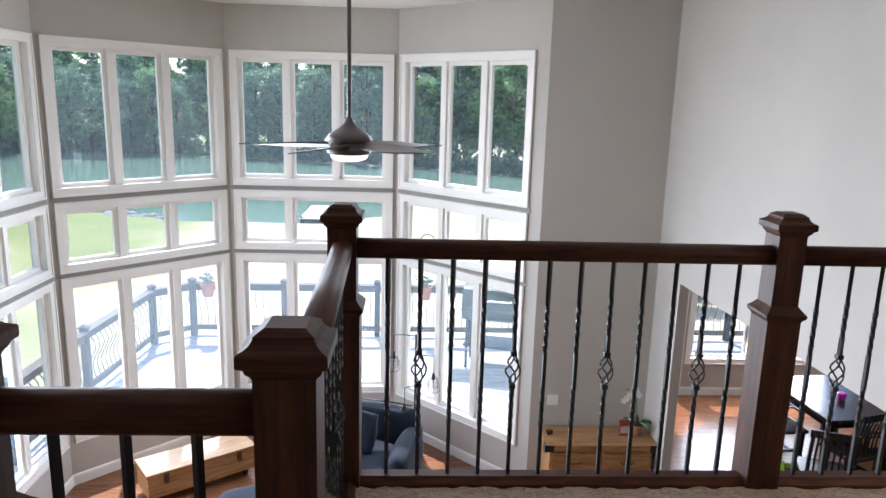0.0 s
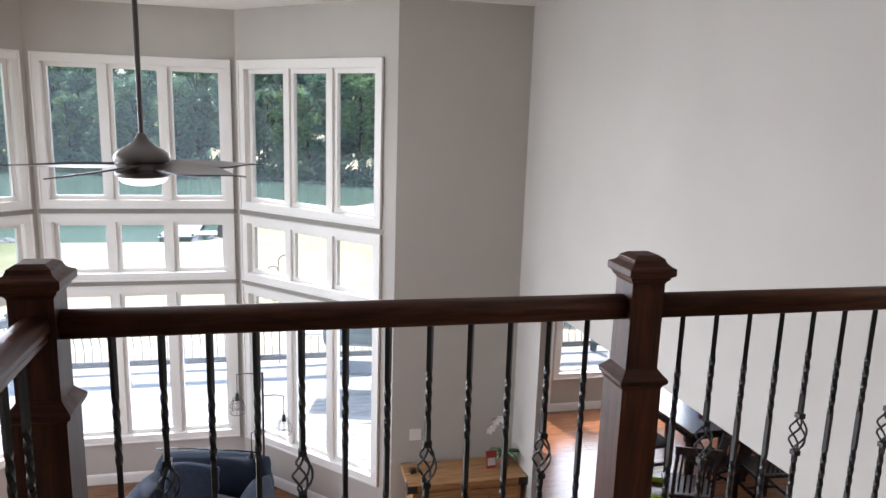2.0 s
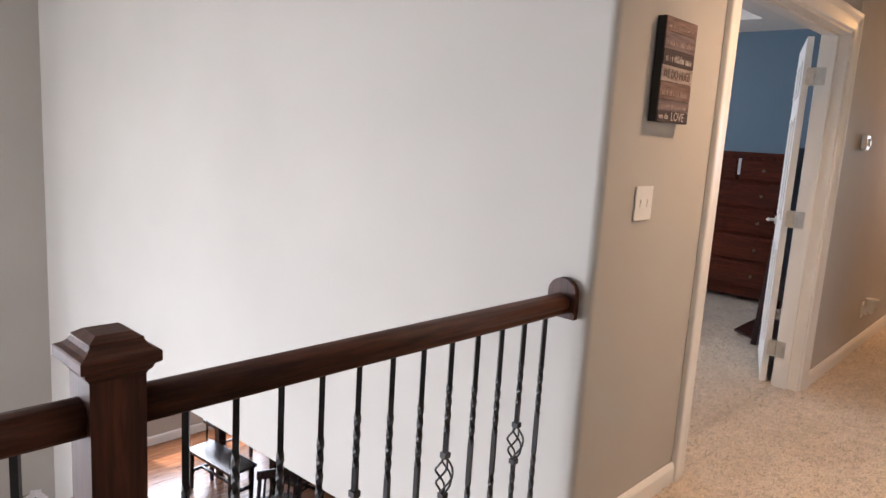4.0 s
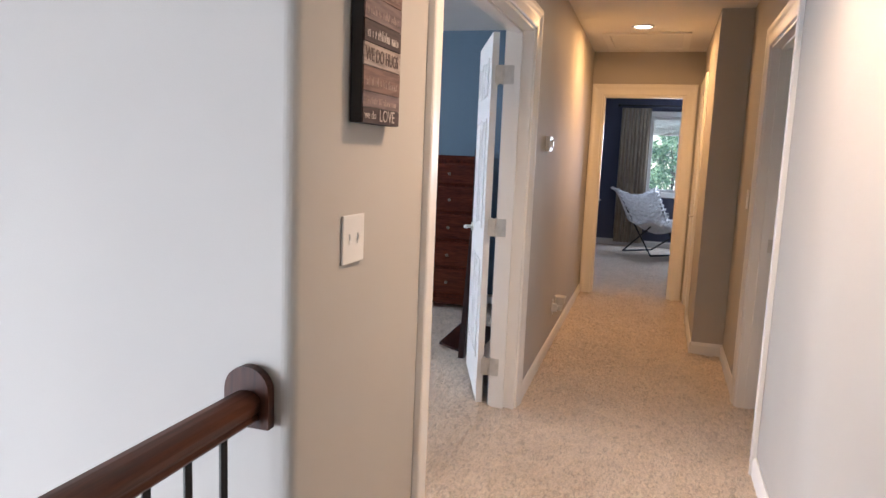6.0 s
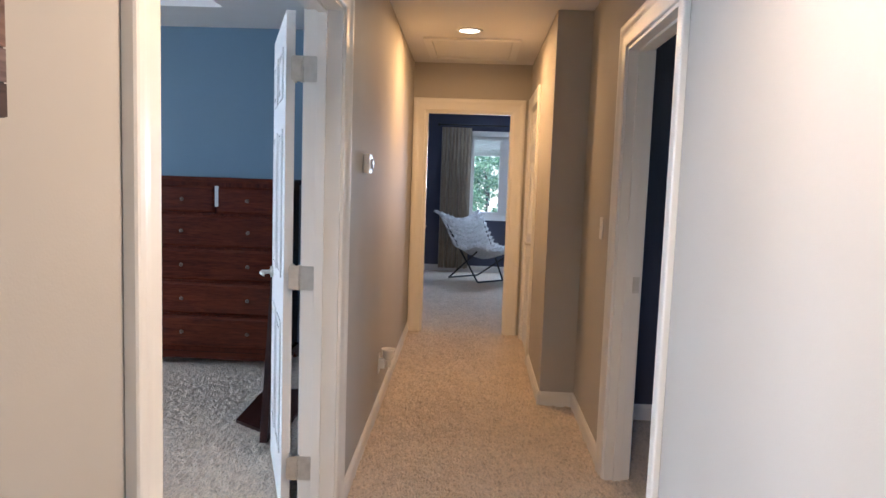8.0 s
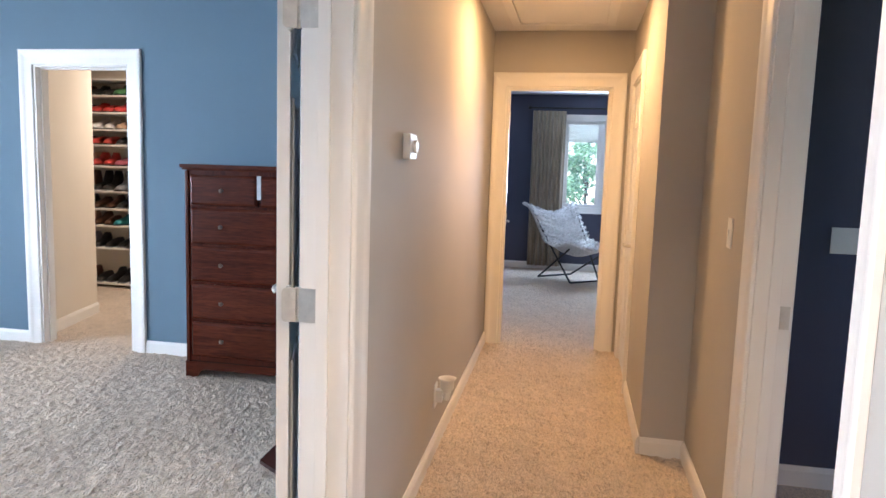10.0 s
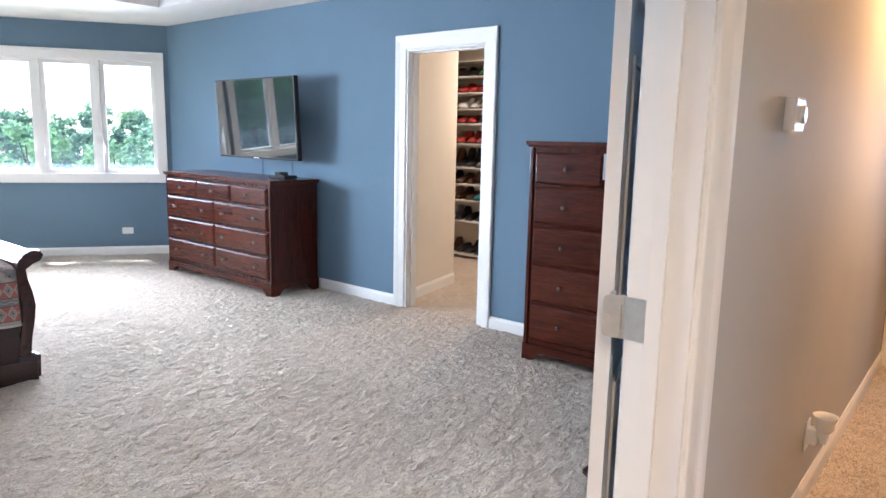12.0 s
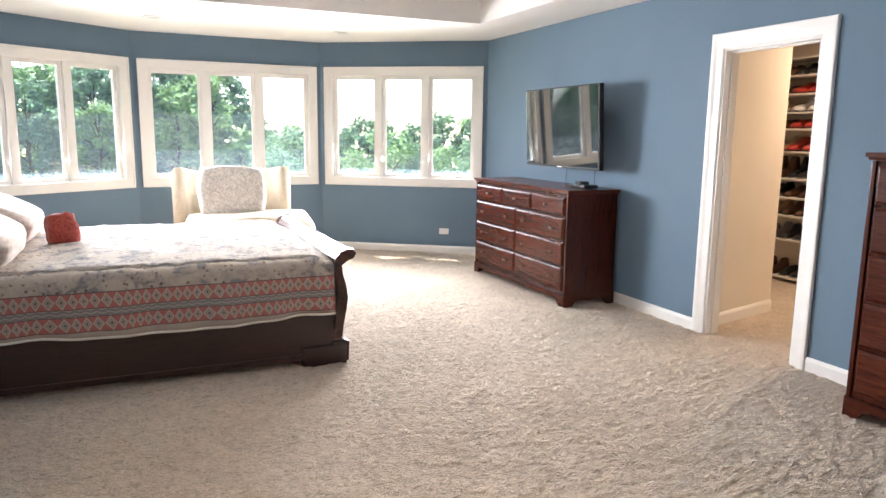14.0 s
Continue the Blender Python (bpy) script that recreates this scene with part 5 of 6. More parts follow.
# script lines too small to read
for k, tall in ((1, 0.5), (2, 0.42), (4, 0.55), (5, 0.4), (6, 0.35)):
    bm = B()
    r = random.Random(k)
    x, h = 0.018, zs[k + 1] - zs[k]
    while x < 0.2:
        w = r.uniform(0.0018, 0.0034)
        up = r.choice((0.55, 0.62, 0.62, 0.86)) * tall
        box(bm, x, x + w, -0.0366, -0.0362, zs[k] + h * 0.24, zs[k] + h * (0.24 + up))
        if r.random() < 0.55:
            box(bm, x + w, x + w + 0.0035, -0.0366, -0.0362, zs[k] + h * (0.24 + up * r.choice((0.0, 0.45, 0.8))), zs[k] + h * (0.24 + up * r.choice((0.0, 0.45, 0.8))) + 0.002)
        x += w + (r.uniform(0.0035, 0.006) if r.random() < 0.8 else 0.013)
    part("lettering", bm, INK if k == 4 else FAINT, t)


def words(text, size, x, z, parent, mat, y=-0.0375, narrow=1.0):
    cu = bpy.data.curves.new("words", "FONT")
    cu.body, cu.size, cu.extrude = text, size, 0.0004
    ob = new("lettering", cu)
    dg = bpy.context.evaluated_depsgraph_get()
    me = bpy.data.meshes.new_from_object(ob.evaluated_get(dg))
    bpy.data.objects.remove(ob)
    me.materials.clear()
    me.materials.append(mat)
    o = new("lettering", me)
    o.parent = parent
    o.matrix_basis = pose(x, y, z, 90, 0, 0) @ Matrix.Diagonal((narrow, 1, 1, 1))
    return o


words("we do", 0.026, 0.008, 0.011, t, INK)
words("LOVE", 0.040, 0.093, 0.007, t, INK)
words("WE DO HUGS", 0.043, 0.008, zs[3] + 0.011, t, DARKINK, narrow=0.72)

t = thing("thermostat", "white wall thermostat in the hall", "thermostat", along(*HN) @ pose(0.53, 0, 1.465))
bm = B()
box(bm, -0.055, 0.055, -0.03, -0.001, -0.045, 0.045, 0.006)
part("body", bm, PLASTIC, t)
bm = B()
lathe(bm, [(0.024, 0), (0.024, 0.008), (0.02, 0.010)], 24)
part("dial", bm, PLASTIC, t, m=pose(0.018, -0.03, 0.0, 90, 0, 0))
t = thing("night_light", "white plug with a small cup shaped night light", "night light", along(*HN) @ pose(1.30, 0, 0.29))
bm = B()
box(bm, -0.035, 0.035, -0.007, -0.001, -0.058, 0.058, 0.002)
part("plate", bm, PLASTIC, t)
bm = B()
box(bm, -0.022, 0.022, -0.04, -0.006, -0.03, 0.03, 0.005)
cyl(bm, (0, -0.06, -0.02), (0, -0.06, 0.02), 0.012, 0.02, 12)
cyl(bm, (0, -0.035, 0.0), (0, -0.06, 0.0), 0.01, None, 8)
part("plug", bm, PLASTIC, t)
bm = B()
lathe(bm, [(0.018, 0.02), (0.034, 0.04), (0.034, 0.075), (0.044, 0.09), (0.04, 0.09), (0.03, 0.074), (0.03, 0.042), (0.012, 0.025)], 24, (0, -0.06, 0))
part("cup", bm, PLASTIC, t, smooth=True)


def downlight(x, y, z, lit, label):
    t = thing("downlight", label, "downlight", pose(x, y, z), "recessed lights")
    bm = B()
    lathe(bm, [(0.092, -0.001), (0.09, -0.008), (0.072, -0.01), (0.066, -0.003), (0.066, -0.001)], 32)
    part("trim_ring", bm, PLASTIC, t, smooth=True)
    bm = B()
    lathe(bm, [(0.066, -0.0035), (0.02, -0.005), (0.004, -0.0055)], 24)
    part("lens", bm, lit, t, "glowing warm lens" if lit is LIT else "")


LIT = glow("warm_lamp_lens", (1.0, 0.86, 0.66), 9.0)
UNLIT = plain("grey_lamp_lens", (0.35, 0.34, 0.33), 0.3)
downlight(7.98, 2.377, HALLTOP, LIT, "glowing recessed hall ceiling light")
downlight(4.76, 9.63, BEDTOP, UNLIT, "unlit recessed bedroom ceiling light")
downlight(6.63, 9.75, BEDTOP, UNLIT, "unlit recessed bedroom ceiling light")
t = thing("attic_hatch", "white painted attic hatch in the hall ceiling", "hatch", pose(8.66, 2.362, HALLTOP))
bm = B()
for a in ((-0.42, 0.42, -0.36, -0.3), (-0.42, 0.42, 0.3, 0.36), (-0.42, -0.36, -0.3, 0.3), (0.36, 0.42, -0.3, 0.3)):
    box(bm, *a, -0.018, -0.001, 0.003)
part("frame", bm, TRIM, t)
bm = B()
box(bm, -0.355, 0.355, -0.295, 0.295, -0.008, -0.001)
part("panel", bm, CEIL, t)
# hinge leaves let into the bedroom jamb
def hinge_leaf(bm, x0, x1, y0, y1, z, m=None):
    """A thin plate with its two outer corners rounded, and three screw heads."""
    r, h = 0.012, 0.048
    s = 1 if y1 > y0 else -1
    out = [(y0, z - h)] + [(y1 - s * r + s * r * math.sin(a), z - h + r - r * math.cos(a)) for a in np.linspace(0, math.pi / 2, 6)] + [(y1 - s * r + s * r * math.cos(a), z + h - r + r * math.sin(a)) for a in np.linspace(0, math.pi / 2, 6)] + [(y0, z + h)]
    n0 = len(bm.verts)
    prism(bm, out, "x", x0, x1)
    for dz, f in ((-0.03, 0.4), (0.0, 0.72), (0.03, 0.4)):
        y = y0 + (y1 - y0) * f
        cyl(bm, (x0, y, z + dz), (x0 - 0.0008, y, z + dz), 0.0042, 0.0036, 10)
    if m is not None:
        bm.verts.ensure_lookup_table()
        bmesh.ops.transform(bm, matrix=m, verts=bm.verts[n0:])


for z in (0.23, 1.0, 1.80):
    t = thing("door_hinge", "satin nickel butt hinge on the bedroom jamb", "hinge", None, "bedroom door hinges")
    bm = B()
    hinge_leaf(bm, 5.7110, 5.7150, 2.953, 2.898, z)
    part("jamb_leaf", bm, NICKEL, t)
    bm = B()
    hinge_leaf(bm, 5.7110, 5.7150, 2.966, 3.004, z, Matrix.Translation((5.7225, 2.96, 0)) @ pose(0, 0, 0, 0, 0, 16) @ Matrix.Translation((-5.7225, -2.96, 0)))
    part("door_leaf", bm, NICKEL, t)
    for k in range(5):
        bm = B()
        cyl(bm, (5.7205, 2.9595, z - 0.05 + 0.02 * k + 0.0006), (5.7205, 2.9595, z - 0.03 + 0.02 * k - 0.0006), 0.0085, None, 12)
        part("knuckle", bm, NICKEL, t)
bm = B()
box(bm, 6.271, 6.2745, 1.517, 1.547, 0.91, 0.985, 0.001)
solo("strike_plate", bm, NICKEL, "satin nickel strike plate in the side room jamb", "strike plate")

# ---- far bedroom ----
bm = B()
n, rows = 48, []
for k in range(n + 1):
    y = 2.40 + 0.45 * k / n
    x = 13.70 + 0.035 * math.sin(k * 1.05) + 0.01 * math.sin(k * 2.7)
    rows.append([bm.verts.new((x + 0.02 * (1 - z / 2.0) * math.sin(k * 0.7), y, z)) for z in (0.06, 0.7, 1.4, 2.21)])
for a, b in zip(rows, rows[1:]):
    for j in range(3):
        bm.faces.new((a[j], b[j], b[j + 1], a[j + 1]))
ct = thing("curtain", "tan full length curtain on a dark rod", "curtain", None)
cp = part("cloth", bm, CURTAIN, ct, smooth=True)
cp.modifiers.new("thick", "SOLIDIFY").thickness = 0.006
bm = B()
cyl(bm, (13.7, 0.6, 2.25), (13.7, 2.9, 2.25), 0.012, None, 10)
for y in (0.6, 2.9):
    bmesh.ops.create_icosphere(bm, subdivisions=2, radius=0.028, matrix=Matrix.Translation((13.7, y, 2.25)))
cyl(bm, (13.7, 2.75, 2.25), (13.798, 2.75, 2.25), 0.008, None, 8)
cyl(bm, (13.7, 0.75, 2.25), (13.798, 0.75, 2.25), 0.008, None, 8)
part("curtain_rod", bm, IRON, ct)
t = thing("window_blind", "white pleated blind half lowered in the window", "blind", None)
bm = B()
for k in range(16):
    box(bm, 13.815, 13.838, 1.39, 2.39, 2.08 - 0.018 * k - 0.015, 2.08 - 0.018 * k, 0.002)
part("pleats", bm, PLASTIC, t)


def butterfly_chair(m):
    t = thing("butterfly_chair", "butterfly chair with a white faux fur sling", "chair", m)
    for s in (-1, 1):
        for a, b in (((s * 0.37, -0.38, 0.45), (s * 0.28, 0.30, 0.012)), ((s * 0.37, 0.34, 0.84), (s * 0.24, -0.28, 0.012))):
            bm = B()
            tube(bm, [a, tuple((p + q) / 2 for p, q in zip(a, b)), b], 0.012, 8)
            part("frame_bar", bm, IRON, t)
    for y, w in ((0.30, 0.28), (-0.28, 0.24)):
        bm = B()
        tube(bm, [(-w, y, 0.012), (w, y, 0.012)], 0.012, 8)
        part("floor_bar", bm, IRON, t)
    bm = B()
    N = 20
    g = []

    def level(v, knots):
        for (a, p), (b, q) in zip(knots, knots[1:]):
            if v <= b:
                f = (v - a) / (b - a)
                f = f * f * (3 - 2 * f)
                return p + (q - p) * f
        return knots[-1][1]
    for i in range(N + 1):
        v = i / N
        row = []
        for j in range(N + 1):
            u = 2 * j / N - 1
            w = 0.37 + 0.07 * (2 * v - 1) ** 2
            y = -0.46 + 0.90 * v + 0.05 * abs(u) * (1 if v > 0.5 else -1)
            zc = level(v, ((0.0, 0.43), (0.4, 0.33), (1.0, 0.84)))
            ze = level(v, ((0.0, 0.54), (0.45, 0.47), (1.0, 0.97)))
            z = zc + (ze - zc) * abs(u) ** 1.7 + 0.02 * noise.noise((u * 3, v * 3, 1))
            row.append(bm.verts.new((u * w, y, z)))
        g.append(row)
    for i in range(N):
        for j in range(N):
            bm.faces.new((g[i][j], g[i][j + 1], g[i + 1][j + 1], g[i + 1][j]))
    rr = random.Random(7)
    for i in range(N):
        for j in range(N):
            c = (g[i][j].co + g[i + 1][j + 1].co) / 2
            for q in range(12):
                p = c + Vector((rr.uniform(-0.025, 0.025), rr.uniform(-0.025, 0.025), 0.0))
                d = Vector((rr.uniform(-0.02, 0.02), rr.uniform(-0.03, 0.0), rr.uniform(0.008, 0.022)))
                o = Vector((rr.uniform(-1, 1), rr.uniform(-1, 1), 0)) * 0.005
                bm.faces.new([bm.verts.new(p - o), bm.verts.new(p + o), bm.verts.new(p + d)])
    sl = part("sling", bm, FUR, t, "shaggy white faux fur sling")
    sl.modifiers.new("thick", "SOLIDIFY").thickness = 0.02
    return t


butterfly_chair(pose(12.95, 2.24, 0, 0, 0, -48))


# ---- bedroom furniture ----
def knob(bm, x, y, z):
    """A small round knob that stands out towards -x."""
    cyl(bm, (x, y, z), (x - 0.014, y, z), 0.006, None, 8)
    bmesh.ops.create_icosphere(bm, subdivisions=2, radius=0.014, matrix=Matrix.Translation((x - 0.02, y, z)) @ Matrix.Diagonal((0.7, 1, 1, 1)))


def chest(name, label, x, y0, y1, depth, height, rows, cols, knobs):
    """A chest of drawers that faces -x: plinth with bracket feet, side panels, top and drawers with raised fronts."""
    t = thing(name, label, "dresser", pose(x, y0, 0))
    W = y1 - y0
    bm = B()
    box(bm, 0.012, depth, 0.012, W - 0.012, 0.10, height - 0.035, 0.002)
    part("carcass", bm, CHERRY_Z, t)
    bm = B()
    prism(bm, [(-0.02, height - 0.022), (-0.02, height), (depth, height), (depth, height - 0.022)], "y", -0.022, W + 0.022)
    prism(bm, [(-0.006, height - 0.036), (-0.012, height - 0.0225), (depth, height - 0.0225), (depth, height - 0.036)], "y", -0.012, W + 0.012)
    part("top", bm, CHERRY_Y, t)
    bm = B()
    foot = [(0, 0.0), (0.075, 0.0), (0.085, 0.02), (0.11, 0.05), (0.14, 0.06), (W - 0.14, 0.06), (W - 0.11, 0.05), (W - 0.085, 0.02), (W - 0.075, 0.0), (W, 0.0), (W, 0.11), (0, 0.11)]
    prism(bm, foot, "x", -0.012, 0.014)
    side = [(0, 0.0), (0.075, 0.0), (0.085, 0.02), (0.11, 0.05), (0.14, 0.06), (depth - 0.14, 0.06), (depth - 0.11, 0.05), (depth - 0.085, 0.02), (depth - 0.075, 0.0), (depth, 0.0), (depth, 0.11), (0, 0.11)]
    prism(bm, side, "y", -0.004, 0.02)
    prism(bm, side, "y", W - 0.02, W + 0.004)
    part("plinth", bm, CHERRY_Y, t)
    z1 = height - 0.055
    total = sum(rows)
    zs = [z1]
    for r in rows:
        zs.append(zs[-1] - r / total * (z1 - 0.135))
    for r in range(len(rows)):
        c = cols[r]
        w = (W - 0.07) / c
        for k in range(c):
            a, b = 0.035 + k * w + 0.006, 0.035 + (k + 1) * w - 0.006
            lo, hi = zs[r + 1] + 0.008, zs[r] - 0.008
            bm = B()
            vs = []
            for xx, inset in ((0.012, 0.0), (-0.004, 0.0), (-0.008, 0.003), (-0.018, 0.016), (-0.0185, 0.018)):
                vs.append([bm.verts.new((xx, yy, zz)) for yy, zz in ((a + inset, lo + inset), (b - inset, lo + inset), (b - inset, hi - inset), (a + inset, hi - inset))])
            for p, q in zip(vs, vs[1:]):
                for e in range(4):
                    bm.faces.new((p[e], p[(e + 1) % 4], q[(e + 1) % 4], q[e]))
            bm.faces.new(vs[-1]), bm.faces.new(vs[0][::-1])
            d = part("drawer", bm, CHERRY_Y, t)
            for f in knobs[r]:
                bm = B()
                knob(bm, -0.018, a + (b - a) * f, (lo + hi) / 2)
                part("knob", bm, BRONZE, d, smooth=True)
    for yy in (0.0, W - 0.03):
        bm = B()
        box(bm, -0.004, 0.012, yy + 0.003, yy + 0.027, 0.11, height - 0.04, 0.004)
        part("stile", bm, CHERRY_Z, t)
    return t


chest("dresser", "wide dark cherry dresser with nine drawers against the blue wall", 7.757, 7.06, 8.74, 0.50, 0.985, (0.8, 1, 1, 1), (3, 2, 2, 2), ((0.5,), (0.2, 0.8), (0.2, 0.8), (0.2, 0.8)))
chest("tall_chest", "tall dark cherry chest of drawers by the closet door", 7.88, 3.62, 4.62, 0.40, 1.365, (0.85, 1, 1, 1, 1), (2, 1, 1, 1, 1), ((0.5,), (0.24, 0.76), (0.24, 0.76), (0.24, 0.76), (0.24, 0.76)))
bm = B()
box(bm, 7.862, 7.868, 4.10, 4.125, 1.16, 1.305, 0.001)
solo("paper_tag", bm, plain("grey_ribbon", (0.45, 0.46, 0.48), 0.6), "narrow grey paper tag hanging on the tall chest", "tag")
t = thing("cable_box", "small black cable box on the dresser", "electronics", pose(8.05, 7.28, 0.985))
bm = B()
box(bm, -0.07, 0.07, -0.11, 0.11, 0.004, 0.03, 0.004)
part("case", bm, BLACKPL, t)
bm = B()
box(bm, -0.045, 0.045, -0.02, 0.06, 0.031, 0.055, 0.006)
part("receiver", bm, BLACKPL, t)
t = thing("television", "black flat television tilted out from the blue wall", "television", pose(8.03, 7.655, 1.495, 0, 0, 0) @ pose(0, 0, 0, 0, -3, -2))
bm = B()
box(bm, 0.0, 0.045, -0.62, 0.62, -0.355, 0.355, 0.01)
part("housing", bm, BEZEL, t)
bm = B()
box(bm, -0.002, 0.001, -0.605, 0.605, -0.335, 0.343)
part("screen", bm, TVGLASS, t, "dark glossy screen")
bm = B()
box(bm, -0.003, 0.0, -0.04, 0.04, -0.35, -0.342)
part("badge", bm, NICKEL, t)
bm = B()
box(bm, 0.04, 0.25, -0.06, 0.06, -0.08, 0.08)
box(bm, 0.235, 0.255, -0.2, 0.2, -0.12, 0.12)
part("wall_bracket", bm, BLACKPL, t)
bm = B()
tube(bm, [(8.285, 7.9, 1.14), (8.283, 7.9, 0.99)], 0.004, 6)
tube(bm, [(8.285, 7.45, 1.14), (8.283, 7.45, 0.99)], 0.004, 6)
solo("tv_cables", bm, BLUE, "thin cables running down the wall behind the dresser", "cable")
bwm = along(BW[2][0], BW[2][1])
plate("wall_outlet", "white wall outlet low on the blue bay wall", "outlet", bwm @ pose(1.53, 0, 0.27), 0.115, 0.07, 0, None, True)


def quilt_material():
    """Cream quilt with small sprigs on top and red and grey diamond borders down the sides."""
    m, n, l, b = shader("patterned_quilt", 0.85, 0, 0.15)
    tc = n.new("ShaderNodeTexCoord")
    sep = n.new("ShaderNodeSeparateXYZ")
    l.new(tc.outputs["Object"], sep.inputs[0])

    def op(kind, a, c=None):
        k = n.new("ShaderNodeMath")
        k.operation = kind
        for s, v in zip(k.inputs, (a, c)):
            if v is None:
                continue
            if isinstance(v, bpy.types.NodeSocket):
                l.new(v, s)
            else:
                s.default_value = v
        return k.outputs[0]

    z, x, y = sep.outputs[2], sep.outputs[0], sep.outputs[1]
    run = op("ADD", x, y)
    tri = op("ABSOLUTE", op("SUBTRACT", op("FRACT", op("MULTIPLY", run, 19.0)), 0.5))
    RED, PALE, GREY, INKED = (0.38, 0.135, 0.115), (0.42, 0.35, 0.29), (0.30, 0.245, 0.205), (0.11, 0.085, 0.085)

    def diamonds(zc, h):
        w = op("ABSOLUTE", op("DIVIDE", op("SUBTRACT", z, zc), h))
        d = op("MULTIPLY", op("ADD", op("MULTIPLY", tri, 2.0), w), 0.5)
        return ramp(n, l, d, [(0.0, INKED), (0.10, INKED), (0.14, PALE), (0.19, GREY), (0.33, GREY), (0.37, PALE), (0.47, PALE), (0.52, RED), (0.85, RED)])
    v = n.new("ShaderNodeTexVoronoi")
    v.inputs["Scale"].default_value = 26
    l.new(tc.outputs["Object"], v.inputs["Vector"])
    sprig = ramp(n, l, v.outputs["Distance"], [(0.12, (0.22, 0.20, 0.24)), (0.2, (0.62, 0.48, 0.42)), (0.27, (1, 1, 1))])
    patch = ramp(n, l, noise_tex(n, l, tc.outputs["Object"], 9, 5, 0.65, 0.8), [(0.40, (0.20, 0.195, 0.20)), (0.46, (0.36, 0.305, 0.26)), (0.56, (0.44, 0.375, 0.31))])
    top = blend(n, l, patch, sprig, 0.8, "MULTIPLY")
    wave = op("ADD", op("MULTIPLY", tri, 0.9), op("MULTIPLY", z, 48.0))
    stripe = ramp(n, l, op("FRACT", wave), [(0.2, (0.20, 0.185, 0.175)), (0.5, (0.36, 0.33, 0.30)), (0.8, (0.22, 0.20, 0.19))])
    c = top
    for lo, hi, col in ((0.488, 0.572, diamonds(0.530, 0.042)), (0.446, 0.488, stripe), (0.366, 0.446, diamonds(0.406, 0.040)), (0.0, 0.366, PALE), (0.570, 0.575, INKED), (0.486, 0.490, INKED), (0.444, 0.448, INKED), (0.363, 0.367, INKED)):
        inside = op("MULTIPLY", op("GREATER_THAN", z, lo), op("LESS_THAN", z, hi))
        c = blend(n, l, c, col, inside)
    l.new(c, b.inputs["Base Color"])
    bump(n, l, b, noise_tex(n, l, tc.outputs["Object"], 28, 3), 0.5, 0.01)
    return m


def bed():
    t = thing("bed", "dark mahogany sleigh bed", "bed", pose(0, 0, 0))
    Y0, Y1 = 6.375, 8.375
    prof = [(5.60, 0.02), (5.70, 0.02), (5.705, 0.14), (5.665, 0.16), (5.672, 0.24), (5.69, 0.34), (5.70, 0.42), (5.69, 0.5), (5.672, 0.57), (5.668, 0.62), (5.70, 0.645), (5.735, 0.66), (5.75, 0.69), (5.735, 0.715), (5.70, 0.72), (5.66, 0.70), (5.632, 0.66), (5.622, 0.6), (5.63, 0.52), (5.642, 0.44), (5.638, 0.36), (5.625, 0.26), (5.61, 0.16)]
    bm = B()
    prism(bm, prof, "y", Y0 + 0.03, Y1 - 0.03)
    part("footboard", bm, MAHOG_Y, t)
    for y in (Y0, Y1 - 0.06):
        bm = B()
        prism(bm, [(5.655 + (x - 5.655) * 1.12, z * 1.012) for x, z in prof], "y", y, y + 0.06)
        part("post", bm, MAHOG_Y, t)
        bm = B()
        box(bm, 5.42, 5.692, y - 0.006, y + 0.066, 0.0, 0.125, 0.006)
        box(bm, 5.60, 5.702, y - 0.010, y + 0.070, 0.125, 0.15, 0.008)
        part("foot_block", bm, MAHOG_X, t)
    head = [(3.50 - (x - 5.60) * 0.9, 0.02 if z < 0.1 else z * 1.75 - 0.1) for x, z in prof]
    bm = B()
    prism(bm, head, "y", Y0, Y1)
    part("headboard", bm, MAHOG_Y, t)
    for y in (Y0 + 0.01, Y1 - 0.04):
        bm = B()
        box(bm, 3.48, 5.62, y, y + 0.03, 0.06, 0.36, 0.006)
        box(bm, 3.48, 5.62, y - 0.008, y + 0.038, 0.05, 0.085, 0.004)
        part("side_rail", bm, MAHOG_X, t)
    bm = B()
    cushion(bm, 3.50, 5.615, Y0 + 0.05, Y1 - 0.05, 0.25, 0.60, 0.004, 6)
    part("mattress", bm, PLASTIC, t, "white mattress", True)


bed()
bm = B()
NX, path = 60, []
for k in range(29):
    s = k / 28
    if s < 0.2:
        f = s / 0.2
        path.append((6.352 + 0.01 * f, 0.335 + 0.33 * f, 0))
    elif s > 0.8:
        f = (s - 0.8) / 0.2
        path.append((8.392 - 0.01 * (1 - f), 0.665 - 0.33 * f, 0))
    else:
        f = (s - 0.2) / 0.6
        path.append((6.367 + 2.02 * f, 0.68 + 0.025 * math.sin(math.pi * f), 1))
g = []
for i in range(NX + 1):
    x = 3.62 + (5.615 - 3.62) * i / NX
    row = []
    for k, (y, z, flat) in enumerate(path):
        dz = 0.012 * noise.noise((x * 5, y * 5, z * 4)) + (0.014 * noise.noise((x * 16, y * 14, 0)) if flat else 0)
        hem = 0.0 if flat else (0.665 - z) / 0.33
        dy = (0.02 * math.sin(x * 9) + 0.012 * math.sin(x * 23)) * hem * (-1 if y < 7 else 1) - (0.012 if y < 7 else -0.012) * hem
        z2 = z + dz - 0.012 * hem * math.sin(x * 2.9 + 0.6)
        if i > NX - 3:
            z2 -= 0.03 * (i - NX + 3) / 3 * flat
        row.append(bm.verts.new((x, y + dy, z2)))
    g.append(row)
quilt = thing("quilt", "cream quilt with red and grey diamond borders on the bed", "quilt")
QUILT = quilt_material()
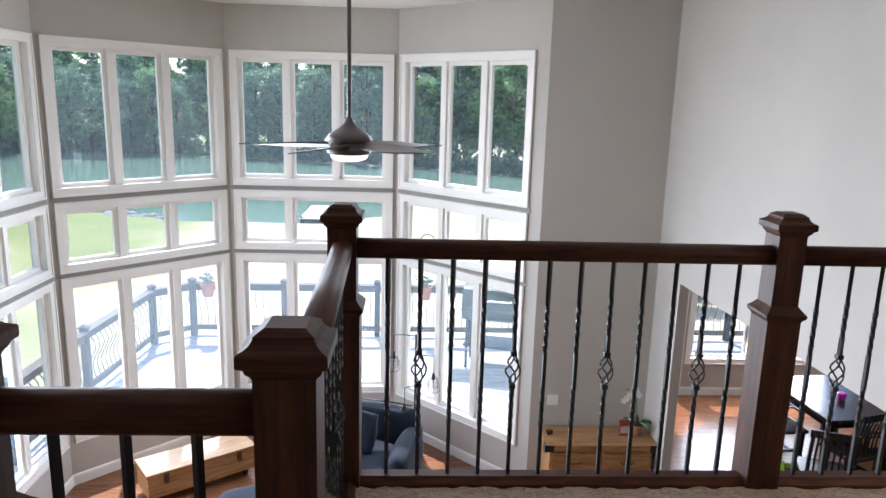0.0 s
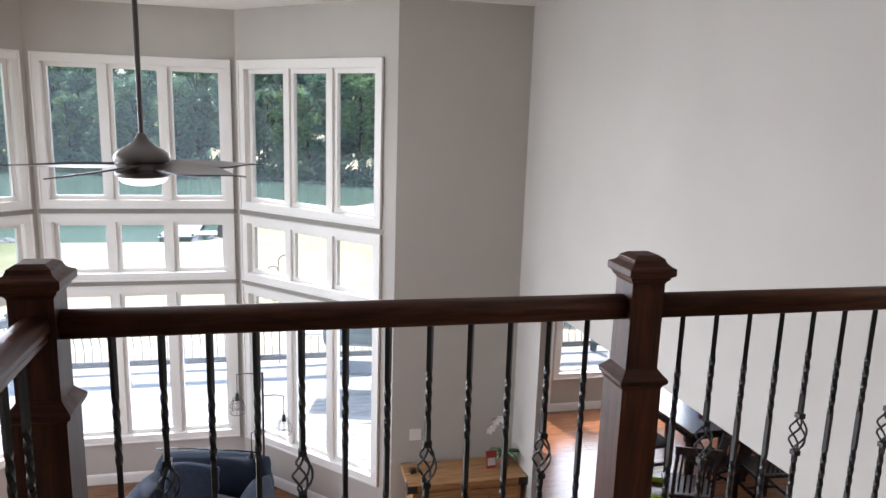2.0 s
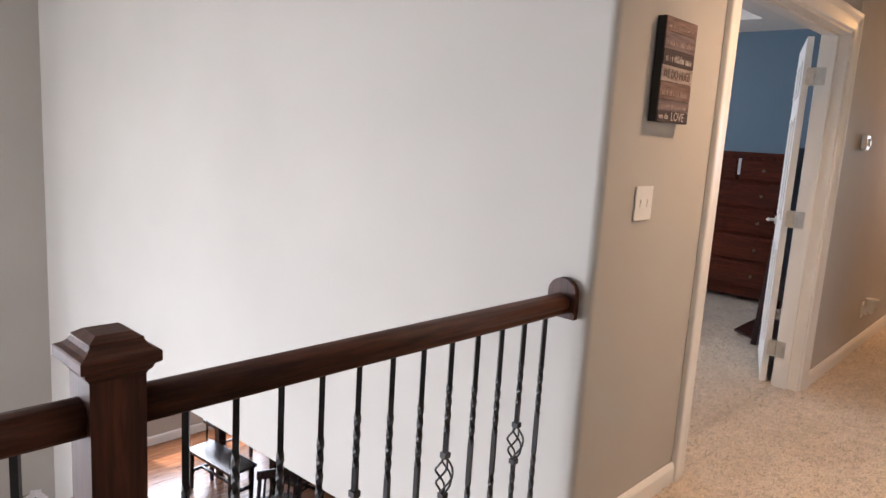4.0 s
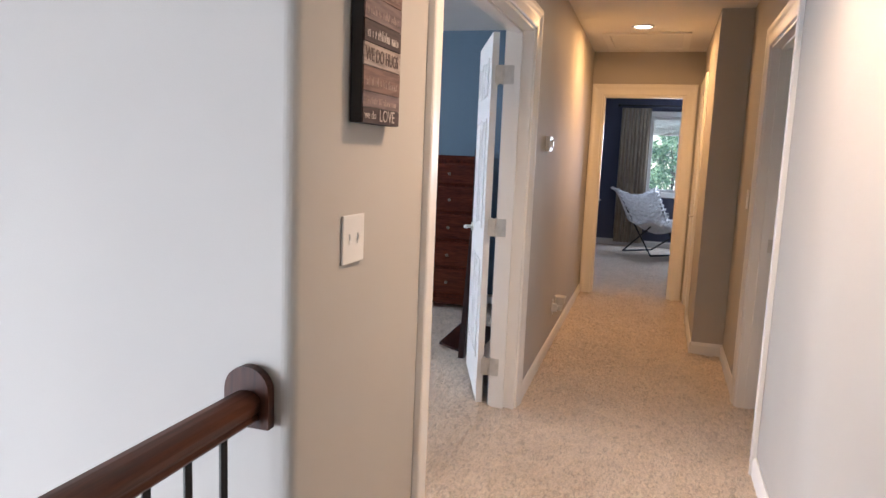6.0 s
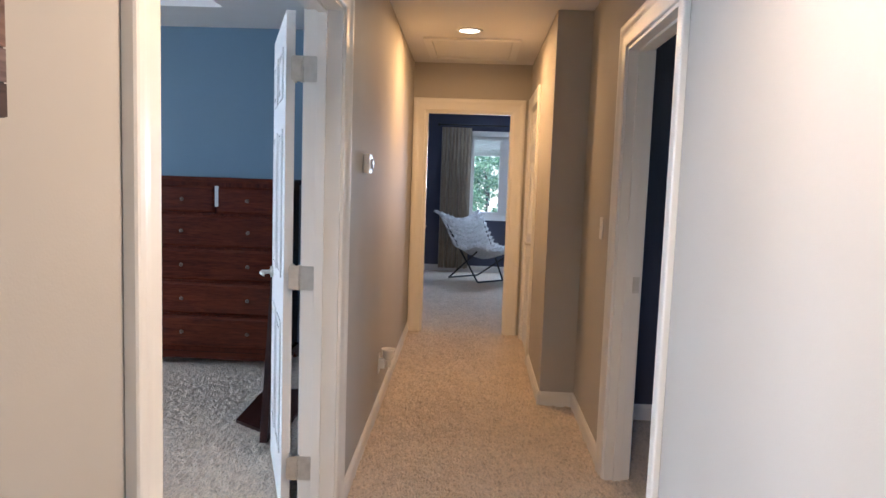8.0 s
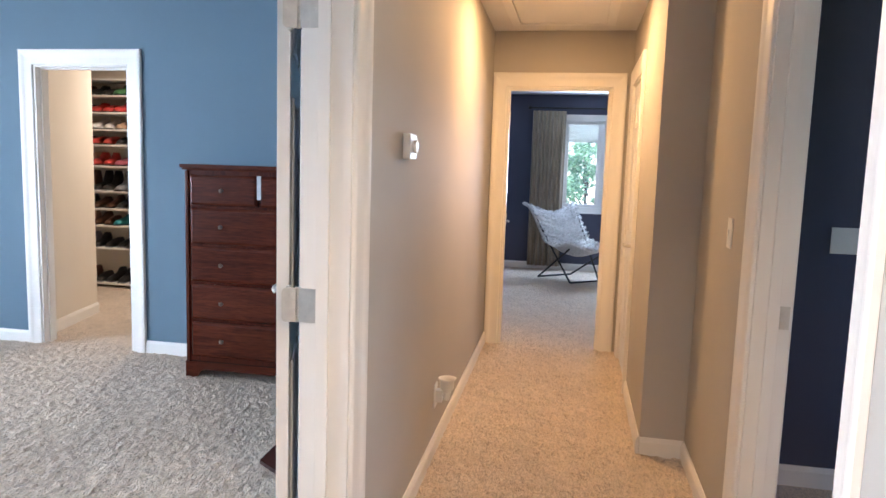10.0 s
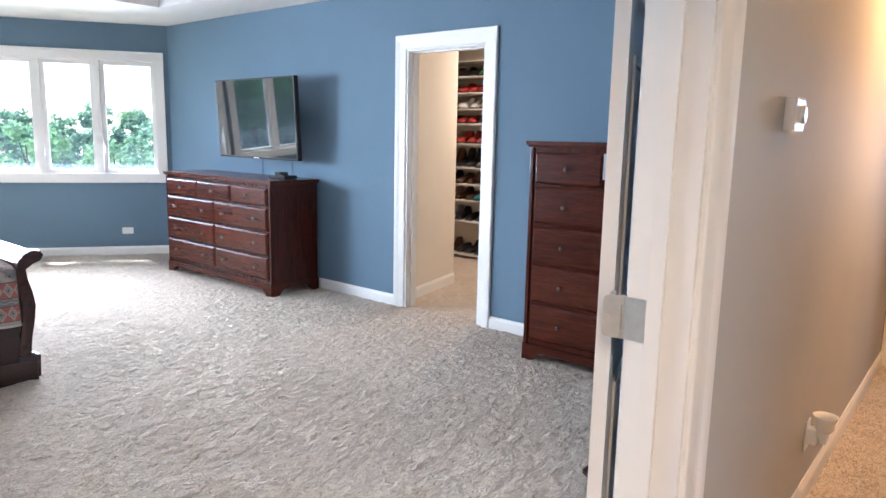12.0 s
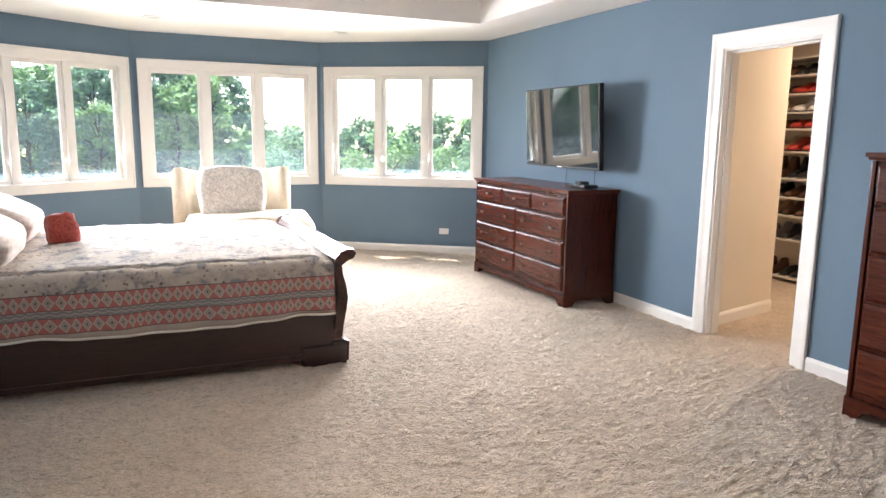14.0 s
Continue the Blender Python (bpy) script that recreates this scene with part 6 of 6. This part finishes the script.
first, last = [k for k, p in enumerate(path) if p[2]][0], [k for k, p in enumerate(path) if p[2]][-1]
points = [[v.co.copy() for v in row] for row in g]
bm.free()
for name, k0, k1, lab in (("side_drop", 0, first, "diamond patterned side border"), ("top_panel", first, last, "sprigged cream top"), ("side_drop", last, len(path) - 1, "diamond patterned side border")):
    bm = B()
    vs = [[bm.verts.new(p) for p in row[k0:k1 + 1]] for row in points]
    for r0, r1 in zip(vs, vs[1:]):
        for k in range(k1 - k0):
            bm.faces.new((r0[k], r0[k + 1], r1[k + 1], r1[k]))
    q = part(name, bm, QUILT, quilt, lab, True)
    q.modifiers.new("thick", "SOLIDIFY").thickness = 0.014
for k in (0, len(path) - 1):
    bm = B()
    tube(bm, [row[k] + Vector((0, -0.004 if k == 0 else 0.004, -0.002)) for row in points], 0.007, 6)
    part("hem", bm, plain("cream_hem_binding", (0.62, 0.57, 0.50), 0.9), quilt, "cream hem binding", True)
SHAM = fabric("pale_peach_linen", (0.62, 0.5, 0.42), (0.8, 0.7, 0.62), 40, 0.3)
REDFAB = fabric("brick_red_cloth", (0.28, 0.04, 0.03), (0.48, 0.09, 0.06), 60, 0.4)
FLORAL, fn, fl, fb = shader("grey_floral_cloth", 0.85, 0, 0.15)
fv = coords(fn, fl)
fl.new(ramp(fn, fl, noise_tex(fn, fl, fv, 22, 4, 0.6, 1.2), [(0.42, (0.72, 0.68, 0.62)), (0.5, (0.42, 0.40, 0.38)), (0.58, (0.74, 0.7, 0.64))]), fb.inputs["Base Color"])
for x, y, z, a in ((3.92, 6.85, 0.70, -66), (3.92, 7.75, 0.70, -66)):
    bm = B()
    cushion(bm, -0.11, 0.11, -0.40, 0.40, 0.0, 0.56, 0.05, m=pose(0, 0, 0, 0, a, 0))
    solo("pillow", bm, SHAM, "pale peach pillow propped at the head of the bed", "pillow", pose(x, y, z + 0.05), "bed pillows", smooth=True)
bm = B()
cushion(bm, -0.07, 0.07, -0.09, 0.09, 0.0, 0.23, 0.14, m=pose(0, 0, 0, 0, -18, 0))
solo("accent_pillow", bm, REDFAB, "small brick red pillow on the quilt", "pillow", pose(4.10, 7.38, 0.665, 0, 0, -58), smooth=True)


def slipper_chair():
    t = thing("slipper_chair", "cream upholstered chaise chair below the windows", "chair", pose(5.45, 9.55, 0, 0, 0, 3))
    bm = B()
    cushion(bm, -0.54, 0.72, -0.62, 0.30, 0.14, 0.64, 0.05, 9)
    part("seat", bm, CREAMFAB, t, smooth=True)
    bm = B()
    rows = []
    for k in range(25):
        a = math.pi * (0.04 + 0.92 * k / 24)
        cx, cy = 0.53 * math.cos(a), 0.06 + 0.42 * math.sin(a) ** 0.8
        n1 = Vector((math.cos(a), math.sin(a), 0))
        top = 0.97 + 0.10 * abs(math.cos(a)) ** 1.5
        rows.append([bm.verts.new(Vector((cx, cy, z)) + n1 * o) for z, o in ((0.2, -0.05), (top - 0.05, -0.06), (top, -0.02), (top, 0.03), (top - 0.05, 0.07), (0.2, 0.06))])
    for a, b in zip(rows, rows[1:]):
        for k in range(6):
            bm.faces.new((a[k], b[k], b[(k + 1) % 6], a[(k + 1) % 6]))
    bm.faces.new(rows[0]), bm.faces.new(rows[-1][::-1])
    part("curved_back", bm, CREAMFAB, t, smooth=True)
    for x in (-0.42, 0.45):
        for y in (-0.5, 0.35):
            bm = B()
            cyl(bm, (x, y, 0), (x, y, 0.17), 0.016, 0.026, 10)
            part("foot", bm, ESPRESSO, t)


slipper_chair()
bm = B()
cushion(bm, -0.33, 0.33, -0.08, 0.08, 0.0, 0.50, 0.05, m=pose(0, 0, 0, -14, 0, 0))
solo("throw_pillow", bm, FLORAL, "grey floral pillow leaning on the cream chair", "pillow", pose(5.40, 9.40, 0.60), smooth=True)
t = thing("floor_mirror", "dark wooden easel mirror behind the open door", "mirror", pose(6.53, 3.34, 0))
for dx, dy in ((0.0, 0.0), (0.62, -0.1)):
    bm = B()
    prism(bm, [(dx - 0.035, 0.0), (dx + 0.035, 0.0), (dx * 0.6 + 0.30, 1.35), (dx * 0.6 + 0.24, 1.35)], "y", dy - 0.02, dy + 0.02)
    part("easel_leg", bm, MAHOG_Z, t)
bm = B()
prism(bm, [(0.09, 0.03), (0.24, 0.24), (0.85, 0.26), (0.85, -0.08), (0.2, -0.06)], "z", 0.0, 0.025)
part("base", bm, MAHOG_X, t)
bm = B()
box(bm, 0.27, 0.62, 0.03, 0.05, 0.25, 1.42, 0.006)
part("mirror_back", bm, MAHOG_Z, t)

# ---- closet ----
SH = (0.05, 0.43, 0.67, 0.85, 1.035, 1.30, 1.52, 1.68, 1.855, 2.03)
t = thing("shoe_shelf", "white closet shelf unit full of shoes", "shelf", pose(10.44, 6.3, 0))
for z in SH + (2.20,):
    bm = B()
    box(bm, 0.0, 0.33, 0.02, 1.42, z - 0.018, z, 0.002)
    part("shelf", bm, TRIM, t)
for y in (0.0, 0.47, 0.95, 1.42):
    bm = B()
    box(bm, 0.0 if y in (0.0, 1.42) else 0.02, 0.33, y - 0.009 if y else 0.0, y + 0.009, 0.0, 2.20)
    if y in (0.0, 1.42):
        part("upright", bm, TRIM, t)
    else:
        bm.free()
SHOES = [plain("shoe_%s" % k, c, 0.5, 0.4, 0.2, 30) for k, c in (("black", (0.015, 0.014, 0.014)), ("red", (0.42, 0.04, 0.03)), ("tan", (0.45, 0.3, 0.19)), ("white", (0.7, 0.68, 0.66)), ("brown", (0.12, 0.055, 0.03)), ("teal", (0.03, 0.22, 0.25)), ("rose", (0.5, 0.12, 0.16)), ("grey", (0.2, 0.2, 0.21)), ("green", (0.05, 0.14, 0.05)))]


def shoe(mat_i, x, y, z, tall, label, turn):
    """One shoe, toe towards -x, with its sole."""
    t = thing("shoe", label, "shoe", pose(x, y, z, 0, 0, turn), "shoes on the closet shelf")
    bm = B()
    rows = []
    for f, w, h in ((0.0, 0.03, 0.03), (0.12, 0.042, 0.045), (0.35, 0.045, 0.06), (0.55, 0.04, 0.075), (0.7, 0.036, tall), (0.95, 0.036, tall), (1.0, 0.03, tall * 0.9)):
        rows.append([bm.verts.new((-0.13 + 0.26 * f, sx * w, 0.012 + sz * h)) for sx, sz in ((-1, 0), (1, 0), (0.92, 0.6), (0.45, 1), (-0.45, 1), (-0.92, 0.6))])
    for a, b in zip(rows, rows[1:]):
        for k in range(6):
            bm.faces.new((a[k], a[(k + 1) % 6], b[(k + 1) % 6], b[k]))
    bm.faces.new(rows[0][::-1]), bm.faces.new(rows[-1])
    part("upper", bm, SHOES[mat_i], t, smooth=True)
    bm = B()
    box(bm, -0.135, 0.135, -0.04, 0.04, 0.0, 0.013, 0.004)
    part("sole", bm, SHOES[0 if mat_i != 0 else 7], t)


rs = random.Random(11)
NAMES = ("black", "red", "tan", "white", "brown", "teal", "rose", "grey", "green")
PLAN = ((0, 0, 4), (0, 0, 7), (5, 4, 2), (0, 4, 0), (7, 0, 4), (6, 1, 2), (0, 1, 4), (2, 3, 2), (1, 1, 0), (8, 0, 4))
for r, z in enumerate(SH):
    top = (SH[r + 1] if r < 9 else 2.2) - 0.03
    for k in range(6):
        y = 6.3 + 0.52 + k * 0.142 + rs.uniform(-0.012, 0.012)
        i = PLAN[r][(k // 2) % 3]
        h = min(rs.choice((0.08, 0.1, 0.13)) if r != 4 else 0.2, top - z - 0.03)
        shoe(i, 10.60 + rs.uniform(-0.03, 0.02), y, z, h, NAMES[i] + " leather shoe on a white closet shelf", rs.uniform(-8, 8))

# ---- deck ----
dk = slab("deck_frame", "dark joists under the deck boards", "deck", plain("dark_joists", (0.03, 0.025, 0.02)), [(-3.95, 5.5), (-3.03, 5.5), (-3.03, 7.5), (-1.55, 8.98), (0.5, 8.98), (1.98, 7.52), (3.0, 7.52), (3.0, 10.06), (8.3, 10.06), (8.3, 12.75), (-3.25, 12.75), (-3.95, 12.1)], -3.1, -2.905)


def deck_edge(y):
    """Where the boards begin and end at a given distance from the house."""
    lo = -3.9 if y < 12.1 else -3.9 + (y - 12.1) / 0.65 * 0.65
    spans = []
    if y < 7.5:
        spans.append((lo, -3.04))
    elif y < 8.98:
        spans.append((lo, -3.04 + (y - 7.5)))
        if y > 7.54:
            spans.append((1.99 - (y - 7.52), 2.98))
    elif y < 10.1:
        spans.append((lo, 2.98))
    else:
        spans.append((lo, 2.2)), spans.append((2.206, 8.25))
    return spans


y = 5.6
while y < 12.7:
    for a, b in deck_edge(y):
        bm = B()
        box(bm, a, b, y, y + 0.134, -2.9, -2.87, 0.004)
        part("deck_board", bm, DECKWOOD, dk)
    y += 0.142


def deck_rail(p, q, group="deck railings"):
    L = span(p, q)
    t = thing("deck_railing", "brown wooden deck railing with curved dark balusters", "railing", along(p, q, -2.87), group)
    bm = B()
    box(bm, 0.0, L, -0.07, 0.07, 0.93, 0.965, 0.006)
    part("top_rail", bm, DECKRAIL, t)
    bm = B()
    box(bm, 0.05, L - 0.05, -0.02, 0.02, 0.83, 0.92, 0.004)
    part("upper_rail", bm, DECKRAIL, t)
    bm = B()
    box(bm, 0.05, L - 0.05, -0.02, 0.02, 0.10, 0.19, 0.004)
    part("lower_rail", bm, DECKRAIL, t)
    k = int((L - 0.16) / 0.115)
    for i in range(k):
        x = 0.12 + i * (L - 0.24) / max(1, k - 1)
        bm = B()
        tube(bm, [(x, 0.07 * math.sin(math.pi * 2 * f) * (0.4 + f), 0.15 + 0.72 * f) for f in np.linspace(0, 1, 9)], 0.0075, 5)
        part("baluster", bm, BRONZE, t)
    for x in (0.0, L):
        bm = B()
        square_loft(bm, [(0.047, 0.0), (0.047, 1.0), (0.062, 1.005), (0.062, 1.025), (0.01, 1.06)], (x, 0))
        part("post", bm, DECKRAIL, t)
    return t


RP = [(-3.85, 6.3), (-3.85, 8.1), (-3.85, 9.95), (-3.72, 12.1), (-3.2, 12.6), (-1.6, 12.62), (0.05, 12.62), (1.7, 12.62), (3.3, 12.62), (4.9, 12.62), (6.5, 12.62), (8.1, 12.62)]
for a, b in zip(RP, RP[1:]):
    deck_rail(a, b)
CLAY = plain("terracotta_planter", (0.42, 0.13, 0.07), 0.8)
for x, y in ((-2.9, 12.5), (0.9, 12.5)):
    t = thing("rail_planter", "terracotta planter with red and green flowers on the deck rail", "planter", pose(x, y, -2.12), "rail planters")
    bm = B()
    lathe(bm, [(0.09, 0.0), (0.125, 0.2), (0.135, 0.2), (0.135, 0.24), (0.11, 0.24), (0.1, 0.05)], 20)
    part("pot", bm, CLAY, t)
    bm = B()
    rr = random.Random(int(x * 10))
    for k in range(120):
        p = Vector((rr.gauss(0, 0.07), rr.gauss(0, 0.07), 0.27 + abs(rr.gauss(0, 0.06))))
        u, w = Vector((rr.uniform(-1, 1), rr.uniform(-1, 1), rr.uniform(-1, 1))).normalized() * 0.03, Vector((rr.uniform(-1, 1), rr.uniform(-1, 1), rr.uniform(-1, 1))).normalized() * 0.02
        bm.faces.new([bm.verts.new(p - u), bm.verts.new(p + w), bm.verts.new(p + u), bm.verts.new(p - w)])
    part("foliage", bm, LEAFGREEN, t)


def grill():
    t = thing("barrel_grill", "dark green barrel grill on the deck", "grill", pose(2.05, 11.3, -2.87, 0, 0, -14) @ Matrix.Diagonal((1.2, 1.2, 1.2, 1)))
    GREEN = plain("dark_green_enamel", (0.05, 0.07, 0.06), 0.3)
    bm = B()
    pts = [(0.26 * math.cos(a), 0.26 * math.sin(a)) for a in np.linspace(0, math.pi, 14)]
    prism(bm, [(u, 0.86 + v) for u, v in pts], "x", -0.45, 0.45)
    part("lid", bm, GREEN, t)
    bm = B()
    prism(bm, [(u, 0.855 - v * 0.9) for u, v in pts], "x", -0.45, 0.45)
    part("barrel", bm, GREEN, t)
    bm = B()
    tube(bm, [(-0.2, -0.27, 0.98), (-0.2, -0.33, 0.98), (0.2, -0.33, 0.98), (0.2, -0.27, 0.98)], 0.012, 8)
    part("handle", bm, NICKEL, t)
    for x in (-0.38, 0.38):
        for y in (-0.2, 0.2):
            bm = B()
            cyl(bm, (x, y, 0), (x, y * 0.9, 0.7), 0.018, None, 8)
            part("leg", bm, BLACKPL, t)
    bm = B()
    box(bm, -0.42, 0.42, -0.22, 0.22, 0.3, 0.33, 0.004)
    part("lower_shelf", bm, BLACKPL, t)
    for s in (-1, 1):
        bm = B()
        box(bm, s * 0.47, s * 0.8, -0.22, 0.22, 0.8, 0.83, 0.006)
        part("side_shelf", bm, NICKEL, t)


grill()

# ---- unseen eaves added to trim the sun entering by the windows ----
for label, pts, z, over in (("great room eave, unseen, added to trim the sun", [((-2.886, 5.484), (-2.886, 7.444)), ((-2.886, 7.444), (-1.50, 8.83)), ((-1.50, 8.83), (0.46, 8.83)), ((0.46, 8.83), (1.92, 7.37))], TOP + 0.12, 0.6), ("bedroom eave, unseen, added to trim the sun", BW, BEDTOP + 0.1, 0.72)):
    for a, b in pts:
        bm = B()
        L = span(a, b)
        prism(bm, [(-0.05, 0.0), (L + 0.05, 0.0), (L + 0.3, over), (-0.3, over)], "z", 0, 0.12)
        solo("unseen_eave", bm, SIDING, "white boarded " + label, "eave", along(a, b, z), kind="structure")
slab("roof_great_room", "flat roof over the great room", "roof", SIDING, [(-3.1, -1.7), (3.4, -1.7), (3.4, 7.5), (2.0, 7.5), (0.55, 9.0), (-1.6, 9.0), (-3.1, 7.5)], TOP + 0.1, TOP + 0.2)

# ---- trees round the pond ----
BARK = plain("grey_brown_bark", (0.10, 0.075, 0.055), 0.9, 0.2, 0.3, 6, 0.5)
LEAVES = [leaf_mat("leaf_green_%s" % k, a, b) for k, a, b in (("deep", (0.05, 0.085, 0.065), (0.12, 0.19, 0.12)), ("mid", (0.06, 0.10, 0.07), (0.16, 0.24, 0.13)), ("bright", (0.07, 0.13, 0.05), (0.20, 0.29, 0.11)))]


def tree(name, label, h, spread, leaf, count, mat_i, seed, low=0.2, m=None, group="trees round the pond"):
    """Tapered trunk, limbs and a crown of many small leaf blades gathered in uneven clumps."""
    r = random.Random(seed)
    t = thing(name, label, "tree", m, group)
    bm = B()
    tube(bm, [(0, 0, -0.6), (r.uniform(-.1, .1), 0, h * 0.25), (r.uniform(-.3, .3), r.uniform(-.3, .3), h * 0.55), (r.uniform(-.4, .4), r.uniform(-.4, .4), h * 0.92)], [h * 0.022, h * 0.017, h * 0.011, h * 0.003], 8)
    clumps = []
    for k in range(34):
        f = low + (1 - low) * (k + r.random()) / 34
        a = r.uniform(0, 2 * math.pi)
        rad = spread * (0.35 + 0.75 * math.sin(math.pi * min(1, (f - low) / (1.06 - low)) ** 0.8)) * r.uniform(0.45, 1.0)
        c = Vector((rad * math.cos(a), rad * math.sin(a), h * f))
        clumps.append((c, spread * r.uniform(0.22, 0.42)))
        if k % 3 == 0:
            tube(bm, [(0, 0, h * f * 0.75), (c.x * 0.5, c.y * 0.5, h * f * 0.88), (c.x, c.y, c.z)], [h * 0.007, h * 0.005, h * 0.0015], 5)
    part("trunk", bm, BARK, t)
    bm = B()
    for c, rad in clumps:
        for q in range(count):
            d = Vector((r.gauss(0, 1), r.gauss(0, 1), r.gauss(0, 0.75)))
            d = d.normalized() * rad * r.uniform(0.55, 1.05)
            p = c + d
            u = Vector((r.uniform(-1, 1), r.uniform(-1, 1), r.uniform(-0.7, 0.4))).normalized()
            w = u.cross(d.normalized() + Vector((0.01, 0.02, 0.03)))
            if w.length < 0.01:
                continue
            w = w.normalized() * leaf * r.uniform(0.35, 0.6)
            u = u * leaf * r.uniform(0.7, 1.2)
            bm.faces.new([bm.verts.new(p - u), bm.verts.new(p + w - 0.1 * d), bm.verts.new(p + u), bm.verts.new(p - w - 0.1 * d)])
    part("crown", bm, LEAVES[mat_i], t)
    return t


kinds = [tree("tree", "tall leafy green tree on the far bank", 15, 3.6, 0.42, 75, k % 3, 20 + k, 0.12 + 0.06 * (k % 3), pose(-60 + 9 * k, 88 + (k % 2) * 4, -5.0)) for k in range(5)]
rt = random.Random(5)
for row, (y0, sc) in enumerate(((78, 0.48), (84, 0.57), (91, 0.64))):
    x = -66 + row * 2.2
    while x < 62:
        dy = -14 * max(0, abs(x + 7) / 45 - 0.35) - 9.0 * min(1.0, max(0.0, (x + 17) / 25))
        k = rt.randrange(5)
        s = sc * rt.uniform(0.9, 1.25) * (1.0 + 0.3 * min(1.0, max(0.0, (x + 18) / 25)) if x < 13 else 0.72)
        copy_thing(kinds[k], pose(x + rt.uniform(-1.2, 1.2), y0 + dy + rt.uniform(-1.5, 1.5), -5.1, 0, 0, rt.uniform(0, 360)) @ Matrix.Diagonal((s, s, s, 1)))
        x += rt.uniform(2.4, 3.3)
near = [tree("garden_tree", "leafy green garden tree near the house", 8.5, 2.6, 0.2, 95, 1 + k % 2, 60 + k, 0.05, pose(10.5 + 4.5 * k, 31 + 2 * (k % 2), -5.6) @ Matrix.Diagonal((0.8, 0.8, 0.8, 1)), "garden trees") for k in range(3)]
for x, y, s in ((9.8, 27, 0.55), (12.5, 24.5, 0.6), (16.5, 26, 0.7), (20, 22, 0.65), (24, 25, 0.75), (13, 36, 0.75), (11.5, 34, 0.8), (23, 30, 0.85), (28, 30, 0.9), (19, 34, 0.9), (50, 12, 1.3), (48, 6.5, 1.25), (50, 1.5, 1.3), (52, -3, 1.2), (49, -8, 1.3)):
    copy_thing(near[rt.randrange(3)], pose(x, y, -5.6, 0, 0, rt.uniform(0, 360)) @ Matrix.Diagonal((s, s, s, 1)))
for x, y, s in ((5.8, 20.5, 0.55), (7.6, 19.4, 0.6), (9.6, 20.6, 0.62), (11.6, 19.2, 0.6), (13.8, 20.4, 0.66), (8.6, 23.5, 0.72), (16.2, 19.5, 0.62)):
    copy_thing(near[rt.randrange(3)], pose(x, y, -4.1, 0, 0, rt.uniform(0, 360)) @ Matrix.Diagonal((s, s, s, 1)))
bm = B()
rr = random.Random(3)
for k in range(9000):
    x = rr.uniform(-70, 62)
    y = far_shore(x) + rr.uniform(0.6, 4.5)
    p = Vector((x, y, -5.1 + abs(rr.gauss(0, 1.1))))
    u, w = Vector((rr.uniform(-1, 1), rr.uniform(-1, 1), rr.uniform(-1, 1))).normalized() * 0.4, Vector((rr.uniform(-1, 1), rr.uniform(-1, 1), rr.uniform(-1, 1))).normalized() * 0.25
    bm.faces.new([bm.verts.new(p - u), bm.verts.new(p + w), bm.verts.new(p + u), bm.verts.new(p - w)])
solo("undergrowth", bm, LEAVES[0], "dark green undergrowth along the far shore", "bushes", kind="stuff")

# ---- oak floor boards below ----
fl_ob = bpy.data.objects["floor_lower"]
ro = random.Random(9)
y = 5.0
while y < 8.9:
    x = -2.88 if y < 7.44 else -2.88 + (y - 7.44)
    end = 3.1 if y < 7.36 else 1.9 - (y - 7.36)
    x0 = x
    while x0 < end - 0.02:
        x1 = min(end, x0 + ro.uniform(1.0, 2.2))
        if end - x1 < 0.3:
            x1 = end
        bm = B()
        box(bm, x0 + 0.001, x1 - 0.001, y + 0.001, y + 0.109, LOW - 0.02, LOW, 0.0015)
        part("floor_board", bm, OAKFLOOR, fl_ob)
        x0 = x1
    y += 0.11
bm = B()
y = -1.4
while y < 9.85:
    for a, b in (((-2.88, 3.24),) if y < 4.9 else ()) + (((3.26, 8.28),) if y > 3.0 else ()):
        x0 = a
        while x0 < b - 0.02:
            x1 = min(b, x0 + ro.uniform(1.0, 2.2))
            box(bm, x0 + 0.001, x1 - 0.001, y + 0.001, y + 0.109, LOW - 0.02, LOW)
            x0 = x1
    y += 0.11
fb_rest = part("floor_boards_rest", bm, OAKFLOOR, fl_ob, "red oak floor boards")
tagged(fb_rest, kind="stuff")
